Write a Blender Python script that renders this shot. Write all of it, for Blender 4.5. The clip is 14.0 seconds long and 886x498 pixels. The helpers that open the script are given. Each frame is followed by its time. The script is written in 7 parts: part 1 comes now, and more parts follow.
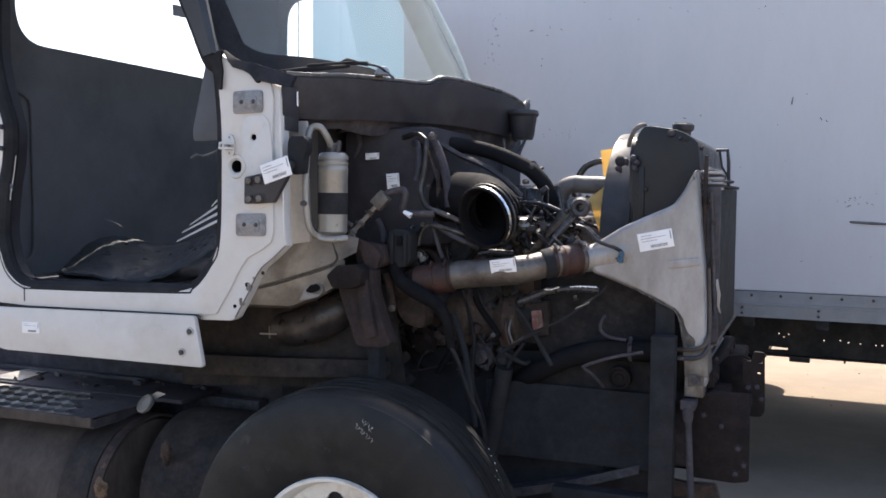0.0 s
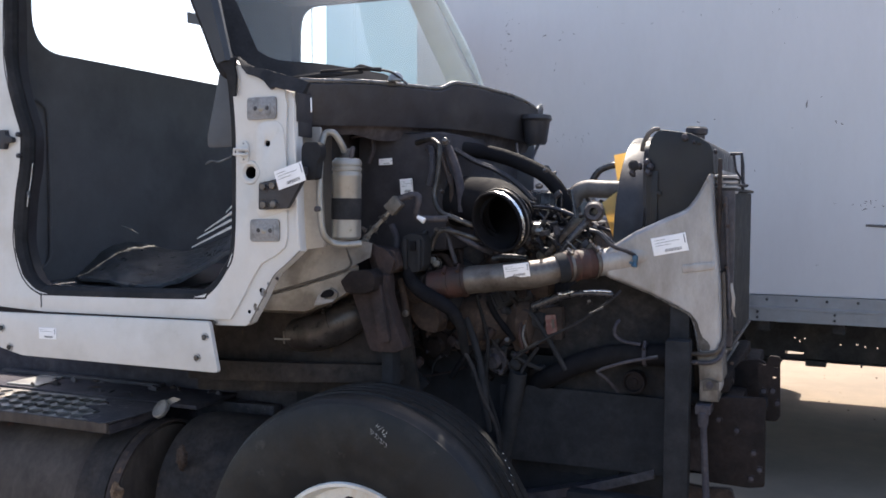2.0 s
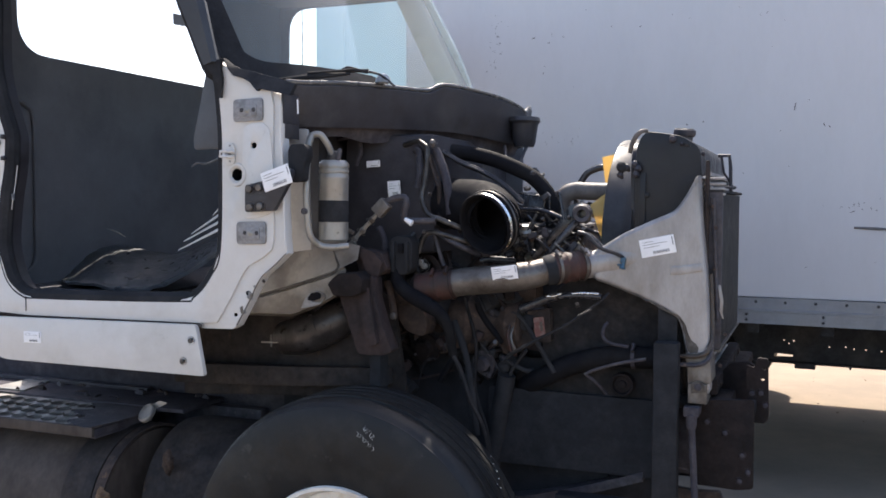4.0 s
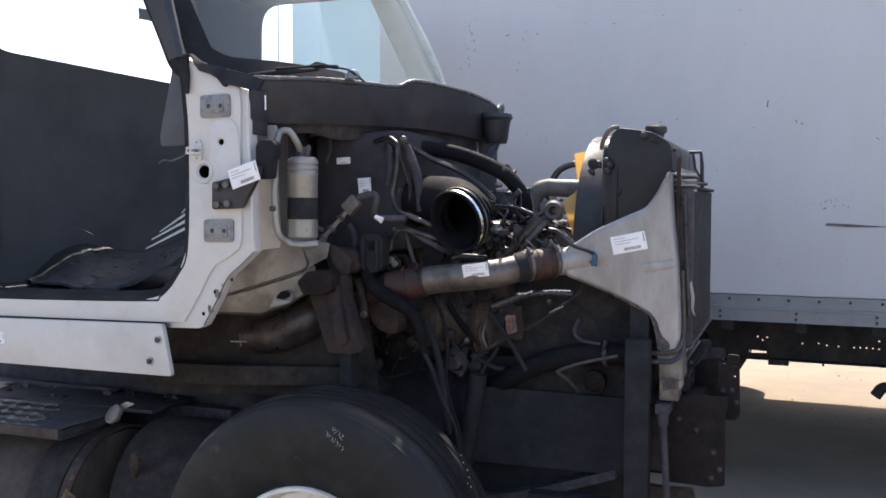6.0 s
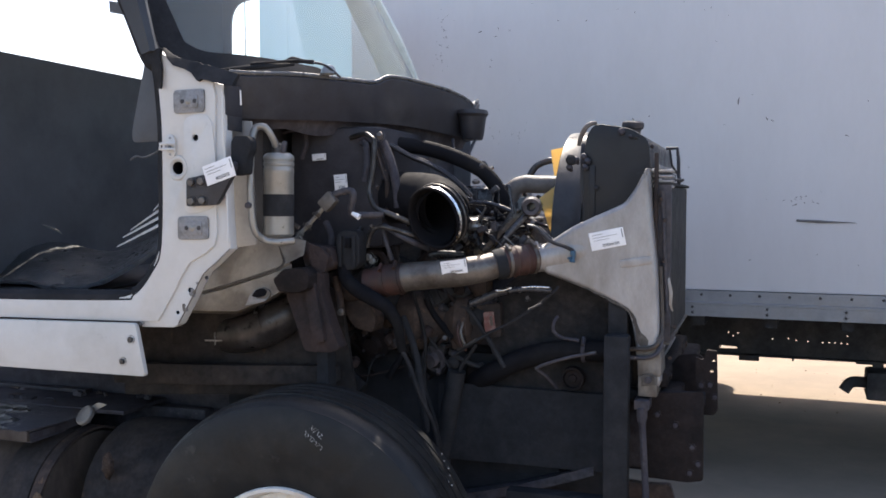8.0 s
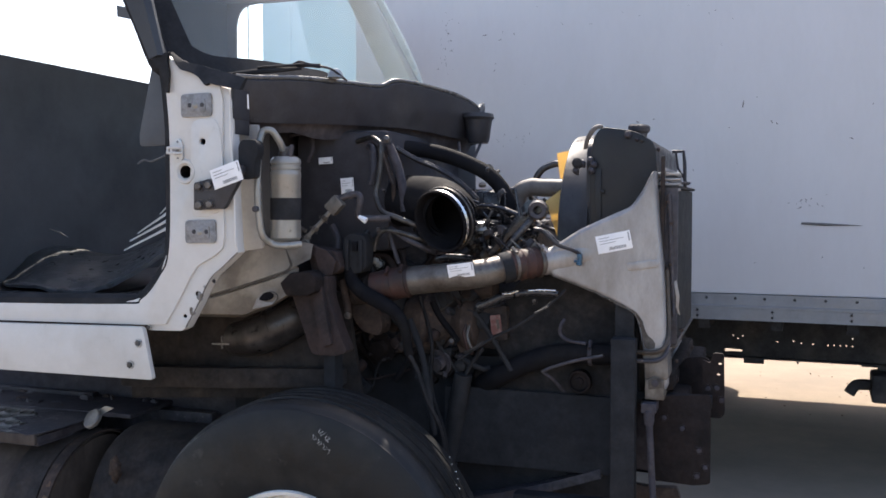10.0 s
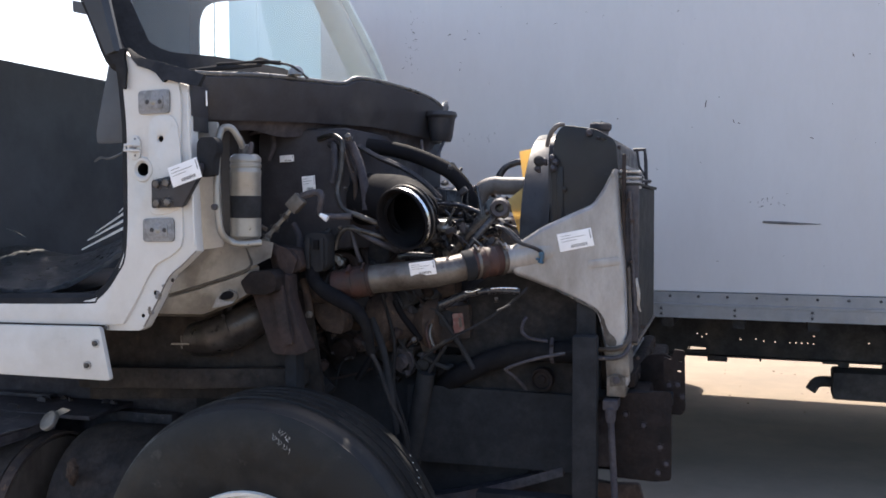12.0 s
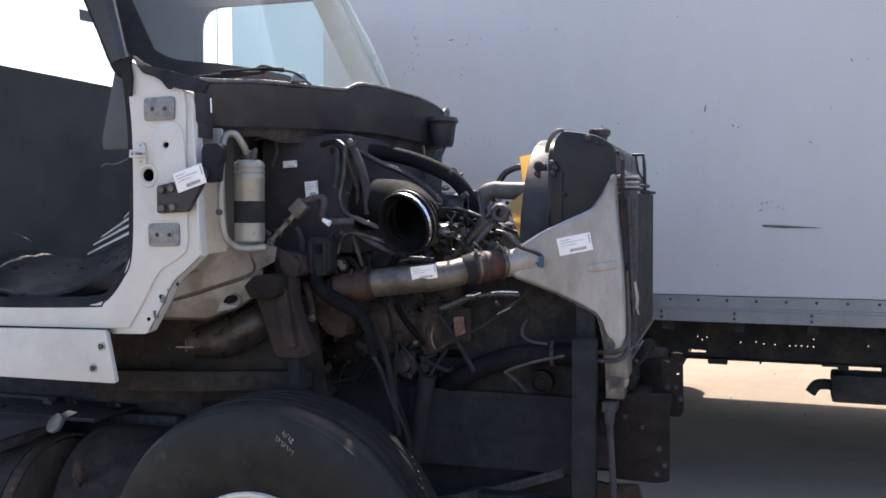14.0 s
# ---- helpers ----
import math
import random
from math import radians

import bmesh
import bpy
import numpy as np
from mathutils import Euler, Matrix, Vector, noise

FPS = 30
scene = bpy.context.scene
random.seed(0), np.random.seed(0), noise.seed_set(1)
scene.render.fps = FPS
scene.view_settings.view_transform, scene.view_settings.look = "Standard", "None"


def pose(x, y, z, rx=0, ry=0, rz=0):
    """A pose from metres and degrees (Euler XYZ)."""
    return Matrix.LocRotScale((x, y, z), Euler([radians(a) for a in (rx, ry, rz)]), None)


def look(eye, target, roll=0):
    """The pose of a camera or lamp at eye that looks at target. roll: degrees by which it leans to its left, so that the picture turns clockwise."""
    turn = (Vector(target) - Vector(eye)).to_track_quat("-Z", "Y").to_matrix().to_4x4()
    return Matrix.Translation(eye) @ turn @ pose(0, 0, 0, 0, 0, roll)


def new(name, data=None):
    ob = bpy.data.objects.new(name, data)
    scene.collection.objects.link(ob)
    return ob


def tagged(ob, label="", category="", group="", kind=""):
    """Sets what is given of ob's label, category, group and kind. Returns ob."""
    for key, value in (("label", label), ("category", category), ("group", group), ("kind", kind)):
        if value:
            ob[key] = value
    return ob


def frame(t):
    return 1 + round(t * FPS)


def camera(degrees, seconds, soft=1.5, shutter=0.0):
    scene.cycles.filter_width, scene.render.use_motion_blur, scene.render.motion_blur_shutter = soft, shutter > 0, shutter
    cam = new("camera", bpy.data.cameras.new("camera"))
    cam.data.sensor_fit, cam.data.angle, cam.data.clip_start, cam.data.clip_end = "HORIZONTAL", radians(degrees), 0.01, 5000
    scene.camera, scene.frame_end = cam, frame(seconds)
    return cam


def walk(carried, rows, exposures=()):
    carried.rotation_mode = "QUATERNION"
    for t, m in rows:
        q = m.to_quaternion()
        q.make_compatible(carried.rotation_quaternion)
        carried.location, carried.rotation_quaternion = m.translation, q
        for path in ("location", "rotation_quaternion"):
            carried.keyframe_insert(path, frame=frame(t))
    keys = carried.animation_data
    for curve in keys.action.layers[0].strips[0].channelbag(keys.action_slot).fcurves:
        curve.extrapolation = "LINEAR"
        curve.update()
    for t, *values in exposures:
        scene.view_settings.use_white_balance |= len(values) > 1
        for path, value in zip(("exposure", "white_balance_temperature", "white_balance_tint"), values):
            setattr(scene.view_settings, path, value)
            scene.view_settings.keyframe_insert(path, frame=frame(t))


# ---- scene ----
from functools import partial

# ---------------------------------------------------------------- camera
cam = camera(51.0, 14.0, soft=1.7)
ROWS = [
    (0.0, -0.0116, 0.0002, 1.5690, 86.729, -0.475, 21.672),
    (0.5, -0.0040, -0.0119, 1.5704, 86.787, -0.454, 22.042),
    (1.0, -0.0079, -0.0068, 1.5687, 86.880, -0.364, 22.264),
    (1.5, 0.0000, 0.0000, 1.5700, 86.900, -0.300, 22.600),
    (2.0, -0.0091, -0.0029, 1.5683, 87.046, -0.217, 22.516),
    (2.5, -0.0069, 0.0018, 1.5751, 87.124, -0.221, 22.535),
    (3.0, -0.0045, -0.0012, 1.5722, 87.186, -0.227, 22.481),
    (5.5, -0.0024, 0.0404, 1.5565, 87.269, -0.050, 20.938),
    (6.0, 0.0106, 0.0437, 1.5589, 87.185, -0.045, 20.646),
    (6.5, 0.0010, 0.0552, 1.5634, 87.110, -0.017, 20.031),
    (7.0, -0.0075, 0.0665, 1.5570, 87.091, 0.026, 19.262),
    (7.5, -0.0179, 0.0598, 1.5540, 87.046, 0.053, 18.626),
    (10.0, -0.0374, 0.0450, 1.5555, 87.245, 0.138, 18.798),
    (10.5, -0.0341, 0.0570, 1.5547, 87.366, 0.130, 18.440),
    (11.0, -0.0197, 0.0652, 1.5498, 87.339, 0.142, 18.005),
    (11.5, -0.0141, 0.0574, 1.5469, 87.331, 0.187, 17.438),
    (12.0, -0.0183, 0.0609, 1.5464, 87.294, 0.189, 16.908),
    (12.5, -0.0235, 0.0610, 1.5459, 87.307, 0.215, 16.598),
    (13.0, -0.0200, 0.0393, 1.5490, 87.350, 0.152, 16.603),
    (13.5, -0.0064, 0.0285, 1.5501, 87.465, 0.225, 16.918),
    (14.0, -0.0029, 0.0251, 1.5511, 87.498, 0.251, 17.055),
]
walk(cam, [(t, pose(x, y, z, rx, ry, rz)) for t, x, y, z, rx, ry, rz in ROWS], exposures=[(0.0, 1.31, 6680, 13.0), (14.0, 1.31, 6680, 13.0)])

# ---------------------------------------------------------------- light
SUN_ELEVATION, SUN_AZIMUTH = 55.0, 104.0   # degrees; azimuth from +x towards +y
world = bpy.data.worlds.new("world")
scene.world = world
world.use_nodes = True
sky = world.node_tree.nodes.new("ShaderNodeTexSky")
sky.sky_type = "NISHITA"
sky.sun_disc = False
sky.sun_elevation = radians(SUN_ELEVATION)
sky.sun_rotation = radians(90.0 - SUN_AZIMUTH)
sky.air_density, sky.dust_density, sky.ozone_density = 1.0, 2.0, 1.0
background = world.node_tree.nodes["Background"]
background.inputs["Strength"].default_value = 0.15
world.node_tree.links.new(sky.outputs["Color"], background.inputs["Color"])
sun_data = bpy.data.lights.new("sun", "SUN")
sun_data.energy, sun_data.angle, sun_data.color = 5.0, radians(0.6), (1.0, 0.93, 0.82)
sun = new("sun", sun_data)
ce, se = math.cos(radians(SUN_ELEVATION)), math.sin(radians(SUN_ELEVATION))
sun.matrix_world = look((0, 0, 9), (-ce * math.cos(radians(SUN_AZIMUTH)), -ce * math.sin(radians(SUN_AZIMUTH)), 9 - se))


# ---------------------------------------------------------------- materials
def mat(name, base, rough=0.6, metal=0.0, second=None, mix=0.5, scale=6.0, fine=60.0, grain=0.12, bump=0.15, third=None, spots=0.0, spot_scale=18.0, coat=0.0, streak=1.0, gloss=0.5):
    """A surface of two colours in large patches, fine grain, and spots of a third colour."""
    m = bpy.data.materials.new(name)
    m.use_nodes = True
    nt = m.node_tree
    b = nt.nodes["Principled BSDF"]
    tc = nt.nodes.new("ShaderNodeTexCoord")
    mp = nt.nodes.new("ShaderNodeMapping")
    mp.inputs["Scale"].default_value = (1, 1, 1 / streak)
    nt.links.new(tc.outputs["Object"], mp.inputs["Vector"])

    def noise_at(s, detail, rough_=0.6):
        n = nt.nodes.new("ShaderNodeTexNoise")
        n.inputs["Scale"].default_value, n.inputs["Detail"].default_value, n.inputs["Roughness"].default_value = s, detail, rough_
        nt.links.new(mp.outputs["Vector"], n.inputs["Vector"])
        return n

    def ramp(src, lo, hi):
        r = nt.nodes.new("ShaderNodeMapRange")
        r.inputs["From Min"].default_value, r.inputs["From Max"].default_value = lo, hi
        nt.links.new(src, r.inputs["Value"])
        return r.outputs["Result"]

    def blend(a, b_, fac, mode="MIX"):
        x = nt.nodes.new("ShaderNodeMix")
        x.data_type, x.blend_type = "RGBA", mode
        for sock, v in ((x.inputs[6], a), (x.inputs[7], b_), (x.inputs[0], fac)):
            if isinstance(v, (tuple, list)):
                sock.default_value = (*v, 1) if len(v) == 3 else v
            elif isinstance(v, (int, float)):
                sock.default_value = v
            else:
                nt.links.new(v, sock)
        return x.outputs[2]

    large, mid, small = noise_at(scale, 5), noise_at(scale * 3.7, 7, 0.68), noise_at(fine, 4, 0.7)
    second = second or tuple(c * 0.75 for c in base)
    col = blend(base, second, ramp(large.outputs["Fac"], 0.62 - 0.3 * mix, 0.78 - 0.3 * mix))
    if third:
        col = blend(col, third, ramp(noise_at(spot_scale, 8, 0.75).outputs["Fac"], 0.72 - spots, 0.78 - spots))
    g = nt.nodes.new("ShaderNodeMapRange")
    g.inputs["To Min"].default_value, g.inputs["To Max"].default_value = 1 - grain, 1 + grain
    nt.links.new(small.outputs["Fac"], g.inputs["Value"])
    col = blend(col, g.outputs["Result"], 1.0, "MULTIPLY")
    g2 = nt.nodes.new("ShaderNodeMapRange")
    g2.inputs["From Min"].default_value, g2.inputs["From Max"].default_value = 0.3, 0.7
    g2.inputs["To Min"].default_value, g2.inputs["To Max"].default_value = 1 - grain * 1.3, 1 + grain * 1.3
    nt.links.new(mid.outputs["Fac"], g2.inputs["Value"])
    col = blend(col, g2.outputs["Result"], 1.0, "MULTIPLY")
    nt.links.new(col, b.inputs["Base Color"])
    rr = nt.nodes.new("ShaderNodeMapRange")
    rr.inputs["To Min"].default_value, rr.inputs["To Max"].default_value = max(0.03, rough - 0.15), min(1, rough + 0.15)
    rr.inputs["From Min"].default_value, rr.inputs["From Max"].default_value = 0.3, 0.7
    nt.links.new(mid.outputs["Fac"], rr.inputs["Value"])
    nt.links.new(rr.outputs["Result"], b.inputs["Roughness"])
    b.inputs["Metallic"].default_value = metal
    b.inputs["Coat Weight"].default_value = coat
    b.inputs["Specular IOR Level"].default_value = gloss
    if bump:
        bu = nt.nodes.new("ShaderNodeBump")
        bu.inputs["Strength"].default_value, bu.inputs["Distance"].default_value = bump, 0.004
        sm = nt.nodes.new("ShaderNodeMath")
        sm.operation = "MULTIPLY_ADD"
        sm.inputs[1].default_value = 2.2
        nt.links.new(mid.outputs["Fac"], sm.inputs[0])
        nt.links.new(small.outputs["Fac"], sm.inputs[2])
        nt.links.new(sm.outputs[0], bu.inputs["Height"])
        nt.links.new(bu.outputs["Normal"], b.inputs["Normal"])
    return m


WHITE_PAINT = mat("white_cab_paint", (0.57, 0.5605, 0.5462), 0.4, second=(0.494, 0.4797, 0.456), mix=0.4, scale=3, fine=140, grain=0.04, bump=0.03, third=(0.285, 0.2375, 0.19), spots=0.02, spot_scale=14.0, coat=0.15)
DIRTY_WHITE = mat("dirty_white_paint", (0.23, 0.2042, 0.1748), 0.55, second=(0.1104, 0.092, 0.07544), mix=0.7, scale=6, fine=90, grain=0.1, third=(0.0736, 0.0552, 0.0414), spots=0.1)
BLACK_PLASTIC = mat("black_plastic", (0.03204, 0.03167, 0.03827), 0.45, second=(0.04524, 0.04373, 0.04785), scale=4, fine=200, grain=0.2, bump=0.1, third=(0.078, 0.0728, 0.07722), spots=0.05, spot_scale=16, gloss=0.3)
CABIN_TRIM = mat("dark_cabin_trim", (0.1218, 0.1202, 0.1292), 0.75, second=(0.08527, 0.08445, 0.0929), scale=1.6, fine=180, grain=0.12, bump=0.2, gloss=0.25)
GREY_TRIM = mat("grey_moulded_trim", (0.075, 0.082, 0.094), 0.6, second=(0.055, 0.06, 0.07), scale=3, fine=220, grain=0.1, bump=0.1)
RUBBER = mat("black_rubber", (0.0295, 0.0295, 0.03521), 0.45, second=(0.04192, 0.04037, 0.04359), scale=9, fine=150, grain=0.25, bump=0.1, gloss=0.25)
TYRE = mat("worn_tyre_rubber", (0.01013, 0.01024, 0.01101), 0.52, second=(0.01905, 0.01846, 0.01786), mix=0.45, scale=7, fine=120, grain=0.2, bump=0.15, third=(0.03274, 0.03095, 0.02858), spots=0.11, spot_scale=11, gloss=0.27)
GREASE = mat("oily_black_steel", (0.04728, 0.04638, 0.05618), 0.5, metal=0.0, second=(0.07637, 0.06729, 0.06945), mix=0.5, scale=8, fine=70, grain=0.35, bump=0.4, third=(0.1727, 0.1364, 0.1225), spots=0.11, spot_scale=26.0, gloss=0.22)
RUST = mat("rusty_steel", (0.0598, 0.04324, 0.03671), 0.8, second=(0.03312, 0.0276, 0.02705), mix=0.6, scale=9, fine=80, grain=0.35, bump=0.5, third=(0.1288, 0.0782, 0.05313), spots=0.13, spot_scale=24.0, gloss=0.2)
RUST_HOSE = mat("red_silicone_hose", (0.0476, 0.01904, 0.01512), 0.65, second=(0.0224, 0.01232, 0.01064), mix=0.6, scale=12, fine=90, grain=0.25, bump=0.3)
ALU = mat("cast_aluminium", (0.333, 0.324, 0.3258), 0.42, metal=0.4, second=(0.243, 0.2322, 0.2295), mix=0.6, scale=6, fine=170, grain=0.12, bump=0.12, third=(0.135, 0.117, 0.1062), spots=0.07, spot_scale=9, streak=2.4)
ALU_PIPE = mat("stained_aluminium_pipe", (0.135, 0.122, 0.112), 0.42, metal=0.45, second=(0.075, 0.062, 0.055), mix=0.6, scale=11, fine=120, grain=0.18, bump=0.15, third=(0.04, 0.032, 0.029), spots=0.12, spot_scale=26.0)
ALU_CLEAN = mat("drawn_aluminium", (0.2997, 0.2893, 0.2683), 0.4, metal=0.45, second=(0.23, 0.2196, 0.2021), scale=6, fine=160, grain=0.06, bump=0.05, third=(0.2091, 0.1812, 0.1533), spots=0.0)
CHROME = mat("bright_steel", (0.75, 0.75, 0.74), 0.22, metal=1.0, second=(0.55, 0.54, 0.52), scale=20, fine=200, grain=0.05, bump=0.0)
GALV = mat("galvanised_rail", (0.2769, 0.2835, 0.3032), 0.5, metal=0.55, second=(0.2176, 0.2242, 0.2439), mix=0.5, scale=3, fine=90, grain=0.1, bump=0.08, third=(0.1319, 0.1252, 0.1252), spots=0.0)
FINS = mat("dusty_black_fins", (0.03, 0.03, 0.031), 0.7, metal=0.3, second=(0.05, 0.048, 0.046), mix=0.5, scale=6, fine=160, grain=0.3, bump=0.3, gloss=0.2)
LABEL = mat("paper_label", (0.82, 0.82, 0.83), 0.6, second=(0.78, 0.78, 0.8), scale=10, fine=200, grain=0.03, bump=0.0)
INK = mat("faded_ink", (0.24, 0.24, 0.25), 0.6, scale=10, bump=0.0)
CHALK = mat("white_chalk", (0.5, 0.5, 0.49), 0.9, second=(0.25, 0.25, 0.25), scale=60, fine=300, grain=0.3, bump=0.0)
YELLOW = mat("yellow_fan_plastic", (0.95, 0.72, 0.30), 0.5, second=(0.9, 0.66, 0.25), scale=8, fine=150, grain=0.06, bump=0.05)
backlit, half = YELLOW.node_tree.nodes.new("ShaderNodeBsdfTranslucent"), YELLOW.node_tree.nodes.new("ShaderNodeMixShader")
backlit.inputs["Color"].default_value = (0.95, 0.74, 0.34, 1)
YELLOW.node_tree.links.new(YELLOW.node_tree.nodes["Principled BSDF"].outputs[0], half.inputs[1])
YELLOW.node_tree.links.new(backlit.outputs[0], half.inputs[2])
YELLOW.node_tree.links.new(half.outputs[0], YELLOW.node_tree.nodes["Material Output"].inputs["Surface"])
RIM_WHITE = mat("white_rim_paint", (0.72, 0.70, 0.66), 0.45, second=(0.55, 0.48, 0.4), mix=0.4, scale=9, fine=90, grain=0.08, bump=0.1, third=(0.2, 0.1, 0.05), spots=0.05, spot_scale=30)
TRAILER_WHITE = mat("white_trailer_skin", (0.6138, 0.6045, 0.6212), 0.5, second=(0.5766, 0.5673, 0.5848), mix=0.4, scale=0.7, fine=40, grain=0.03, bump=0.02, streak=3.0)
TRAILER_BLUE = mat("pale_blue_skin", (0.50, 0.665, 0.745), 0.5, second=(0.47, 0.63, 0.71), scale=0.5, fine=40, grain=0.03, bump=0.02)
UNDERBODY = mat("dark_underbody", (0.05053, 0.05053, 0.05513), 0.8, second=(0.0781, 0.07119, 0.0689), scale=3, fine=60, grain=0.3, bump=0.3, gloss=0.15)
CONCRETE = mat("yard_concrete", (0.226, 0.183, 0.142), 0.92, second=(0.196, 0.160, 0.126), mix=0.5, scale=0.9, fine=70, grain=0.10, bump=0.3, third=(0.13, 0.107, 0.087), spots=-0.01, spot_scale=2.2, gloss=0.15)
DRAB = mat("fly_specks", (0.15, 0.14, 0.14), 0.9, scale=30, bump=0.0)
BLUE_PLUG = mat("blue_plug", (0.03, 0.09, 0.15), 0.5, scale=30, bump=0.0)
ORANGE_RED = mat("faded_red_label", (0.13, 0.045, 0.04), 0.6, second=(0.2, 0.14, 0.13), scale=40, bump=0.0)
SOOT = mat("sooty_black_steel", (0.0504, 0.0476, 0.05661), 0.7, second=(0.0728, 0.0658, 0.07233), mix=0.5, scale=7, fine=70, grain=0.25, bump=0.4, third=(0.1329, 0.1092, 0.1069), spots=0.07, spot_scale=24.0, gloss=0.08)
DULL_RUBBER = mat("dull_black_rubber", (0.0111, 0.0111, 0.01327), 0.75, second=(0.01578, 0.0152, 0.01641), scale=8, fine=120, grain=0.2, bump=0.15, gloss=0.05)
DUSTY_PLASTIC = mat("dusty_grey_plastic", (0.0324, 0.03186, 0.03499), 0.36, second=(0.0189, 0.0189, 0.02216), mix=0.4, scale=6, fine=120, grain=0.15, bump=0.1, gloss=0.3)
TANK_GRIME = mat("grimy_tank_paint", (0.08085, 0.0665, 0.05796), 0.75, second=(0.0539, 0.0434, 0.03864), mix=0.5, scale=4, fine=60, grain=0.2, bump=0.3, third=(0.1078, 0.049, 0.03542), spots=0.12, spot_scale=4, gloss=0.1, streak=2.0)
TANK_DARK = mat("oily_tank_paint", (0.03315, 0.03023, 0.03023), 0.75, second=(0.0507, 0.04193, 0.03802), mix=0.5, scale=6, fine=60, grain=0.3, bump=0.5, third=(0.08288, 0.05655, 0.04095), spots=0.10, spot_scale=9, gloss=0.08)
PLATE_GREY = mat("bare_zinc_plate", (0.24, 0.24, 0.25), 0.55, metal=0.3, second=(0.17, 0.17, 0.175), mix=0.5, scale=40, fine=200, grain=0.2, bump=0.1, third=(0.5, 0.49, 0.47), spots=0.06, spot_scale=60)
DULL_BLACK = mat("matt_black_trim", (0.0243, 0.02531, 0.02848), 0.8, second=(0.03442, 0.03442, 0.03733), scale=5, fine=120, grain=0.2, bump=0.1, gloss=0.06)
PILLAR_GREY = mat("dark_pillar_trim", (0.045, 0.051, 0.061), 0.6, second=(0.036, 0.041, 0.05), scale=3, fine=200, grain=0.1, bump=0.1, gloss=0.3)
GRIME = mat("brown_grime", (0.10, 0.09, 0.08), 0.8, second=(0.06, 0.052, 0.047), mix=0.6, scale=20, fine=120, grain=0.3, bump=0.2, gloss=0.15)
GLOSS_BLACK = mat("wet_black_pipe", (0.02592, 0.02592, 0.03032), 0.25, second=(0.0432, 0.04104, 0.04433), scale=9, fine=120, grain=0.2, bump=0.05)
BROWN_PIPE = mat("brown_stained_pipe", (0.085, 0.07055, 0.0595), 0.5, metal=0.2, second=(0.051, 0.0408, 0.034), mix=0.5, scale=10, fine=120, grain=0.2, bump=0.15, gloss=0.3)
BORE_BLACK = mat("black_rubber_and_hole_shade", (0.009734, 0.009734, 0.01182), 0.9, second=(0.0146, 0.0146, 0.01577), scale=9, fine=120, grain=0.2, bump=0.1, gloss=0.05)
DUSTY_TANK = mat("brown_dusty_plastic", (0.008139, 0.008164, 0.01104), 0.42, second=(0.01202, 0.01225, 0.01546), mix=0.5, scale=5, fine=150, grain=0.2, bump=0.15, third=(0.02133, 0.02153, 0.02587), spots=0.08, spot_scale=30, gloss=0.35)
STEEL_PIPE = mat("dirty_steel_pipe", (0.104, 0.1008, 0.1008), 0.45, metal=0.5, second=(0.039, 0.03575, 0.0338), mix=0.7, scale=14, fine=120, grain=0.2, bump=0.1, third=(0.026, 0.0208, 0.0182), spots=0.08, spot_scale=30)
EXHAUST = mat("sooty_exhaust_steel", (0.0728, 0.0658, 0.0644), 0.36, metal=0.4, second=(0.0392, 0.035, 0.035), mix=0.6, scale=10, fine=90, grain=0.3, bump=0.2, third=(0.119, 0.098, 0.0868), spots=0.04, spot_scale=40)
LIT_EDGE = mat("lit_rolled_edge", (0.10, 0.10, 0.10), 0.28, second=(0.08, 0.08, 0.08), scale=3, fine=160, grain=0.04, bump=0.0, gloss=0.7)
DIRTY_ALU = mat("grimy_cast_aluminium", (0.20, 0.185, 0.17), 0.6, metal=0.55, second=(0.10, 0.088, 0.078), mix=0.6, scale=9, fine=120, grain=0.2, bump=0.25, third=(0.05, 0.04, 0.034), spots=0.1, spot_scale=22, streak=1.5)
AIRBOX = mat("dusty_airbox_plastic", (0.0528, 0.0504, 0.05702), 0.65, second=(0.0384, 0.0368, 0.04234), mix=0.5, scale=5, fine=120, grain=0.15, bump=0.2, third=(0.072, 0.0624, 0.06221), spots=0.06, spot_scale=20, gloss=0.12)
MOUNT_BROWN = mat("dark_rusty_casting", (0.04473, 0.03268, 0.03161), 0.75, second=(0.02924, 0.02409, 0.02529), mix=0.5, scale=9, fine=80, grain=0.3, bump=0.5, third=(0.08602, 0.05161, 0.04336), spots=0.06, spot_scale=24.0, gloss=0.15)
CREAM = mat("cream_pillar_trim", (0.86, 0.88, 0.79), 0.6, second=(0.55, 0.57, 0.5), scale=3, fine=120, grain=0.05, bump=0.05)
BRACKET_GRIME = mat("grimy_brown_steel", (0.02025, 0.01613, 0.01614), 0.75, second=(0.0135, 0.012, 0.0126), mix=0.5, scale=9, fine=90, grain=0.3, bump=0.4, third=(0.05625, 0.03375, 0.02756), spots=0.03, spot_scale=20, gloss=0.1)
# cab white greyed in colour for the shaded cowl side, with dirt
SHADED_GRUBBY_PAINT = mat("shaded_grubby_white_paint", (0.40, 0.385, 0.372), 0.5, second=(0.31, 0.295, 0.28), mix=0.5, scale=6, fine=110, grain=0.08, bump=0.06, third=(0.17, 0.145, 0.125), spots=0.03, spot_scale=14)
ELBOW_GREY = mat("dusty_grey_brown_casting", (0.1275, 0.1125, 0.105), 0.6, second=(0.09, 0.07875, 0.0735), mix=0.5, scale=9, fine=120, grain=0.15, bump=0.15, gloss=0.3)
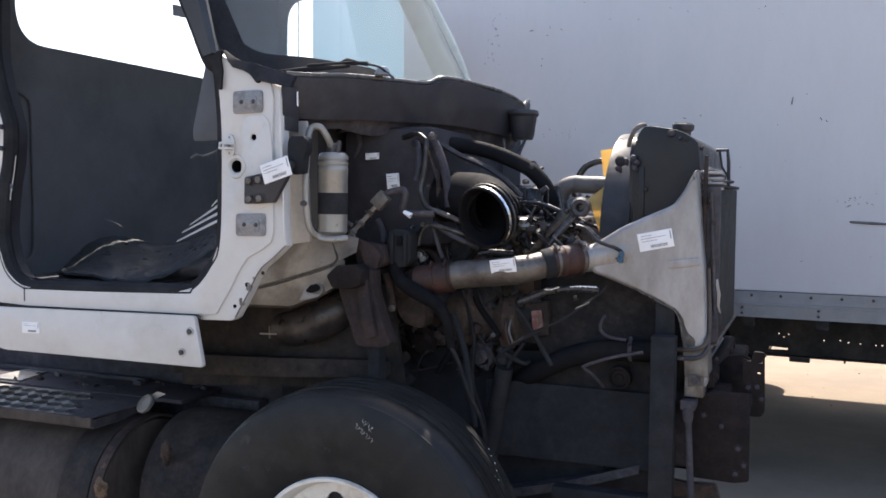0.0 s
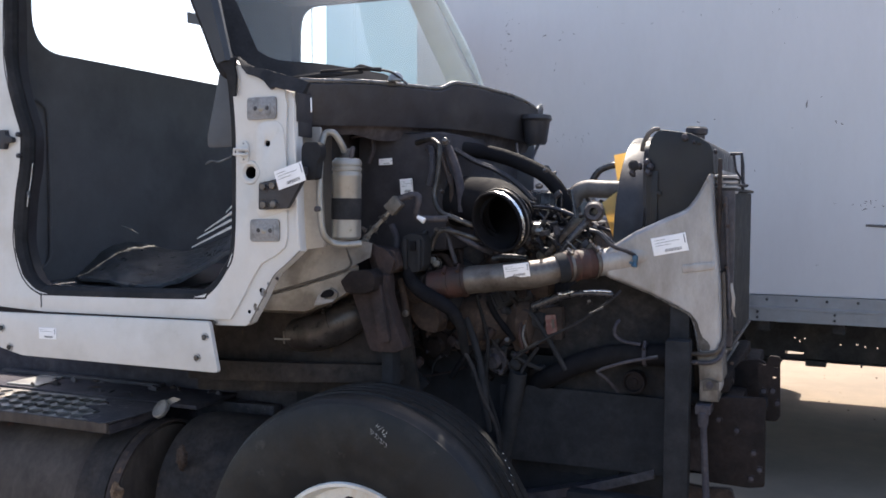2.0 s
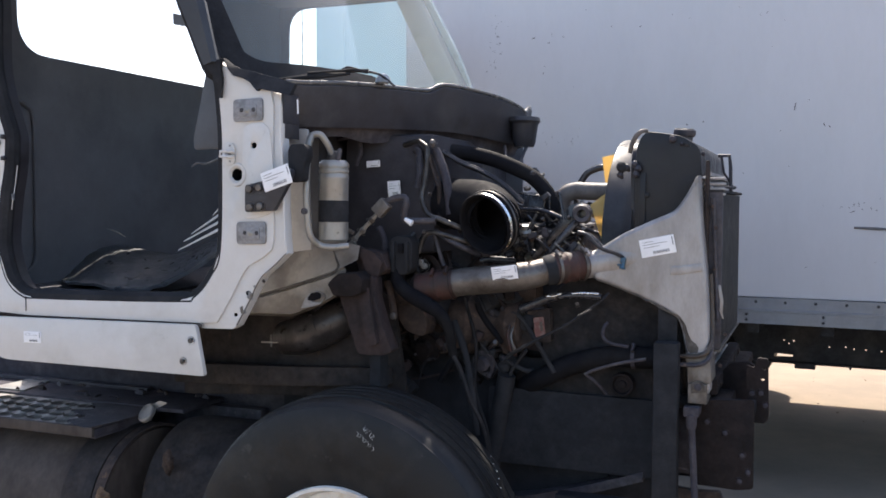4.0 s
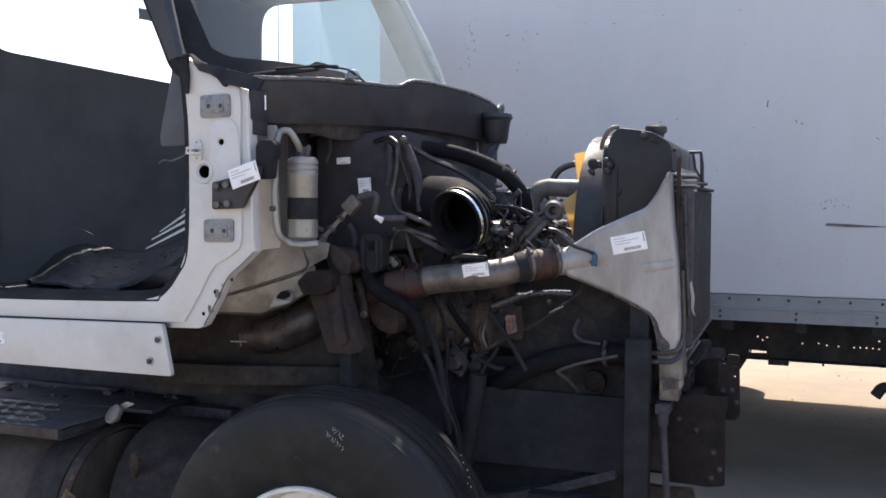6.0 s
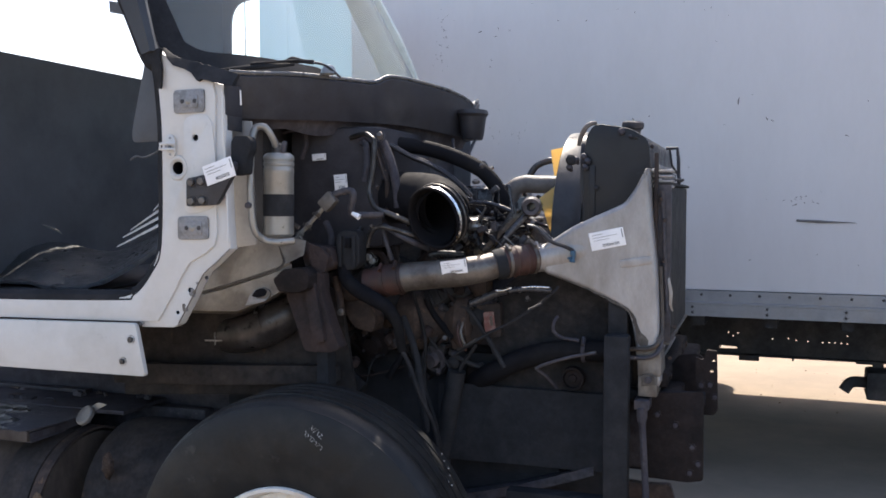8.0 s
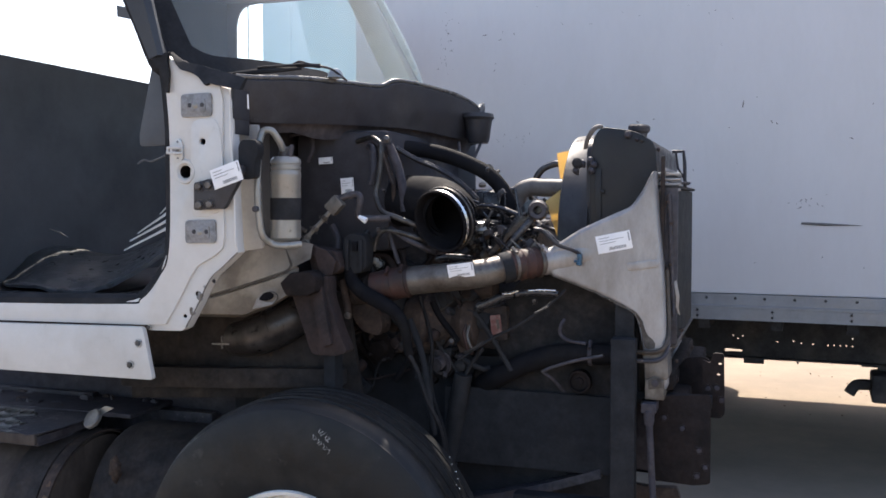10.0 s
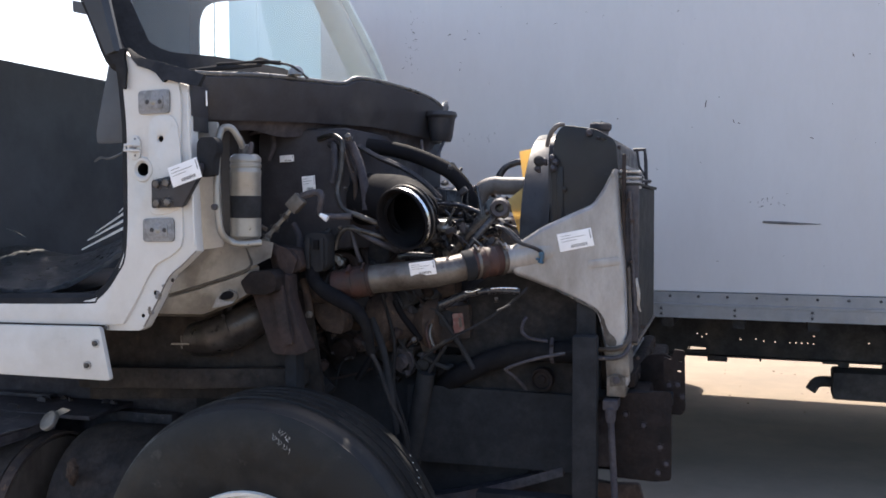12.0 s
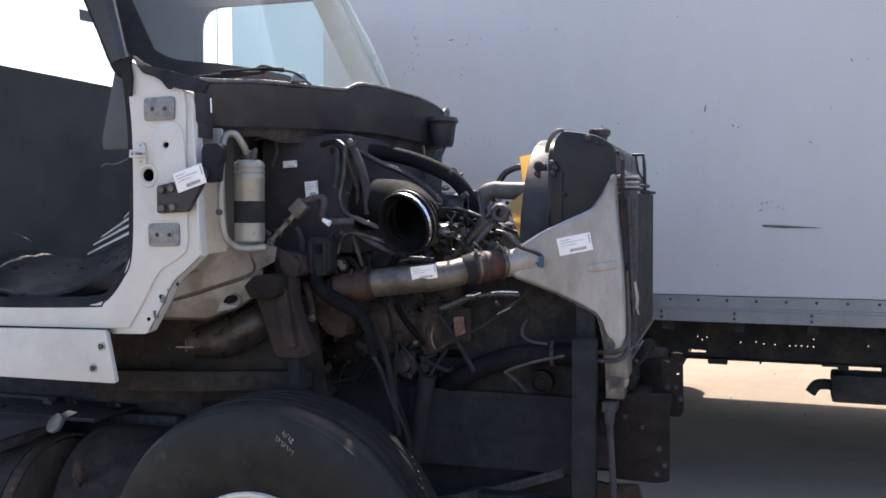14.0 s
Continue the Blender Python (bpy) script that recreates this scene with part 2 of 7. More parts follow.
FILL_BLACK = mat("near_black_fill", (0.02, 0.02, 0.022), 0.75, second=(0.034, 0.031, 0.031), mix=0.5, scale=9, fine=60, grain=0.3, bump=0.3, third=(0.06, 0.048, 0.042), spots=0.08, spot_scale=18, gloss=0.08)
FLAKE_DARK = mat("dark_flaking_rust", (0.07, 0.05, 0.04), 0.85, second=(0.035, 0.027, 0.024), mix=0.5, scale=40, fine=160, grain=0.3, bump=0.5, gloss=0.1)
FLAKE_RUST = mat("flaking_rust", (0.19, 0.125, 0.08), 0.85, second=(0.10, 0.065, 0.045), mix=0.5, scale=40, fine=160, grain=0.3, bump=0.5, gloss=0.1)


def glass_material(name, tint, rough=0.02, dust=0.07):
    m = bpy.data.materials.new(name)
    m.use_nodes = True
    nt = m.node_tree
    nt.nodes.remove(nt.nodes["Principled BSDF"])
    out = nt.nodes["Material Output"]
    clear, gloss, mixer, fres = nt.nodes.new("ShaderNodeBsdfTransparent"), nt.nodes.new("ShaderNodeBsdfGlossy"), nt.nodes.new("ShaderNodeMixShader"), nt.nodes.new("ShaderNodeFresnel")
    clear.inputs["Color"].default_value = (*tint, 1)
    gloss.inputs["Roughness"].default_value = rough
    fres.inputs["IOR"].default_value = 1.5
    nt.links.new(fres.outputs["Fac"], mixer.inputs["Fac"])
    nt.links.new(clear.outputs[0], mixer.inputs[1])
    nt.links.new(gloss.outputs[0], mixer.inputs[2])
    film, dusty = nt.nodes.new("ShaderNodeBsdfDiffuse"), nt.nodes.new("ShaderNodeMixShader")
    film.inputs["Color"].default_value = (0.80, 0.88, 0.86, 1)
    grain = nt.nodes.new("ShaderNodeTexNoise")
    grain.inputs["Scale"].default_value, grain.inputs["Detail"].default_value = 5.0, 6.0
    spread = nt.nodes.new("ShaderNodeMapRange")
    spread.inputs["To Min"].default_value, spread.inputs["To Max"].default_value = dust * 0.6, dust * 1.4
    nt.links.new(grain.outputs["Fac"], spread.inputs["Value"])
    nt.links.new(spread.outputs["Result"], dusty.inputs["Fac"])
    nt.links.new(mixer.outputs[0], dusty.inputs[1])
    nt.links.new(film.outputs[0], dusty.inputs[2])
    nt.links.new(dusty.outputs[0], out.inputs["Surface"])
    return m


GLASS = glass_material("windscreen_glass", (0.86, 0.95, 0.90))


# ---------------------------------------------------------------- mesh tools
def thing(name, at=(0, 0, 0), **tags):
    ob = new(name)
    ob.location = at
    ob.empty_display_size = 0.2
    return tagged(ob, **tags)


def finish(bm, angle=35):
    bmesh.ops.recalc_face_normals(bm, faces=bm.faces)
    lim = radians(angle)
    for f in bm.faces:
        f.smooth = True
    for e in bm.edges:
        e.smooth = len(e.link_faces) == 2 and e.calc_face_angle(0) < lim
    return bm


def part(name, bm, material, parent=None, label="", angle=35):
    """Links a bmesh as one mesh object under a thing or a part."""
    finish(bm, angle)
    me = bpy.data.meshes.new(name)
    bm.to_mesh(me)
    bm.free()
    for m in (material if isinstance(material, (list, tuple)) else [material]):
        me.materials.append(m)
    ob = new(name, me)
    if parent:
        ob.parent = parent
        ob.matrix_parent_inverse = Matrix.Translation(-world_place(parent))
    return tagged(ob, label)


def world_place(ob):
    p = Vector(ob.location)
    while ob.parent:
        p = p + ob.matrix_parent_inverse.translation + ob.parent.location
        ob = ob.parent
    return p


def bevelled(bm, width, segments=2):
    if width:
        es = [e for e in bm.edges if len(e.link_faces) == 2 and e.calc_face_angle(0) > 0.5]
        bmesh.ops.bevel(bm, geom=es, offset=width, segments=segments, profile=0.6, affect="EDGES", clamp_overlap=True)
    return bm


def box(lo, hi, bevel=0.004, bm=None, m=None):
    b = bmesh.new()
    bmesh.ops.create_cube(b, size=1)
    c = [(a + d) / 2 for a, d in zip(lo, hi)]
    s = [abs(d - a) for a, d in zip(lo, hi)]
    for v in b.verts:
        v.co = Vector((v.co.x * s[0] + c[0], v.co.y * s[1] + c[1], v.co.z * s[2] + c[2]))
    bevelled(b, bevel)
    if m is not None:
        b.transform(m)
    return joined(bm, b) if bm is not None else b


def joined(bm, other):
    me = bpy.data.meshes.new("tmp")
    other.to_mesh(me)
    other.free()
    bm.from_mesh(me)
    bpy.data.meshes.remove(me)
    return bm


def smooth_loop(pts, n=4, closed=True):
    """Rounds a rough outline by a Catmull-Rom curve."""
    P = [Vector(p) for p in pts]
    k, out = len(P), []
    for i in range(k if closed else k - 1):
        a, b, c, d = (P[(i + j) % k] if closed else P[min(max(i + j, 0), k - 1)] for j in (-1, 0, 1, 2))
        for s in range(n):
            t = s / n
            out.append(0.5 * (2 * b + (c - a) * t + (2 * a - 5 * b + 4 * c - d) * t * t + (3 * b - 3 * c + d - a) * t ** 3))
    if not closed:
        out.append(P[-1])
    return out


def rounded(pts, r=0.03, n=4):
    """An outline with its corners rounded to a radius."""
    P, out = [Vector(p) for p in pts], []
    for i, p in enumerate(P):
        a, b = P[i - 1] - p, P[(i + 1) % len(P)] - p
        rr = min(r, a.length * 0.45, b.length * 0.45)
        s, e = p + a.normalized() * rr, p + b.normalized() * rr
        for j in range(n + 1):
            t = j / n
            out.append(s * (1 - t) ** 2 + p * 2 * t * (1 - t) + e * t * t)
    return out


def plate(outer, y0, y1, holes=(), bevel=0.0, axis="y"):
    """A plate with its outline and holes given in two axes, from y0 to y1 along the third."""
    bm = bmesh.new()

    def at(p):
        return {"y": (p[0], y0, p[1]), "x": (y0, p[0], p[1]), "z": (p[0], p[1], y0)}[axis]
    edges = []
    for loop in (outer, *holes):
        vs = [bm.verts.new(at(p)) for p in loop]
        edges += [bm.edges.new((vs[i], vs[(i + 1) % len(vs)])) for i in range(len(vs))]
    bmesh.ops.triangle_fill(bm, edges=edges, use_beauty=True, use_dissolve=False)
    d = {"y": (0, y1 - y0, 0), "x": (y1 - y0, 0, 0), "z": (0, 0, y1 - y0)}[axis]
    got = bmesh.ops.extrude_face_region(bm, geom=bm.faces[:])
    bmesh.ops.translate(bm, vec=d, verts=[g for g in got["geom"] if isinstance(g, bmesh.types.BMVert)])
    bmesh.ops.recalc_face_normals(bm, faces=bm.faces)
    bmesh.ops.dissolve_limit(bm, angle_limit=0.01, verts=bm.verts[:], edges=bm.edges[:])
    return bevelled(bm, bevel)


def pillow(outline, steps, n=160):
    """A rounded shell: the outline shrunk step by step, each step (inset, y)."""
    P = [Vector(p) for p in outline]
    if sum(a.x * b.y - b.x * a.y for a, b in zip(P, P[1:] + P[:1])) < 0:
        P.reverse()
    L = [0.0]
    for a, b in zip(P, P[1:] + P[:1]):
        L.append(L[-1] + (b - a).length)
    Q, k = [], 0
    for i in range(n):
        d = L[-1] * i / n
        while L[k + 1] < d:
            k += 1
        a, b = P[k], P[(k + 1) % len(P)]
        Q.append(a + (b - a) * ((d - L[k]) / max(1e-9, L[k + 1] - L[k])))
    N = []
    for i in range(n):
        t = (Q[(i + 2) % n] - Q[i - 2]).normalized()
        N.append(Vector((-t.y, t.x)))
    room = []
    for i in range(n):
        w = 0.2
        for j in range(n):
            v = Q[j] - Q[i]
            if min((i - j) % n, (j - i) % n) > 6 and v.dot(N[i]) > 0.5 * v.length:
                w = min(w, v.length)
        room.append(min(1.0, 0.42 * w / steps[-1][0]))
    for _ in range(6):
        room = [min(room[i], (room[i - 1] + room[i] + room[(i + 1) % n]) / 3) for i in range(n)]
    bm = bmesh.new()
    rows = [[bm.verts.new((q.x + m.x * d * k, y, q.y + m.y * d * k)) for q, m, k in zip(Q, N, room)] for d, y in steps]
    for a, b in zip(rows, rows[1:]):
        for i in range(n):
            bm.faces.new((a[i], b[i], b[(i + 1) % n], a[(i + 1) % n])).smooth = True
    bm.edges.ensure_lookup_table()
    last = [bm.edges.get((rows[-1][i], rows[-1][(i + 1) % n])) for i in range(n)]
    bmesh.ops.triangle_fill(bm, edges=last, use_beauty=True, use_dissolve=False)
    bmesh.ops.recalc_face_normals(bm, faces=bm.faces)
    if sum(f.normal.y * f.calc_area() for f in bm.faces) > 0:
        bmesh.ops.reverse_faces(bm, faces=bm.faces)
    return bm


def frames_along(P):
    """Parallel frames along a line of points."""
    T = [(P[min(i + 1, len(P) - 1)] - P[max(i - 1, 0)]).normalized() for i in range(len(P))]
    n = T[0].orthogonal().normalized()
    out = []
    for t in T:
        n = (n - t * n.dot(t)).normalized()
        out.append((t, n, t.cross(n)))
    return out


def tube(pts, r, sides=12, n=6, bm=None, caps=True, hollow=0.0, curve=True):
    """A pipe or hose through points; r is a radius or one for each point."""
    rs = list(r) if isinstance(r, (list, tuple)) else [r] * len(pts)
    if curve and len(pts) > 2:
        P = smooth_loop(pts, n, False)
        R = [rs[min(i // n, len(rs) - 1)] * (1 - (i % n) / n) + rs[min(i // n + 1, len(rs) - 1)] * ((i % n) / n) for i in range(len(P))]
    else:
        P, R = [Vector(p) for p in pts], rs
    b = bm if bm is not None else bmesh.new()
    rings = []
    for p, rad, (t, u, v) in zip(P, R, frames_along(P)):
        rings.append([b.verts.new(p + (u * math.cos(2 * math.pi * k / sides) + v * math.sin(2 * math.pi * k / sides)) * rad) for k in range(sides)])
    for A, B in zip(rings, rings[1:]):
        for k in range(sides):
            b.faces.new((A[k], A[(k + 1) % sides], B[(k + 1) % sides], B[k]))
    if caps:
        b.faces.new(rings[0][::-1])
        b.faces.new(rings[-1])
    return b


def lathe(profile, origin, axis, sides=40, bm=None, closed=False, arc=360.0, start=None):
    """Turns a profile of (distance along the axis, radius) about an axis."""
    b = bm if bm is not None else bmesh.new()
    a = Vector(axis).normalized()
    u = (Vector(start) if start else a.orthogonal())
    u = (u - a * u.dot(a)).normalized()
    v = a.cross(u)
    o = Vector(origin)
    full = arc >= 360
    cnt = sides if full else sides + 1
    rings = []
    for d, r in profile:
        rings.append([b.verts.new(o + a * d + (u * math.cos(radians(arc) * k / sides) + v * math.sin(radians(arc) * k / sides)) * r) for k in range(cnt)] if r > 1e-6 else [b.verts.new(o + a * d)])
    pairs = list(zip(rings, rings[1:])) + ([(rings[-1], rings[0])] if closed else [])
    for A, B in pairs:
        for k in range(sides):
            k2 = (k + 1) % cnt
            if len(A) == 1 and len(B) == 1:
                continue
            if len(A) == 1:
                b.faces.new((A[0], B[k2], B[k]))
            elif len(B) == 1:
                b.faces.new((A[k], A[k2], B[0]))
            else:
                b.faces.new((A[k], A[k2], B[k2], B[k]))
    return b


def loft(sections, bm=None, caps=True, closed=True):
    """Skins a row of sections with the same number of points."""
    b = bm if bm is not None else bmesh.new()
    rings = [[b.verts.new(p) for p in s] for s in sections]
    m = len(rings[0])
    for A, B in zip(rings, rings[1:]):
        for k in range(m if closed else m - 1):
            b.faces.new((A[k], A[(k + 1) % m], B[(k + 1) % m], B[k]))
    if caps and closed:
        b.faces.new(rings[0][::-1])
        b.faces.new(rings[-1])
    return b


def bolt(at, axis, r=0.011, h=0.009, bm=None):
    """A hexagon bolt head on a washer."""
    b = lathe([(0, r * 1.5), (0.002, r * 1.5), (0.002, r * 1.45)], at, axis, 14, bm)
    return lathe([(0.002, r), (h * 0.85, r), (h, r * 0.8), (h, 0)], at, axis, 6, b)


def clamp(at, axis, r, w=0.014, bm=None):
    """A hose clamp band with its screw."""
    b = lathe([(-w / 2, r), (-w / 2, r + 0.0025), (w / 2, r + 0.0025), (w / 2, r)], at, axis, 28, bm, closed=True)
    u = Vector((0, -0.6, 0.8))
    a = Vector(axis).normalized()
    u = (u - a * u.dot(a)).normalized()
    s = Vector(at) + u * (r + 0.007)
    v = a.cross(u)
    return tube([s - v * 0.016, s + v * 0.016], 0.006, 8, bm=b, curve=False)


def label_at(centre, right, up, w, h, parent, bars=3):
    """A paper label with a barcode and lines of print as plain bars."""
    r, u = Vector(right).normalized(), Vector(up)
    u = (u - r * u.dot(r)).normalized()
    n = r.cross(u)
    m = Matrix((( *r, 0), (*u, 0), (*n, 0), (0, 0, 0, 1))).transposed()
    m.translation = Vector(centre)
    paper = part("label", box((-w / 2, -h / 2, -0.0012), (w / 2, h / 2, 0.0012), 0.0004, m=m), LABEL, parent, "white paper parts label with a barcode")
    ink = bmesh.new()
    x, k = -0.16 * w, 0
    while x < 0.30 * w:
        bw = w * (0.008 + 0.008 * ((k * 7) % 3))
        box((x, -h * 0.38, 0.0014), (x + bw, -h * 0.22, 0.0018), 0, ink, m)
        x += bw + w * 0.011
        k += 1
    for i, (a, b_) in enumerate(((-0.42, -0.1), (-0.42, 0.3), (-0.40, 0.05))[:bars]):
        box((a * w, h * (0.31 - 0.15 * i), 0.0014), (b_ * w, h * (0.335 - 0.15 * i), 0.0018), 0, ink, m)
    box((0.43 * w, -0.05 * h, 0.0014), (0.46 * w, 0.42 * h, 0.0020), 0, ink, m)
    part("print", ink, INK, paper)
    return paper


# ---------------------------------------------------------------- ground
def build_ground():
    bm = bmesh.new()
    bmesh.ops.create_grid(bm, x_segments=90, y_segments=90, size=1)
    for v in bm.verts:
        s = Vector((v.co.x, v.co.y))
        k = 9 + 400 * max(abs(s.x), abs(s.y)) ** 4
        v.co = Vector((s.x * k - 1, s.y * k + 5, 0))
        v.co.z = 0.008 * noise.noise(v.co * 0.9)
    return tagged(part("ground", bm, CONCRETE, label="sandy pale yard concrete, sunlit and in shade"), category="ground", kind="structure")


build_ground()


def build_grit():
    rng = random.Random(8)
    bm = bmesh.new()
    for k in range(150):
        x, y = rng.uniform(-1.2, 3.2), rng.uniform(7.2, 10.5)
        r = rng.choice((0.003, 0.004, 0.006, 0.009))
        q = bmesh.ops.create_icosphere(bm, subdivisions=1, radius=r)
        for v in q["verts"]:
            v.co = Vector((v.co.x * rng.uniform(0.7, 1.4) + x, v.co.y + y, v.co.z * 0.6 + 0.3 * r))
    tagged(part("grit", bm, GRIT, label="loose grit and small stones on the yard"), category="stones", kind="stuff")


GRIT = mat("grit_stone", (0.16, 0.12, 0.09), 0.9, second=(0.08, 0.06, 0.05), scale=2, bump=0.0)
build_grit()

# ---------------------------------------------------------------- white box truck body behind
BT = pose(0.1, 5.3, 0, 0, 0.0, -3.0)      # origin on its near lower edge
BOX_L, BOX_R, BOX_Z0, BOX_Z1, BOX_W = -2.555, 6.5, 0.925, 4.1, 3.12


def build_box_truck():
    top = thing("box_truck", label="white box truck body with grey bottom rail in shade", category="truck")
    m = BT

    def put(name, bm, material, parent=top, label=""):
        bm.transform(m)
        return part(name, bm, material, parent, label)
    body = put("box_body", box((BOX_L, 0, BOX_Z0 + 0.14), (BOX_R, BOX_W, BOX_Z1), 0.02), TRAILER_WHITE, label="white painted flat box side with small dark specks")
    profile = [(-0.022, 0.0), (-0.022, 0.064), (-0.026, 0.066), (-0.026, 0.078), (-0.012, 0.080), (-0.012, 0.14), (0.05, 0.14), (0.05, 0.0)]
    rail = loft([[(x, a, BOX_Z0 + b) for a, b in profile] for x in (BOX_L, BOX_R)])
    rail_ob = put("bottom_rail", rail, GALV, label="grey galvanised bottom rail with rivets")
    far = bmesh.new()
    box((BOX_L, BOX_W - 0.05, BOX_Z0), (BOX_R, BOX_W + 0.02, BOX_Z0 + 0.14), 0.003, far)
    put("bottom_rail", far, GALV)
    for k in range(30):
        x = -1.463 + k * 0.151
        b = lathe([(0, 0.008), (0.004, 0.007), (0.006, 0.003), (0.006, 0)], (x, -0.012, BOX_Z0 + 0.118), (0, -1, 0), 10)
        put("rivet", b, UNDERBODY, rail_ob)
    for k in range(14):
        x = -1.228 + k * 0.388
        for dz in (0.020, 0.050):
            put("bolt", bolt((x, -0.022, BOX_Z0 + dz), (0, -1, 0), 0.0075, 0.006), UNDERBODY, rail_ob)
    put("floor_deck", box((BOX_L + 0.02, 0.055, BOX_Z0 + 0.05), (BOX_R - 0.02, BOX_W - 0.06, BOX_Z0 + 0.135), 0), UNDERBODY)
    for k in range(24):
        x = BOX_L + 0.2 + k * 0.38
        put("cross_member", box((x, 0.06, BOX_Z0 - 0.06), (x + 0.06, BOX_W - 0.07, BOX_Z0 + 0.049), 0), UNDERBODY)
    holes = []
    for hx, hz in ((-0.326, 0.728), (-0.297, 0.708), (-0.269, 0.727), (-0.064, 0.701), (0.028, 0.708), (0.074, 0.698), (0.14, 0.696), (0.225, 0.693), (0.26, 0.695), (0.294, 0.695), (0.328, 0.695), (0.362, 0.693), (0.362, 0.739), (0.669, 0.711), (1.1, 0.7)):
        holes.append([(hx + 0.005 * math.cos(a), hz + 0.005 * math.sin(a)) for a in [i * math.pi / 4 for i in range(8)]])
    holes.append([(-0.385, 0.624), (-0.272, 0.628), (-0.272, 0.640), (-0.380, 0.645)])
    for y, z_low in ((0.82, 0.6), (1.62, 0.80)):
        put("chassis_rail", plate([(BOX_L - 0.2, z_low), (BOX_R, z_low), (BOX_R, 0.86), (BOX_L - 0.2, 0.86)], y, y + 0.012, holes if y < 1 else ()), UNDERBODY, label="black steel chassis rail with drilled holes")
        lip = bmesh.new()
        box((BOX_L - 0.2, y - 0.05, z_low - 0.008), (BOX_R, y + 0.012, z_low), 0, lip)
        put("chassis_flange", lip, UNDERBODY)
        put("chassis_flange", box((BOX_L - 0.2, y - 0.05, 0.86), (BOX_R, y + 0.012, 0.868), 0), UNDERBODY)
    for x, w, h in ((-0.26, 0.12, 0.03), (0.41, 0.10, 0.012), (0.50, 0.06, 0.03), (0.74, 0.05, 0.04), (0.05, 0.012, 0.018)):
        put("chassis_bracket", box((x, 0.78, 0.592 - h), (x + w, 0.83, 0.60), 0.006), UNDERBODY)
    # muffler with its tail pipe
    muf = put("muffler", box((0.46, 0.62, 0.395), (1.66, 0.86, 0.562), 0.022), UNDERBODY, label="black box muffler with a bent tail pipe")
    put("tail_pipe", tube([(0.47, 0.74, 0.482), (0.41, 0.74, 0.482), (0.375, 0.74, 0.47), (0.345, 0.74, 0.425)], 0.033, 14), UNDERBODY, muf)
    put("hanger", box((0.9, 0.7, 0.575), (0.96, 0.76, 0.87), 0.003), UNDERBODY, muf)
    put("hanger", box((1.45, 0.7, 0.575), (1.51, 0.76, 0.87), 0.003), UNDERBODY, muf)
    for x, y in ((-1.0, 0.12), (-1.0, 0.42), (-1.0, 2.52), (-1.0, 2.82), (4.6, 0.15), (4.6, 2.7)):
        w = put("wheel", lathe([(0, 0.27), (0, 0.44), (0.03, 0.475), (0.25, 0.475), (0.28, 0.44), (0.28, 0.27)], (x, y, 0.475), (0, 1, 0), 40, closed=True), TYRE)
        put("rim", lathe([(0.05, 0), (0.05, 0.27), (0.25, 0.27), (0.25, 0)], (x, y, 0.475), (0, 1, 0), 28), RIM_WHITE, w)
    return top, body, put


box_truck, box_body, put_box = build_box_truck()


def build_far_box():
    top = thing("box_trailer", label="pale blue box trailer standing far behind", category="trailer")
    m = pose(-9.13, 16.0, 0, 0, 0, -3)
    b = box((0, 0, 1.0), (14, 2.5, 5.6), 0.03)
    b.transform(m)
    body = part("box_body", b, TRAILER_BLUE, top)
    seam = bmesh.new()
    for x in (0.62, 2.6, 4.6):
        box((x, -0.008, 1.0), (x + 0.03, 0.005, 5.6), 0, seam)
    seam.transform(m)
    part("seam_strip", seam, TRAILER_BLUE, body)
    b = box((0.1, 0.1, 0.85), (9, 2.4, 0.998), 0.01)
    b.transform(m)
    part("underframe", b, UNDERBODY, top)
    for x in (6.4, 7.7):
        w = lathe([(0, 0.27), (0, 0.46), (0.03, 0.5), (0.5, 0.5), (0.53, 0.46), (0.53, 0.27)], (x, 0.1, 0.5), (0, 1, 0), 32, closed=True)
        w.transform(m)
        part("wheel", w, TYRE, top)
    for y in (0.4, 2.1):
        b = box((1.5, y - 0.06, 0.0), (1.62, y + 0.06, 0.9), 0.01)
        b.transform(m)
        part("landing_leg", b, UNDERBODY, top)


build_far_box()



def build_pole():
    pole = tube([(-11.19, 19.0, 0.0), (-11.21, 19.0, 9.0)], 0.014, 8, curve=False)
    tagged(part("pole", pole, UNDERBODY), "thin dark steel pole standing behind the lorries", "pole")


build_pole()

# ---------------------------------------------------------------- the truck
truck = thing("truck", label="white lorry cab with hood and door removed, engine bay exposed", category="truck")
P = partial(part, parent=truck)
Y_CAB = 2.40


def windscreen_point(s, h):
    """s from 0 at the near pillar to 1 at the far one, h from 0 at the cowl to 1 at the roof."""
    y = 2.46 + s * 2.26
    bow = 1 - (2 * s - 1) ** 2
    bow = max(0.0, bow) ** 0.75
    return Vector((-1.70 - 0.36 * h + bow * (0.31 - 0.09 * h), y, 1.93 + 0.76 * h))


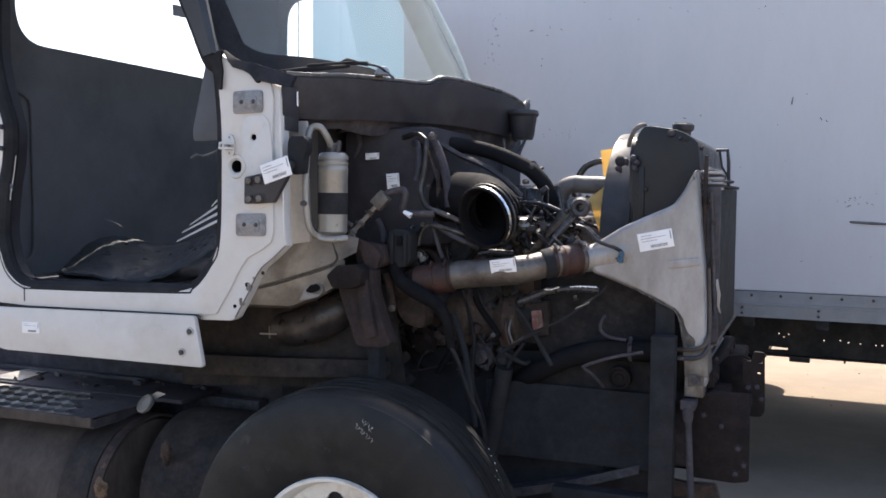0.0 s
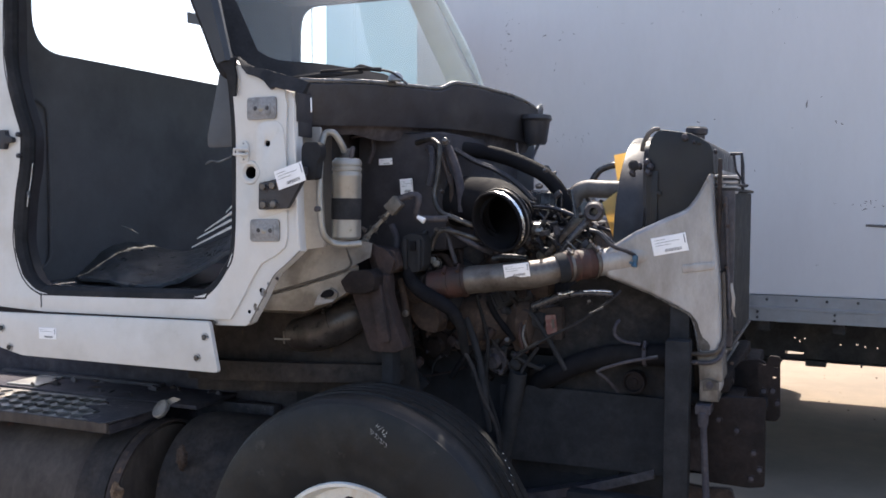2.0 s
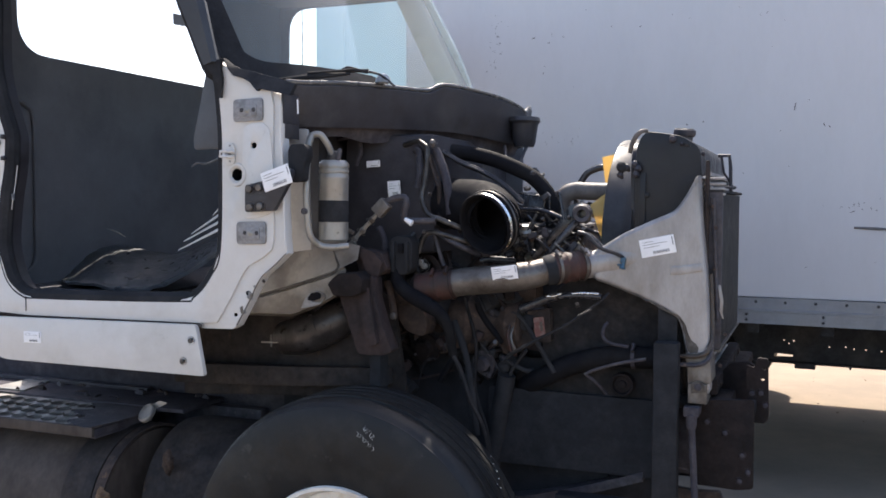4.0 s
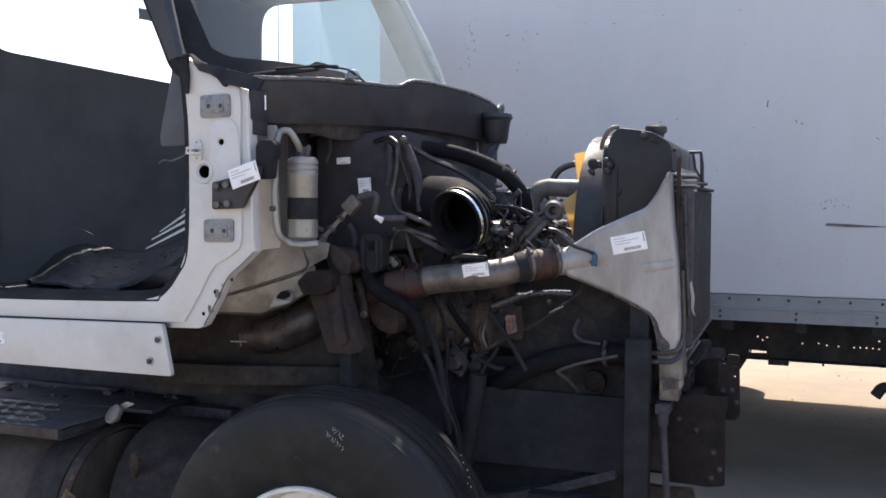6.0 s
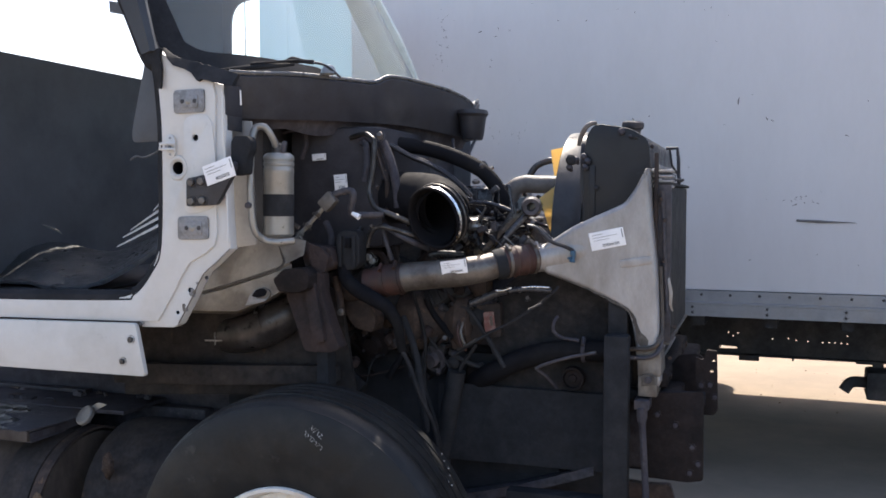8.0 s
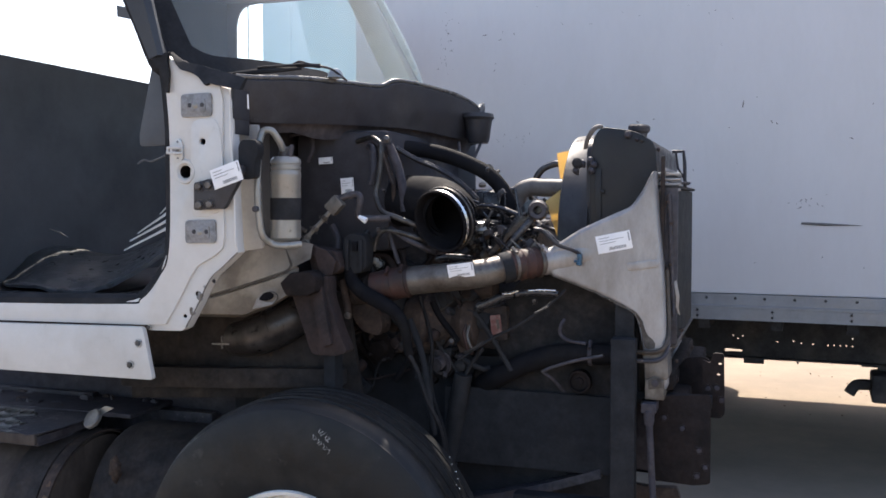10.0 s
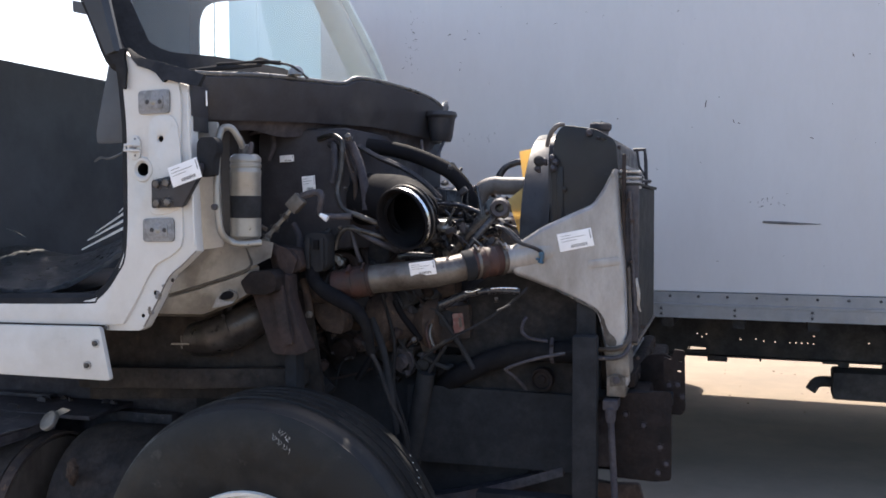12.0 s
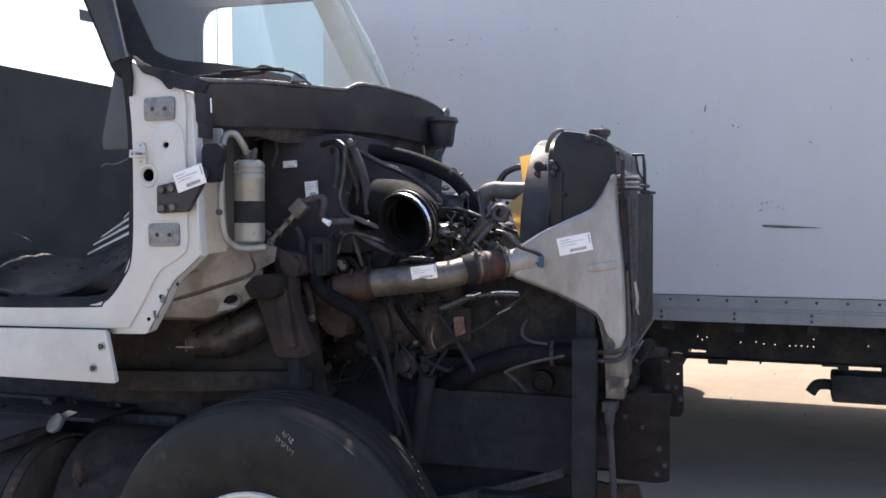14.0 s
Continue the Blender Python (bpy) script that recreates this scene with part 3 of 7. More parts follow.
# ---- cab
def build_cab():
    outer = [(-2.98, 1.205), *[(-2.486, 1.185), (-1.794, 1.193), (-1.72, 1.197), (-1.698, 1.23), (-1.66, 1.29), (-1.633, 1.338), (-1.606, 1.375), (-1.553, 1.402), (-1.521, 1.427), (-1.513, 1.46), (-1.516, 1.66), (-1.512, 1.857), (-1.521, 1.902), (-1.58, 1.926), (-1.645, 1.962), (-1.690, 1.990), (-1.742, 2.015), (-1.81, 2.176)], (-2.05, 2.72), (-2.98, 2.74)]
    door = [*[(-2.612, 1.40), (-2.578, 1.302), (-2.512, 1.252), (-2.421, 1.247), (-1.88, 1.259), (-1.804, 1.273), (-1.739, 1.342), (-1.703, 1.43), (-1.696, 1.726), (-1.703, 1.864), (-1.717, 1.96), (-1.752, 1.987), (-1.841, 2.183)], (-2.06, 2.60), (-2.62, 2.60), *[(-2.638, 2.243), (-2.642, 2.06), (-2.626, 1.963), (-2.595, 1.865), (-2.573, 1.803), (-2.572, 1.745), (-2.579, 1.672), (-2.597, 1.594), (-2.613, 1.477)]]
    hole = lambda c, r, n=16: [(c[0] + r * math.cos(2 * math.pi * k / n), c[1] + r * math.sin(2 * math.pi * k / n)) for k in range(n)]
    door_r = rounded(door, 0.03, 3)
    shell = P("cab_side", plate(outer, Y_CAB, Y_CAB + 0.05, [door_r, hole((-1.579, 1.74), 0.009), hole((-1.641, 1.653), 0.019)], 0.006), WHITE_PAINT, label="white painted cab side with an empty door opening")
    flange = [(-1.80, 1.215), (-1.783, 1.176), (-1.671, 1.179), (-1.652, 1.189), (-1.605, 1.265), (-1.58, 1.312), (-1.556, 1.346), (-1.52, 1.374), (-1.472, 1.416), (-1.478, 1.50), (-1.484, 1.66), (-1.486, 1.853), (-1.499, 1.893), (-1.53, 1.902), (-1.56, 1.86), (-1.56, 1.44), (-1.64, 1.40), (-1.72, 1.27)]
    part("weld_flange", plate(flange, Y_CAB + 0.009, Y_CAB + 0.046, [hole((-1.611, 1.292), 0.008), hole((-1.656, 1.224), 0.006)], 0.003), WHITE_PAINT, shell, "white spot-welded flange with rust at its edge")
    # black cups behind the flange holes paint their inner shade
    for c in ((-1.611, 1.292, 0.0078), (-1.656, 1.224, 0.0058)):
        part("hole_shade", lathe([(-0.001, c[2]), (-0.04, c[2]), (-0.04, 0)], (c[0], Y_CAB + 0.009, c[1]), (0, -1, 0), 14), BORE_BLACK, shell)
    rust_rng = random.Random(3)
    for k in range(7):
        f = rust_rng.random()
        q = Vector((-1.646, Y_CAB + 0.009, 1.20)).lerp(Vector((-1.568, Y_CAB + 0.009, 1.33)), f) + Vector((rust_rng.uniform(-0.012, 0.0), 0, rust_rng.uniform(0, 0.008)))
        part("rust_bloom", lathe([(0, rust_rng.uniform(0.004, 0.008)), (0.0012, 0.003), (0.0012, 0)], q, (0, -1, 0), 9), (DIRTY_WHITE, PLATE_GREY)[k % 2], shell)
    seal = bmesh.new()
    loop = [Vector((p[0], Y_CAB + 0.026, p[1])) for p in smooth_loop(door, 5)]
    tube(loop + [loop[0]], 0.027, 10, bm=seal, curve=False, caps=False)
    part("door_seal", seal, DULL_BLACK, shell, "black rubber door seal")
    jamb = [(-2.9, 1.235), (-1.80, 1.235), (-1.70, 1.40), (-1.70, 1.93), (-1.77, 2.05), (-2.03, 2.68), (-2.9, 2.70)]
    part("inner_jamb", plate(jamb, Y_CAB + 0.055, Y_CAB + 0.10, [[(p.x, p.z) for p in loop[::2]]]), BLACK_PLASTIC, shell)
    # raised pressing on the hinge pillar
    ring = lathe([(0, 0.020), (0.006, 0.026), (0.006, 0.034), (0, 0.037)], (-1.641, 2.4, 1.653), (0, -1, 0), 24)
    part("hole_rim", ring, WHITE_PAINT, shell)
    # likewise black cups for the dark inside the two pillar holes
    part("hole_shade", lathe([(-0.001, 0.0186), (-0.05, 0.0186), (-0.05, 0)], (-1.641, 2.4, 1.653), (0, -1, 0), 20), BORE_BLACK, shell)
    part("hole_shade", lathe([(-0.001, 0.0087), (-0.05, 0.0087), (-0.05, 0)], (-1.579, 2.4, 1.74), (0, -1, 0), 16), BLACK_PLASTIC, shell)
    press = rounded([(-1.617, 1.802), (-1.541, 1.808), (-1.521, 1.782), (-1.51, 1.656), (-1.511, 1.54), (-1.563, 1.523), (-1.619, 1.519), (-1.623, 1.605)], 0.03, 4)
    part("pressing", plate(press, Y_CAB - 0.004, Y_CAB - 0.0005, [hole((-1.579, 1.74), 0.0105)], 0.0015), WHITE_PAINT, shell)
    for c in ((-1.597, 1.845), (-1.589, 1.476)):
        pl = part("hinge_plate", plate(rounded([(c[0] - 0.052, c[1] - 0.034), (c[0] + 0.052, c[1] - 0.032), (c[0] + 0.052, c[1] + 0.036), (c[0] - 0.052, c[1] + 0.034)], 0.012, 3), Y_CAB - 0.007, Y_CAB - 0.001, (), 0.002), PLATE_GREY, shell, "bare grey steel hinge plate")
        pad = plate(rounded([(c[0] - 0.032, c[1] - 0.019), (c[0] + 0.032, c[1] - 0.018), (c[0] + 0.032, c[1] + 0.019), (c[0] - 0.032, c[1] + 0.018)], 0.008, 3), Y_CAB - 0.010, Y_CAB - 0.0071, (), 0.001)
        part("hinge_pad", pad, PLATE_GREY, pl)
        # raised black discs drawn for the shade in the bolt holes
        for dx in (-0.020, 0.022):
            part("bolt_hole", lathe([(0.0015, 0), (0.0015, 0.0055), (0, 0.007)], (c[0] + dx, Y_CAB - 0.0101, c[1] + 0.001), (0, -1, 0), 12), BLACK_PLASTIC, pl)
        part("stud", lathe([(0.003, 0), (0.003, 0.004), (0, 0.0095)], (c[0], Y_CAB - 0.0101, c[1]), (0, -1, 0), 12), ALU_CLEAN, pl)
    part("sill_seam", box((-2.497, Y_CAB - 0.0015, 1.20), (-2.493, Y_CAB + 0.001, 1.25), 0), UNDERBODY, shell)
    for k, c in enumerate([(-1.554, 2.408, 1.331), (-1.599, 2.408, 1.277), (-1.624, 2.408, 1.234)]):
        part("weld_spot", lathe([(0.0, 0.006), (0.002, 0.005), (0.001, 0.0025), (0.001, 0)], c, (0, -1, 0), 10), RUST if k % 3 == 0 else PLATE_GREY, shell)
    seam = [(-1.473, 2.406, 1.417), (-1.521, 2.406, 1.375), (-1.557, 2.406, 1.347), (-1.581, 2.406, 1.313), (-1.606, 2.406, 1.266), (-1.652, 2.406, 1.191)]
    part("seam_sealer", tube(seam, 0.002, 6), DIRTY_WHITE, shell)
    edge = [((-1.676, 2.386, 1.999), (-1.683, 2.398, 2.006)), ((-1.663, 2.386, 1.971), (-1.659, 2.404, 1.986)), ((-1.644, 2.386, 1.950), (-1.635, 2.408, 1.974)), ((-1.606, 2.386, 1.939), (-1.599, 2.410, 1.966)), ((-1.583, 2.386, 1.926), (-1.570, 2.410, 1.958)), ((-1.568, 2.386, 1.908), (-1.557, 2.410, 1.953)), ((-1.561, 2.386, 1.901), (-1.546, 2.410, 1.951)), ((-1.551, 2.386, 1.907), (-1.534, 2.410, 1.947)), ((-1.490, 2.386, 1.892), (-1.489, 2.410, 1.935)), ((-1.449, 2.386, 1.884), (-1.441, 2.410, 1.920))]
    part("corner_surround", loft([[Vector(a), Vector(b), Vector(b) + Vector((0, 0.012, 0)), Vector(a) + Vector((0, 0.02, 0))] for a, b in edge]), DULL_BLACK, shell, "black windscreen corner surround")
    part("pillar_foot", plate(rounded([(-1.747, 1.993), (-1.682, 2.004), (-1.688, 1.978), (-1.682, 1.941), (-1.687, 1.885), (-1.695, 1.885), (-1.713, 1.949)], 0.003, 2), 2.384, 2.396, (), 0.002), DULL_BLACK, shell, "black rubber pillar foot")
    # striker on the front pillar
    st = plate(rounded([(-1.677, 1.751), (-1.655, 1.75), (-1.645, 1.735), (-1.645, 1.69), (-1.655, 1.682), (-1.677, 1.684)], 0.006, 3), 2.392, 2.399, (), 0.002)
    tube([(-1.646, 2.391, 1.722), (-1.66, 2.372, 1.723), (-1.681, 2.372, 1.723), (-1.683, 2.372, 1.708), (-1.66, 2.372, 1.707), (-1.646, 2.391, 1.707)], 0.0045, 8, bm=st, curve=False)
    strap = part("check_strap_bracket", st, WHITE_PAINT, shell)
    part("strap_pin", box((-1.668, 2.374, 1.727), (-1.656, 2.391, 1.703), 0.002), PLATE_GREY, strap)
    for z in (1.741, 1.693):
        part("rivet", lathe([(0, 0.0035), (0.002, 0.003), (0.002, 0)], (-1.661, 2.392, z), (0, -1, 0), 8), PLATE_GREY, strap)
    part("wire", tube([(-1.689, 2.41, 1.721), (-1.751, 2.45, 1.703), (-1.83, 2.5, 1.692), (-1.859, 2.5, 1.696), (-1.896, 2.52, 1.686)], 0.0035, 6), GREY_TRIM, shell)
    part("pillar_latch", plate(rounded([(-2.665, 1.805), (-2.628, 1.808), (-2.623, 1.788), (-2.595, 1.78), (-2.595, 1.764), (-2.627, 1.761), (-2.632, 1.74), (-2.667, 1.744)], 0.006, 3), Y_CAB - 0.02, Y_CAB - 0.001, (), 0.003), BLACK_PLASTIC, shell, "black door latch striker")
    for c in [(-2.579, 2.4, 1.791), (-2.578, 2.4, 1.718)]:
        part("bump_stop", lathe([(0, 0.009), (0.012, 0.008), (0.014, 0.004), (0.014, 0)], c, (0, -1, 0), 12), BLACK_PLASTIC, shell)
    part("loose_wire", tube([(-2.543, 2.42, 1.693), (-2.555, 2.42, 1.625), (-2.556, 2.41, 1.576), (-2.562, 2.41, 1.543)], 0.0016, 6), WHITE_PAINT, shell)
    part("wire_tab", box((-2.563, 2.41, 1.597), (-2.551, 2.415, 1.574), 0.001), GREY_TRIM, shell)
    # corner of the cab facing forward
    fwd = plate(rounded([(-1.57, 1.80), (-1.472, 1.797), (-1.471, 1.666), (-1.460, 1.424), (-1.557, 1.41)], 0.006, 2), 2.53, 2.542, (), 0.002)
    part("cowl_side", fwd, SHADED_GRUBBY_PAINT, shell)
    part("hood_stop", box((-1.492, 2.41, 1.804), (-1.481, 2.5, 1.894), 0.008), BLACK_PLASTIC, shell)
    part("hood_stop_rubber", box((-1.487, 2.42, 1.761), (-1.483, 2.5, 1.806), 0.008), RUBBER, shell)
    part("pillar_bead", tube([(-1.486, 2.397, 1.87), (-1.484, 2.396, 1.756), (-1.478, 2.396, 1.655), (-1.473, 2.396, 1.487), (-1.474, 2.397, 1.432)], 0.004, 8), WHITE_PAINT, shell)
    # black bracket with four bolts
    br = P("hinge_bracket", plate(rounded([(-1.595, 1.62), (-1.529, 1.633), (-1.47, 1.671), (-1.435, 1.668), (-1.432, 1.654), (-1.445, 1.624), (-1.496, 1.544), (-1.596, 1.54)], 0.008, 3), 2.372, 2.392, (), 0.003), BLACK_PLASTIC, label="black steel bracket with four bolts")
    for c in [(-1.576, 2.372, 1.609), (-1.544, 2.372, 1.613), (-1.576, 2.372, 1.555), (-1.54, 2.372, 1.557)]:
        part("bolt", bolt(c, (0, -1, 0), 0.0115, 0.010), ALU_PIPE, br)
    part("arm", plate(rounded([(-1.463, 1.725), (-1.452, 1.742), (-1.408, 1.742), (-1.398, 1.728), (-1.398, 1.70), (-1.408, 1.684), (-1.413, 1.632), (-1.458, 1.628), (-1.463, 1.66)], 0.008, 3), 2.40, 2.435, (), 0.006), DULL_BLACK, br)
    label_at((-1.483, 2.369, 1.641), Vector((-1.44, 2.369, 1.654)) - Vector((-1.522, 2.369, 1.628)), (0, 0, 1), 0.098, 0.058, br)
    # small pale card on the window edge
    P("card", plate([(-1.903, 2.165), (-1.853, 2.153), (-1.849, 2.118), (-1.901, 2.13)], 2.438, 2.441), GREY_TRIM)
    # front pillar outside the windscreen
    pil = [((-1.752, 2.4, 1.987), (-1.7, 2.4, 1.995)), ((-1.841, 2.4, 2.183), (-1.744, 2.4, 2.176)), ((-2.06, 2.41, 2.62), (-1.97, 2.43, 2.62))]
    sec = []
    for a, b in pil:
        a, b = Vector(a), Vector(b)
        sec.append([a + Vector((0, -0.012, 0)), a * 0.18 + b * 0.82 + Vector((0, -0.03, 0)), b + Vector((0, -0.014, 0)), b + Vector((-0.004, 0.004, 0)), a + Vector((0, 0.05, 0))])
    part("pillar_trim", loft(sec), PILLAR_GREY, shell, "grey front pillar trim")
    ring = []
    for k in range(9):
        h = 0.04 + 0.96 * k / 8
        w = windscreen_point(0.0, h)
        b = Vector((-1.70, 2.395, 1.995)).lerp(Vector((-1.97, 2.43, 2.62)), (w.z - 1.995) / 0.625)
        ring.append([b, w + Vector((0.004, 0.004, 0)), w + Vector((-0.03, 0.0, 0)), b + Vector((-0.02, 0.004, 0))])
    part("screen_surround", loft(ring), DULL_BLACK, shell, "black windscreen surround")
    part("pillar_seam", tube([(-1.722, 2.385, 2.008), (-1.781, 2.385, 2.175), (-2.03, 2.40, 2.62)], 0.004, 6), RUBBER, shell)
    P("trim_panel", plate(rounded([(-1.797, 2.002), (-1.756, 1.993), (-1.745, 1.738), (-1.851, 1.736), (-1.853, 1.772)], 0.012, 3), 2.47, 2.485, (), 0.003), GREY_TRIM, label="grey triangular pillar trim panel hanging by the door")
    # rocker
    rk = P("rocker_panel", plate(rounded([(-2.86, 1.185), *[(-2.666, 1.176), (-1.785, 1.19), (-1.752, 1.031), (-2.564, 1.032), (-2.669, 1.054)], (-2.86, 1.12)], 0.012, 3), 2.378, 2.396, (), 0.004), WHITE_PAINT, label="white rocker panel below the door with bolts")
    for c in [(-1.799, 2.378, 1.141), (-1.83, 2.378, 1.074), (-2.654, 2.378, 1.122), (-2.619, 2.378, 1.057)]:
        part("bolt", bolt(c, (0, -1, 0), 0.0085, 0.010), STEEL_PIPE, rk)
    label_at((-2.446, 2.377, 1.115), (1, 0, 0.02), (0, 0, 1), 0.075, 0.038, rk, 2)
    part("bolt", bolt((-1.776, 2.399, 1.186), (0, -1, 0), 0.006, 0.006), STEEL_PIPE, rk)
    # inside of the cab
    P("cab_floor", box((-2.91, 2.46, 1.20), (-1.74, 4.71, 1.243), 0.004), CABIN_TRIM)
    rear = rounded([(2.79, 2.159), (4.20, 2.159), (4.20, 2.64), (2.79, 2.64)], 0.15, 9)
    P("rear_wall", plate([(2.46, 1.20), (4.71, 1.20), (4.71, 2.72), (2.46, 2.72)], -2.98, -2.92, [rear], axis="x"), CABIN_TRIM, label="dark lined cab back wall with a rear window")
    rib = tube([(-2.912, 2.70, 1.965), (-2.912, 2.77, 1.965), (-2.912, 2.825, 1.948), (-2.912, 2.853, 1.905), (-2.912, 2.858, 1.69), (-2.912, 2.858, 1.462), (-2.912, 2.85, 1.33), (-2.912, 2.80, 1.29)], 0.008, 8)
    P("rear_wall_bead", rib, CABIN_TRIM)
    outline = [(-2.98, 1.19), (-1.45, 1.19), (-1.45, 1.90), (-1.80, 1.93), (-1.86, 2.06), (-2.875, 2.06), (-2.868, 2.55), (-2.863, 2.60), (-2.848, 2.638), (-2.824, 2.665), (-2.79, 2.681), (-2.74, 2.687), (-2.10, 2.687), (-2.12, 2.72), (-2.98, 2.74)]
    P("far_side", plate(outline, 4.715, 4.73), CABIN_TRIM, label="dark lined driver side with a window opening")
    P("far_pillar", plate(rounded([(-1.925, 2.18), (-1.733, 2.18), (-1.785, 2.314), (-1.844, 2.437), (-1.966, 2.657), (-1.99, 2.711), (-2.19, 2.715), (-2.117, 2.562)], 0.01, 2), 4.70, 4.74, (), 0.006), CREAM, label="pale trimmed driver side front pillar")
    P("cab_roof", box((-2.99, 2.39, 2.725), (-2.0, 4.75, 2.775), 0.02), WHITE_PAINT)
    P("header_lining", plate(rounded([(-2.91, 2.46), (-2.02, 2.46), (-1.98, 3.5), (-2.02, 4.70), (-2.91, 4.70)], 0.03, 2), 2.69, 2.722, axis="z"), CABIN_TRIM)
    P("firewall", plate([(2.72, 1.2), (4.71, 1.2), (4.71, 1.93), (2.72, 1.93)], -1.58, -1.54, axis="x"), BLACK_PLASTIC)
    # toe board, with white strips standing in for its sunlit ribs
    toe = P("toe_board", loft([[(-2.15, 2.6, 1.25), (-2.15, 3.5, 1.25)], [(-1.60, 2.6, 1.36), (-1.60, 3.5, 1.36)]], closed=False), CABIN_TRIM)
    # thin pale rods put in for highlights on the floor sheet
    for a, b in (((-2.856, 3.2, 1.457), (-2.761, 3.2, 1.422)), ((-3.067, 3.1, 1.241), (-2.971, 3.1, 1.286)), ((-2.71, 2.6, 1.252), (-2.6, 2.6, 1.252))):
        part("glint_edge", tube([a, Vector(a) * 0.5 + Vector(b) * 0.5 + Vector((0, 0, 0.004)), b], [0.001, 0.0035, 0.001], 6), ALU_CLEAN, toe)
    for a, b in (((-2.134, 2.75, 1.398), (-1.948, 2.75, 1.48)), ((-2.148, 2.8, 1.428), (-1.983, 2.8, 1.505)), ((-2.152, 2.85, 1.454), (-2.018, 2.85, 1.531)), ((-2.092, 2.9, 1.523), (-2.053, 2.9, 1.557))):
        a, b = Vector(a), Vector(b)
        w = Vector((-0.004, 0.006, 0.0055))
        part("sun_stripe", loft([[a, a + w * 0.4, a + w * 0.4 + Vector((0, 0, -0.003)), a + Vector((0, 0, -0.003))], [b, b + w, b + w + Vector((0, 0, -0.006)), b + Vector((0, 0, -0.006))]]), WHITE_PAINT, toe, "white strip standing in for a sunlit rib")


def build_floor_mat():
    """A stiff sheet thrown over the floor, folded along its back edge."""
    rows = [[(-3.314, 3.35, 1.212), (-3.168, 3.35, 1.349), (-3.067, 3.35, 1.385), (-2.871, 3.35, 1.374), (-2.606, 3.35, 1.347), (-2.373, 3.35, 1.434)], [(-3.202, 3.25, 1.221), (-3.067, 3.25, 1.338), (-2.956, 3.25, 1.374), (-2.78, 3.25, 1.365), (-2.538, 3.25, 1.342), (-2.302, 3.25, 1.428)], [(-2.931, 3, 1.244), (-2.814, 3, 1.3), (-2.694, 3, 1.331), (-2.555, 3, 1.322), (-2.362, 3, 1.314), (-2.125, 3, 1.417)], [(-2.664, 2.75, 1.272), (-2.542, 2.75, 1.27), (-2.434, 2.75, 1.267), (-2.328, 2.75, 1.267), (-2.199, 2.75, 1.289), (-1.948, 2.75, 1.41)], [(-2.63, 2.72, 1.269), (-2.509, 2.72, 1.258), (-2.402, 2.72, 1.25), (-2.303, 2.72, 1.25), (-2.175, 2.72, 1.271), (-1.927, 2.72, 1.396)]]
    fine = [smooth_loop(r, 8, False) for r in rows]
    cols = [smooth_loop(c, 8, False) for c in zip(*fine)]
    bm = bmesh.new()
    grid = [[bm.verts.new(p + Vector((0, 0, 0.010 * noise.noise(p * 5) + 0.014 * noise.noise(p * 14) * (0.5 + noise.noise(p * 3)) + 0.004 * noise.noise(p * 40)))) for p in c] for c in cols]
    for a, b in zip(grid, grid[1:]):
        for i in range(len(a) - 1):
            bm.faces.new((a[i], a[i + 1], b[i + 1], b[i]))
    got = bmesh.ops.extrude_face_region(bm, geom=bm.faces[:])
    bmesh.ops.translate(bm, vec=(0, 0.002, -0.006), verts=[g for g in got["geom"] if isinstance(g, bmesh.types.BMVert)])
    tagged(part("floor_mat", bm, MAT_GREY), "crumpled dark grey sheet lying on the cab floor", "mat")


MAT_GREY = mat("dark_sheet", (0.062, 0.065, 0.072), 0.36, second=(0.042, 0.044, 0.05), scale=5, fine=120, grain=0.2, bump=0.2)
build_floor_mat()


build_cab()


# ---- windscreen
def build_windscreen():
    n = 24
    g = bmesh.new()
    rows = [[g.verts.new(windscreen_point(0.02 + 0.96 * i / n, j / 8)) for i in range(n + 1)] for j in range(9)]
    for a, b in zip(rows, rows[1:]):
        for i in range(n):
            g.faces.new((a[i], a[i + 1], b[i + 1], b[i]))
    glass = P("windscreen", g, GLASS, label="tinted curved windscreen")
    glass.visible_shadow = False
    sec = []
    for j in range(9):
        h = j / 8
        a, b = windscreen_point(0.0, h), windscreen_point(0.026, h)
        sec.append([a + Vector((0.006, 0, 0.003)), b + Vector((0.006, 0, 0.003)), b + Vector((-0.006, 0, -0.003)), a + Vector((-0.006, 0, -0.003))])
    part("screen_pillar", loft(sec), DULL_BLACK, glass)
    sec = []
    for i in range(33):
        s = 0.8 * (i / 32) ** 2
        a = windscreen_point(s, 0.0)
        b = windscreen_point(s, 0.105 + 0.02 * min(1, s / 0.12) - 0.09 * min(1, max(0, s - 0.27) / 0.06) + 0.12 * math.exp(-(s / 0.026) ** 2))
        sec.append([a, a + Vector((0.003, 0, 0.001)), b + Vector((0.003, 0, 0.001)), b + Vector((-0.003, 0, -0.001))])
    part("black_border", loft(sec), DULL_BLACK, glass)


build_windscreen()


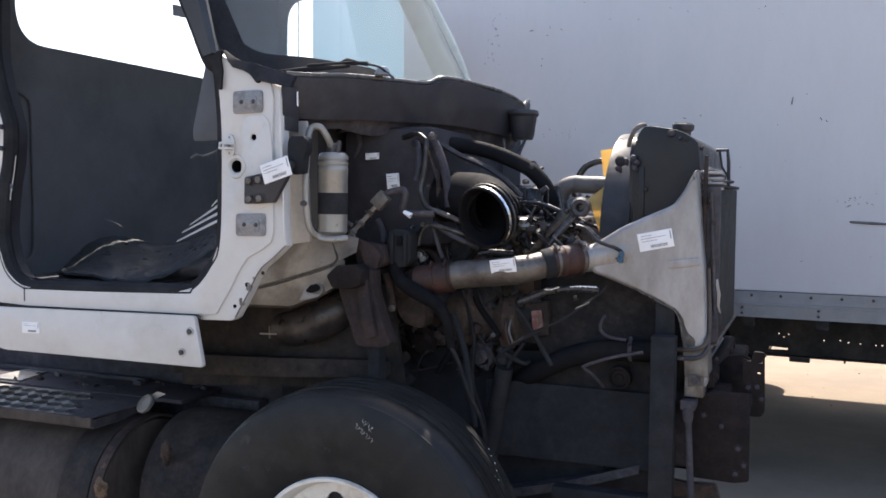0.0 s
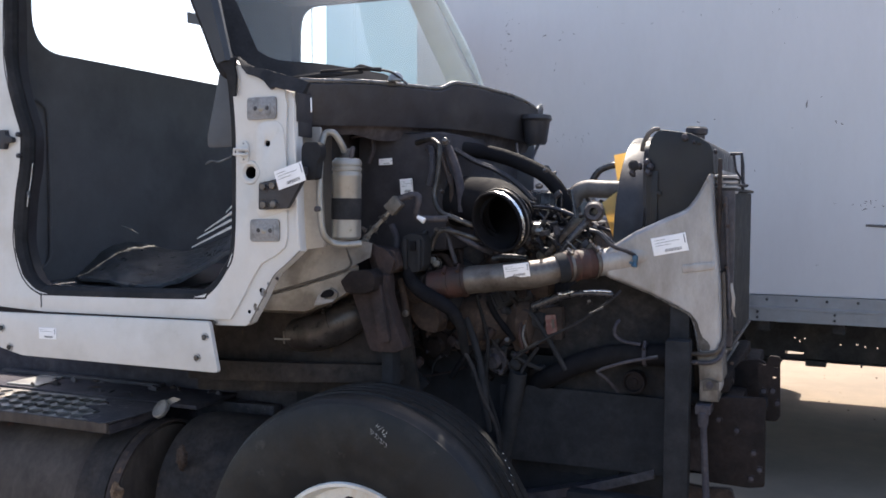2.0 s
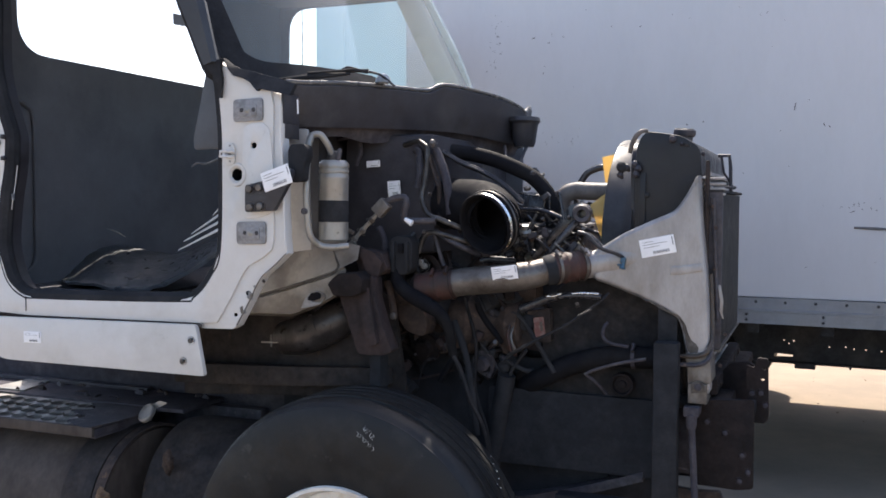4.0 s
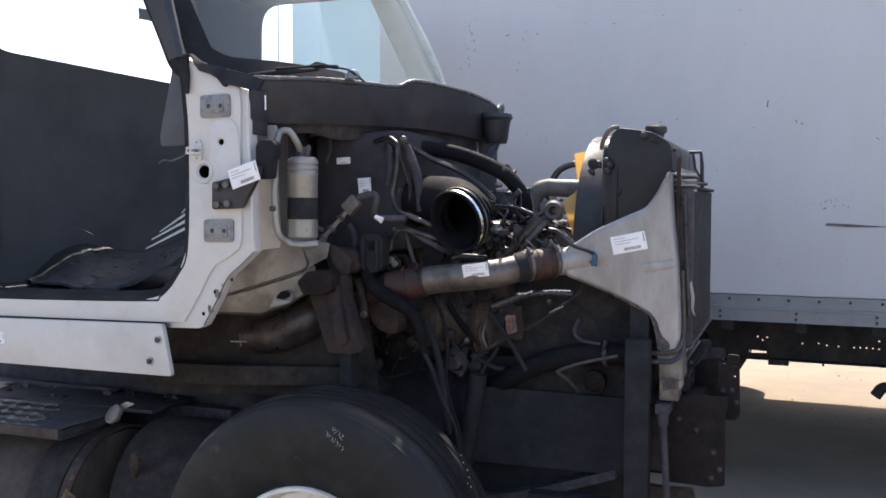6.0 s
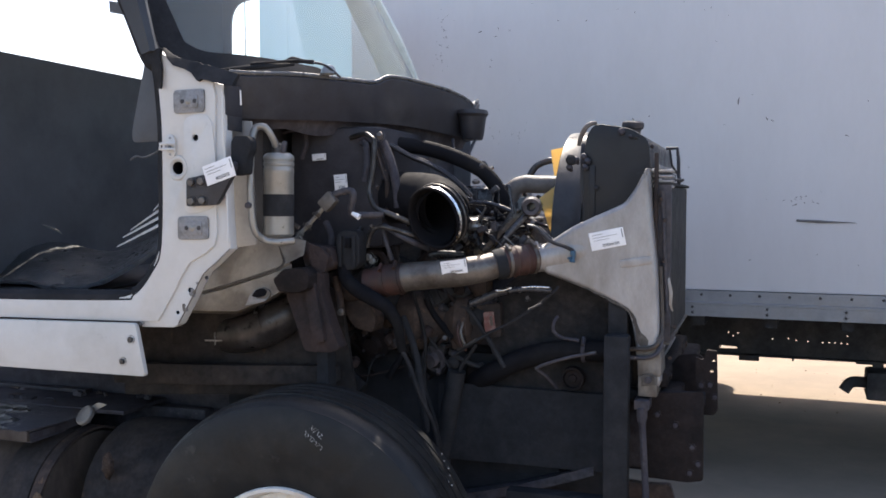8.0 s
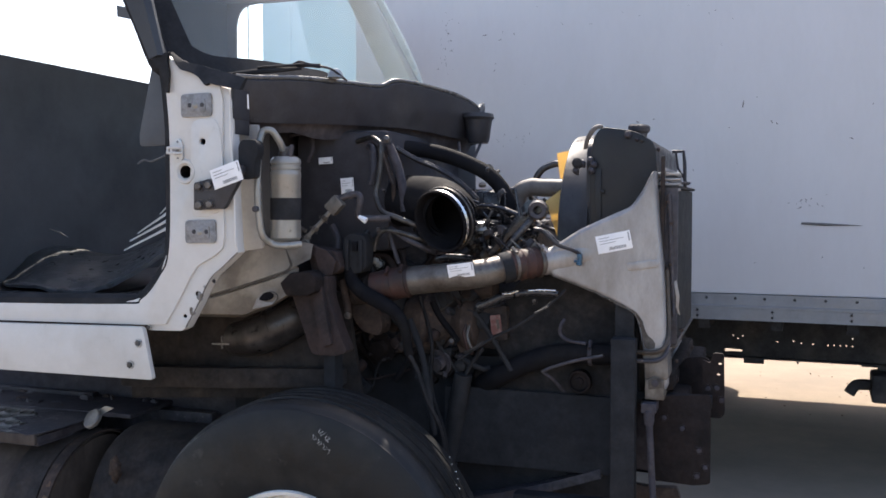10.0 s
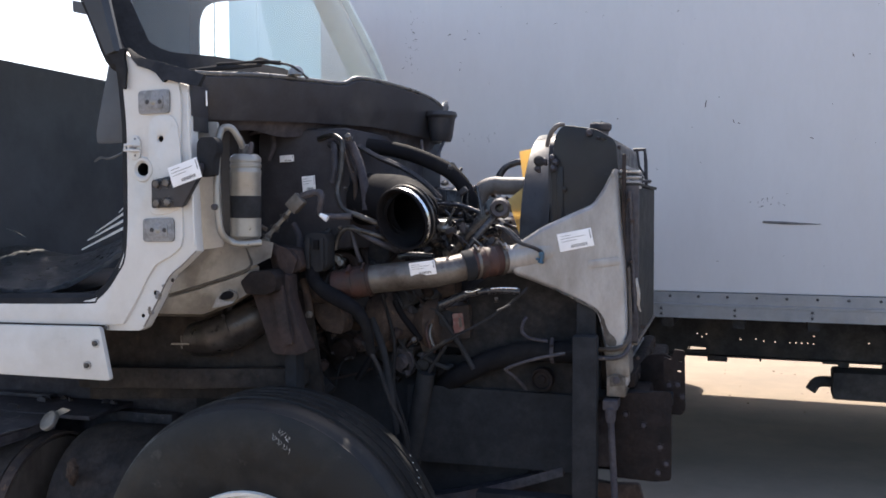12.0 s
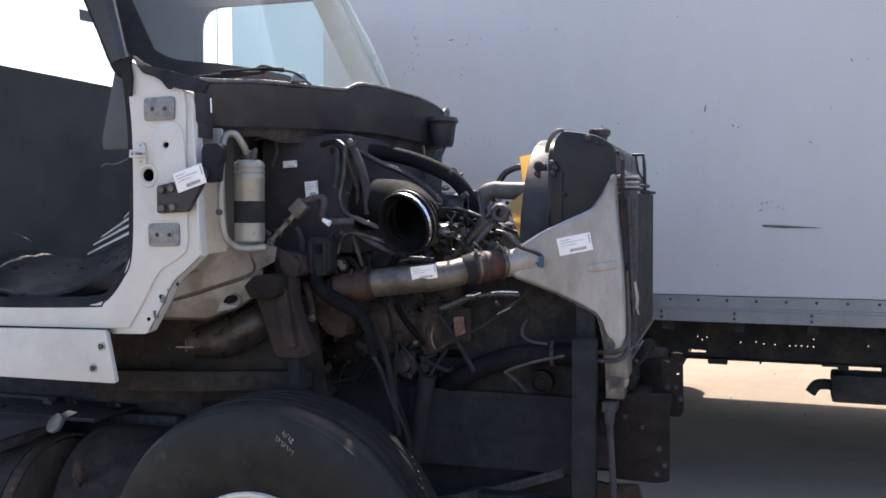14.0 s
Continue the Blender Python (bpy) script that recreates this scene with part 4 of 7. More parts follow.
# ---- cowl tray in front of the windscreen
def build_cowl():
    top = [(-1.682, 2.46, 1.922), (-1.565, 2.47, 1.937), (-1.475, 2.52, 1.934), (-1.391, 2.66, 1.945), (-1.306, 2.82, 1.947), (-1.257, 2.92, 1.947), (-1.238, 2.96, 1.953), (-1.217, 3, 1.972), (-1.181, 3.07, 1.973), (-1.14, 3.19, 1.966), (-1.1, 3.33, 1.955), (-1.076, 3.45, 1.936), (-1.068, 3.5, 1.919)]
    low = [(-1.683, 2.46, 1.826), (-1.566, 2.47, 1.814), (-1.475, 2.52, 1.804), (-1.391, 2.66, 1.809), (-1.305, 2.82, 1.815), (-1.256, 2.92, 1.817), (-1.238, 2.96, 1.818), (-1.216, 3, 1.818), (-1.18, 3.07, 1.817), (-1.139, 3.19, 1.812), (-1.099, 3.33, 1.802), (-1.074, 3.45, 1.796), (-1.067, 3.5, 1.794)]
    top = smooth_loop(top, 4, False)
    low = smooth_loop(low, 4, False)
    full_t = top + [Vector((p.x, 7.0 - p.y, p.z)) for p in reversed(top[:-1])]
    full_l = low + [Vector((p.x, 7.0 - p.y, p.z)) for p in reversed(low[:-1])]
    sec = []
    for t, l in zip(full_t, full_l):
        inward = Vector((-1.75 - t.x, (3.5 - t.y) * 0.25, 0)).normalized()
        sec.append([t + Vector((0, 0, 0.0)), t - inward * 0.008 + Vector((0, 0, -0.008)), t * 0.72 + l * 0.28 - inward * 0.004, t * 0.3 + l * 0.7 + inward * 0.006, l + inward * 0.02, l + inward * 0.05 + Vector((0, 0, 0.012)), t + inward * 0.03 + Vector((0, 0, -0.03)), t + inward * 0.02 + Vector((0, 0, 0.0))])
    cowl = P("cowl_tray", loft(sec), BLACK_PLASTIC, label="black plastic cowl tray below the windscreen")
    # bead coloured lighter than the tray to paint its sunlit rim line
    bead = [t + Vector((0, 0, 0.004)) for t in full_t[6:-6]]
    part("edge_bead", tube(bead, 0.007, 8, curve=False), LIT_EDGE, cowl, "glossy rolled edge")
    deck = bmesh.new()
    a = [deck.verts.new(t + Vector((-0.03, 0, -0.035))) for t in full_t]
    b = [deck.verts.new(windscreen_point(0.02 + 0.96 * i / (len(full_t) - 1), 0.0) + Vector((-0.02, 0, 0.004))) for i in range(len(full_t))]
    for i in range(len(a) - 1):
        deck.faces.new((a[i], a[i + 1], b[i + 1], b[i]))
    part("tray_deck", deck, BLACK_PLASTIC, cowl)
    under = bmesh.new()
    a = [under.verts.new(t + Vector((-0.02, 0, 0.01))) for t in full_l]
    b = [under.verts.new(Vector((-1.60, 2.5 + 2.0 * i / (len(full_l) - 1), 1.80))) for i in range(len(full_l))]
    for i in range(len(a) - 1):
        under.faces.new((a[i], a[i + 1], b[i + 1], b[i]))
    part("tray_underside", under, BLACK_PLASTIC, cowl)
    # skirt added to catch light where the gap below the tray goes black
    skirt = []
    for t in full_l:
        inward = Vector((-1.75 - t.x, (3.5 - t.y) * 0.25, 0)).normalized()
        a = t + inward * 0.045
        d = 0.03 + 0.022 * noise.noise(t * 7)
        skirt.append([a + Vector((0, 0, 0.014)), a + inward * 0.02 + Vector((0, 0, -d)), a + inward * 0.026 + Vector((0, 0, -d)), a + inward * 0.012 + Vector((0, 0, 0.014))])
    part("gap_skirt", loft(skirt), SOOT, cowl, "added dark skirt filling the gap below the tray")
    part("drain_cup", loft([[Vector((-1.045 + s * 0.9 * math.cos(k * math.pi / 8), 3.42 + s * 1.2 * math.sin(k * math.pi / 8), z)) for k in range(16)] for z, s in ((1.885, 0.05), (1.895, 0.062), (1.88, 0.066), (1.87, 0.056), (1.80, 0.046), (1.785, 0.04))]), BLACK_PLASTIC, cowl, "black drain cup at the tray's nose")
    # wipers
    for pts in ([(-1.589, 2.56, 1.958), (-1.51, 2.58, 1.964), (-1.445, 2.61, 1.97), (-1.386, 2.65, 1.978)], [(-1.461, 3.4, 2.022), (-1.445, 3.5, 2.026), (-1.395, 3.6, 2.029)]):
        w = P("wiper", tube(pts, [0.004, 0.009, 0.008, 0.005][:len(pts)], 6), DULL_BLACK, label="black windscreen wiper")
        part("wiper_arm", tube([Vector(p) + Vector((0.01, 0, 0.012)) for p in pts[1:]], 0.004, 6), DULL_BLACK, w)
    piv = P("wiper_pivot", tube([(-1.427, 2.66, 1.983), (-1.399, 2.66, 1.992), (-1.364, 2.67, 1.988), (-1.336, 2.68, 1.986)], [0.008, 0.012, 0.006, 0.008], 8), DULL_BLACK)
    part("linkage", tube([(-1.34, 2.68, 1.986), (-1.31, 2.7, 1.979), (-1.299, 2.74, 1.965), (-1.282, 2.76, 1.947)], 0.004, 8), GLOSS_BLACK, piv)
    part("dome", lathe([(0, 0.026), (0.014, 0.023), (0.026, 0.014), (0.03, 0)], (-1.318, 2.75, 1.958), (0, 0, 1), 20), GLASS_WHITE, piv)
    for a, b in ((((-1.084, 3.3, 1.781)), ((-1.047, 3.2, 1.728))), (((-1.027, 3.4, 1.79)), ((-1.027, 3.3, 1.717)))):
        P("drain_stay", tube([a, b], 0.006, 8, curve=False), BLACK_PLASTIC)


GLASS_WHITE = mat("milky_plastic", (0.22, 0.25, 0.28), 0.35, scale=10, bump=0.0)
build_cowl()


# ---- front wheel
def build_wheel(y, side, parent=truck):
    """side -1: the outer face looks towards -y."""
    x, z, R = -1.258, 0.50, 0.511
    ax = (0, -side, 0)
    prof = [(0.05, 0.258), (0.012, 0.264), (0.004, 0.285), (0.001, 0.31), (-0.003, 0.34), (-0.005, 0.37), (-0.004, 0.40), (-0.001, 0.43), (0.006, 0.458), (0.013, 0.482), (0.017, 0.4895), (0.020, 0.4905), (0.024, 0.488), (0.027, 0.489), (0.033, 0.497), (0.043, 0.501), (0.056, 0.506), (0.072, 0.509), (0.079, 0.508), (0.081, 0.498), (0.087, 0.498)]
    for k in range(1, 5):
        d0 = 0.046 + k * 0.042
        prof += [(d0 + 0.002, R), (d0 + 0.032, R), (d0 + 0.034, R - 0.013), (d0 + 0.041, R - 0.013)]
    prof += [(0.256, 0.506), (0.268, 0.497), (0.29, 0.45), (0.295, 0.39), (0.285, 0.30), (0.25, 0.272)]
    wheel = P("wheel", lathe(prof, (x, y, z), ax, 96, closed=True), TYRE, label="worn black front tyre on a white steel rim")
    rim = lathe([(0.03, 0.262), (0.006, 0.266), (-0.002, 0.263), (0.0, 0.253), (0.02, 0.247), (0.05, 0.242), (0.06, 0.235)], (x, y, z), ax, 64)
    lathe([(0.06, 0.235), (0.10, 0.23), (0.25, 0.235), (0.26, 0.268)], (x, y, z), ax, 64, rim)
    part("rim", rim, RIM_WHITE, wheel, "white painted steel rim with rust marks")
    disc = [Vector((0.235 * math.cos(2 * math.pi * k / 60), 0.235 * math.sin(2 * math.pi * k / 60))) for k in range(60)]
    holes = [[(0.18 * math.cos(a0) + 0.03 * math.cos(a), 0.18 * math.sin(a0) + 0.03 * math.sin(a)) for a in [i * math.pi / 7 for i in range(14)]] for a0 in [math.pi / 2 + 0.1 + j * math.pi / 5 for j in range(10)]]
    d = plate(disc, 0.055, 0.067, holes)
    d.transform(Matrix.Translation((x, y, z)) @ Matrix.Diagonal((1, -side, 1, 1)))
    part("wheel_disc", d, RIM_WHITE, wheel)
    part("brake_drum", lathe([(0.27, 0.10), (0.27, 0.21), (0.10, 0.21), (0.09, 0.20), (0.09, 0.0)], (x, y, z), ax, 32), GREASE, wheel)
    part("hub", lathe([(0.05, 0.14), (-0.01, 0.11), (-0.04, 0.09), (-0.05, 0.06), (-0.05, 0)], (x, y, z), ax, 30), RUST, wheel)
    for k in range(10):
        a = 2 * math.pi * k / 10
        part("wheel_nut", bolt((x + 0.143 * math.cos(a), y - side * 0.055, z + 0.143 * math.sin(a)), (0, side, 0), 0.017, 0.022), RUST, wheel)
    return wheel


front_wheel = build_wheel(2.30, -1)
build_wheel(4.70, 1)


# ---- radiator pack at the nose
def build_radiator():
    body = rounded([*[(-0.535, 0.96), (-0.548, 1.667), (-0.537, 1.763), (-0.512, 1.798), (-0.469, 1.792), (-0.403, 1.781), (-0.345, 1.745), (-0.336, 1.63), (-0.319, 0.979)]], 0.02, 3)
    rad = P("radiator", plate(body, 2.98, 3.74, (), 0.034), DUSTY_TANK, label="black radiator with a filler cap")
    part("top_tank_rib", box((-0.53, 2.975, 1.666), (-0.509, 2.979, 1.452), 0.002), DUSTY_TANK, rad)
    # filler cap
    c = Vector((-0.418, 3.14, 1.780))
    cap = part("radiator_cap", lathe([(-0.012, 0.026), (0.004, 0.028), (0.006, 0.033), (0.012, 0.0355), (0.024, 0.0355), (0.030, 0.030), (0.032, 0.0)], c + Vector((0.004, 0, 0.004)), (0.06, 0, 1), 26), GREASE, rad, "round black filler cap")
    part("filler_neck", lathe([(-0.05, 0.03), (0, 0.03)], c, (0, 0, 1), 20), ALU_PIPE, cap)
    part("top_pipe", tube([(-0.563, 2.99, 1.73), (-0.556, 2.985, 1.755), (-0.542, 2.98, 1.782), (-0.526, 2.985, 1.797), (-0.511, 3.0, 1.80)], [0.006, 0.0075, 0.008, 0.0075, 0.006], 12), ELBOW_GREY, rad)
    for px in ((-0.533, 2.97, 1.68), (-0.543, 2.97, 1.693), (-0.568, 2.97, 1.684), (-0.539, 2.97, 1.661), (-0.589, 2.97, 1.661)):
        part("fitting", lathe([(-0.03, 0.006), (-0.008, 0.007), (-0.004, 0.011), (0.006, 0.0105), (0.012, 0.006), (0.013, 0)], px, (0, -1, 0.3), 10), GREASE, rad)
    for px in ((-0.506, 2.979, 1.595), (-0.384, 2.979, 1.753)):
        part("bolt", bolt(px, (0, -1, 0), 0.008, 0.006), DUSTY_TANK, rad)
    for q, r in (((-0.427, 2.98, 1.768), 0.011), ((-0.40, 2.985, 1.752), 0.005), ((-0.335, 2.985, 1.722), 0.006)):
        part("knob", lathe([(-0.01, r * 0.7), (0.004, r), (0.014, r), (0.018, r * 0.6), (0.018, 0)], q, (0, -1, 0.2), 14), SOOT, rad)
    part("lug", lathe([(-0.02, 0.014), (0.012, 0.017), (0.03, 0.016), (0.036, 0.009), (0.036, 0)], (-0.583, 2.985, 1.684), (0, -1, 0), 16), DULL_BLACK, rad)
    # fan shroud
    sh = P("fan_shroud", lathe([(0, 0.403), (0.004, 0.412), (0.06, 0.416), (0.08, 0.425), (0.10, 0.435), (0.10, 0.425), (0.06, 0.405), (0.0, 0.399)], (-0.655, 3.40, 1.385), (1, 0, 0), 72), DUSTY_PLASTIC, label="black ring fan shroud")
    part("shroud_box", plate(rounded([(3.0, 0.93), (4.0, 0.93), (4.0, 1.77), (3.0, 1.77)], 0.1, 5), -0.56, -0.535, axis="x"), BLACK_PLASTIC, sh)
    fan = P("fan", lathe([(0, 0.10), (0.0, 0.0)], (-0.66, 3.40, 1.385), (1, 0, 0), 24), BLACK_PLASTIC, label="yellow plastic engine cooling fan")
    part("fan_hub", lathe([(-0.05, 0), (-0.05, 0.09), (0.06, 0.12), (0.06, 0)], (-0.64, 3.40, 1.385), (1, 0, 0), 24), GREASE, fan)
    for deg in (60, 36, 12, -12, -36, -60, -84, -108, -132):
        a = radians(deg)
        u = Vector((0, math.cos(a), math.sin(a)))
        v = Vector((0, -math.sin(a), math.cos(a)))
        sec = []
        for j in range(6):
            r = 0.10 + 0.293 * j / 5
            w = 0.03 + 0.042 * j / 5
            c0 = Vector((-0.625, 3.40, 1.385)) + u * r - v * (0.10 * (1 - j / 5))
            p1, p2 = c0 - v * w * 0.9 + Vector((-0.045, 0, 0)), c0 + v * w + Vector((-0.105, 0, 0))
            p1.x += 0.12 * (p1.z - 1.385)
            p2.x += 0.12 * (p2.z - 1.385)
            sec.append([p1, p2, p2 + Vector((-0.006, 0, 0)), p1 + Vector((-0.006, 0, 0))])
        part("fan_blade", loft(sec), YELLOW, fan)
    for tip, lead, trail in (((-0.719, 3.12, 1.565), (-0.622, 3.12, 1.637), (-0.668, 3.12, 1.41)), ((-0.702, 3.22, 1.73), (-0.60, 3.22, 1.75), (-0.68, 3.22, 1.565))):
        sec = [[Vector(p) + Vector((0, d, 0)) for p in (tip, lead, trail)] for d in (0.0, 0.006)]
        part("fan_blade", loft(sec), YELLOW, fan)
    # charge air cooler
    out = rounded([(-0.654, 1.416), (-0.56, 1.477), (-0.457, 1.525), (-0.404, 1.548), (-0.369, 1.598), (-0.34, 1.655), (-0.334, 1.655), (-0.321, 1.493), (-0.304, 1.325), (-0.293, 1.087), (-0.291, 0.998), (-0.353, 0.99), (-0.359, 1.082), (-0.378, 1.19), (-0.39, 1.222), (-0.452, 1.255), (-0.512, 1.283), (-0.592, 1.313), (-0.649, 1.332)], 0.012, 3)
    cac = P("charge_air_cooler", pillow(out, [(0.0, 2.985), (0.0, 2.885), (0.001, 2.874), (0.004, 2.866), (0.009, 2.8615), (0.015, 2.860), (0.017, 2.860)]), ALU, label="cast aluminium charge air cooler end tank, stained")
    # dark patch painting both grime and the shade of the rounded edge
    grime_rng = random.Random(14)
    patch = [Vector((p[0] + grime_rng.uniform(-0.004, 0.004), p[1] + grime_rng.uniform(-0.003, 0.003))) for p in smooth_loop([(-0.526, 1.291), (-0.44, 1.259), (-0.38, 1.226), (-0.352, 1.175), (-0.328, 1.129), (-0.35, 1.117), (-0.370, 1.18), (-0.386, 1.222), (-0.45, 1.257), (-0.51, 1.285)], 4)]
    part("grime", plate(patch, 2.8585, 2.861), GRIME, cac, "dark grime and painted shade along the lower edge")
    neck = []
    for c, ry, rz in (((-0.678, 2.885, 1.377), 0.040, 0.040), ((-0.658, 2.89, 1.377), 0.040, 0.042), ((-0.613, 2.895, 1.385), 0.041, 0.052), ((-0.555, 2.9, 1.397), 0.043, 0.070), ((-0.487, 2.905, 1.409), 0.044, 0.085), ((-0.428, 2.91, 1.421), 0.044, 0.09)):
        neck.append([Vector(c) + Vector((0, ry * math.cos(2 * math.pi * k / 28), rz * math.sin(2 * math.pi * k / 28))) for k in range(28)])
    part("neck", loft(neck), ALU, cac)
    part("boss", plate(rounded([(-0.413, 1.378), (-0.317, 1.391), (-0.315, 1.369), (-0.411, 1.354)], 0.006, 3), 2.855, 2.861, (), 0.003), ALU, cac)
    part("edge_flange", box((-0.336, 2.975, 1.654), (-0.314, 2.999, 0.972), 0.003), ALU, cac)
    part("foot", box((-0.355, 2.85, 1.031), (-0.299, 2.98, 0.97), 0.004), DIRTY_ALU, cac)
    part("lower_shell", plate(rounded([(-0.366, 1.118), (-0.296, 1.129), (-0.29, 1.089), (-0.287, 1.031), (-0.356, 1.026), (-0.359, 1.075)], 0.006, 2), 2.856, 2.985, (), 0.008), DIRTY_ALU, cac, "grime-blackened lower end")
    sock = part("foot_socket", plate(rounded([(-0.345, 1.032), (-0.335, 1.039), (-0.316, 1.038), (-0.306, 1.032), (-0.302, 1.008), (-0.345, 1.001)], 0.004, 2), 2.846, 2.8495, (), 0.001), GRIME, cac)
    part("foot_stud", lathe([(0, 0.011), (0.004, 0.011), (0.006, 0.007), (0.006, 0)], (-0.325, 2.846, 1.021), (0, -1, 0), 12), SOOT, sock)
    label_at((-0.451, 2.858, 1.44), Vector((-0.404, 2.86, 1.453)) - Vector((-0.505, 2.86, 1.432)), (0, 0, 1), 0.105, 0.055, cac)
    lead = part("sensor_lead", tube([(-0.684, 2.8, 1.481), (-0.653, 2.8, 1.472), (-0.614, 2.8, 1.435), (-0.571, 2.83, 1.416), (-0.555, 2.855, 1.403)], 0.006, 8), RUBBER, cac)
    plug = part("sensor_plug", box((-0.560, 2.838, 1.404), (-0.546, 2.86, 1.388), 0.003), BLUE_PLUG, cac, "blue sensor plug")
    part("plug_collar", lathe([(0, 0.006), (0.012, 0.006), (0.014, 0.009), (0.020, 0.009), (0.022, 0)], (-0.551, 2.846, 1.389), (-0.2, -0.2, -1), 12), BLUE_PLUG, plug)
    part("plug_clip", box((-0.570, 2.842, 1.385), (-0.558, 2.85, 1.377), 0.002), BLUE_PLUG, plug)
    # core edge and condenser in front
    core = P("cooler_core", box((-0.37, 2.99, 1.00), (-0.318, 3.68, 1.655), 0.003), FINS, label="finned cooler core seen from the front")
    for k in range(16):
        z = 1.655 - k * 0.042
        part("tube_row", box((-0.319, 2.985, z), (-0.311, 3.68, z + 0.012), 0.002), ALU, core)
    con = P("condenser", box((-0.305, 2.96, 1.125), (-0.278, 3.68, 1.60), 0.003), FINS, label="dusty black finned condenser panel")
    fr = bmesh.new()
    box((-0.311, 2.945, 1.115), (-0.272, 3.70, 1.122), 0.002, fr)
    part("bottom_frame", fr, ALU_PIPE, con, "pale aluminium bottom frame")
    part("side_frame", box((-0.313, 2.94, 1.125), (-0.271, 2.958, 1.605), 0.002), GREASE, con)
    part("top_frame", box((-0.313, 2.94, 1.602), (-0.271, 3.70, 1.612), 0.002), FINS, con)
    for z in (1.646, 1.630, 1.615, 1.598):
        part("header_tube", box((-0.336, 2.944, z - 0.0035), (-0.266, 2.99, z + 0.0035), 0.002), ALU, con, "pale dusty aluminium header tube")
    part("edge_strip", box((-0.318, 2.94, 1.02), (-0.312, 2.962, 1.60), 0.001), ALU, con)
    part("torn_foil", loft([[(-0.281, 2.935, 1.32), (-0.273, 2.935, 1.324)], [(-0.273, 2.93, 1.273), (-0.263, 2.93, 1.277)], [(-0.275, 2.935, 1.243), (-0.266, 2.935, 1.238)], [(-0.266, 2.935, 1.221), (-0.261, 2.935, 1.218)]], closed=False), ALU, con)
    part("drain_tube", tube([(-0.298, 2.93, 1.586), (-0.29, 2.93, 1.424), (-0.28, 2.93, 1.217)], 0.006, 8), GREASE, con)
    # brown upright and wire stays
    up = P("upright", box((-0.322, 2.93, 0.97), (-0.31, 2.95, 1.70), 0.003), RUST, label="rusty steel upright beside the condenser")
    part("stay", tube([(-0.312, 3.2, 1.727), (-0.276, 3.2, 1.727), (-0.272, 3.2, 1.69), (-0.27, 3.2, 1.607)], 0.006, 8, curve=False), BLACK_PLASTIC, up)
    part("stay", tube([(-0.301, 3.2, 1.727), (-0.293, 3.2, 1.672), (-0.268, 3.3, 1.621)], 0.004, 8, curve=False), BLACK_PLASTIC, up)
    part("stay", tube([(-0.338, 3, 1.622), (-0.256, 3.2, 1.623)], 0.0045, 8, curve=False), BLACK_PLASTIC, up)
    # coolant lines round the tank's foot
    for dz in (0, 1):
        o = Vector((0, 0, -0.026 * dz))
        pts = [Vector(p) + o for p in ((-0.422, 2.85, 1.112), (-0.372, 2.85, 1.112), (-0.322, 2.845, 1.116), (-0.295, 2.85, 1.138), (-0.291, 2.9, 1.186), (-0.3, 2.92, 1.355))]
        P("coolant_line", tube(pts, 0.0068, 8), BROWN_PIPE if dz == 0 else GREASE)
    dr = P("drip_rail", box((-0.318, 2.92, 0.985), (-0.275, 3.76, 1.035), 0.012), BRACKET_GRIME)
    for k in range(5):
        part("bolt", bolt((-0.275, 3.0 + 0.17 * k, 1.01), (1, 0, 0), 0.009, 0.006), RUST, dr)
    for c in [(-0.301, 2.93, 1.354), (-0.293, 2.93, 1.372), (-0.291, 2.93, 1.496), (-0.302, 2.93, 1.561), (-0.258, 2.93, 1.175), (-0.272, 2.93, 1.079)]:
        P("clip", bolt(c, (0.3, -1, 0), 0.006, 0.012), RUST)
    # lower black support and crossmember
    P("support_post", box((-0.451, 2.8, 1.155), (-0.379, 2.86, 0.622), 0.006), DULL_BLACK, label="black steel radiator support post")
    P("support_plate", box((-0.449, 2.87, 1.25), (-0.39, 2.9, 1.138), 0.006), DULL_BLACK)
    P("front_crossmember", box((-0.34, 2.905, 0.93), (-0.235, 3.95, 0.975), 0.012), BRACKET_GRIME, label="greasy steel front crossmember")
    pl = P("bumper_bracket", plate(rounded([(-0.35, 0.97), (-0.167, 0.986), (-0.166, 0.716), (-0.213, 0.707), (-0.337, 0.712)], 0.01, 3), 2.90, 2.908, (), 0.002), BRACKET_GRIME, label="rusty bumper bracket plate with bolt holes")
    for c in [(-0.302, 2.9, 0.908), (-0.199, 2.9, 0.815), (-0.181, 2.9, 0.766), (-0.205, 2.9, 0.737), (-0.249, 2.9, 0.879)]:
        part("bolt", bolt(c, (0, -1, 0), 0.008, 0.006), SOOT, pl)
    part("bracket_flange", plate(rounded([(-0.196, 1.08), (-0.173, 1.071), (-0.164, 1.103), (-0.133, 1.101), (-0.129, 0.921), (-0.14, 0.904), (-0.189, 0.903)], 0.006, 2), 2.96, 2.975, [[(q[0] + 0.006 * math.cos(t), q[1] + 0.004 * math.sin(t)) for t in [i * math.pi / 5 for i in range(10)]] for q in [(-0.148, 1.037), (-0.144, 1.07)]]), BRACKET_GRIME, pl)
    part("bracket_web", plate(rounded([(-0.296, 1.013), (-0.254, 1.06), (-0.202, 1.068), (-0.181, 1.058), (-0.155, 0.952), (-0.285, 0.918)], 0.008, 2), 3.10, 3.12, (), 0.003), BRACKET_GRIME, pl)
    for c in [(-0.152, 2.96, 0.997), (-0.138, 2.96, 0.96), (-0.178, 2.96, 0.994), (-0.18, 2.96, 0.938)]:
        part("bolt", bolt(c, (0, -1, 0), 0.008, 0.008), SOOT, pl)
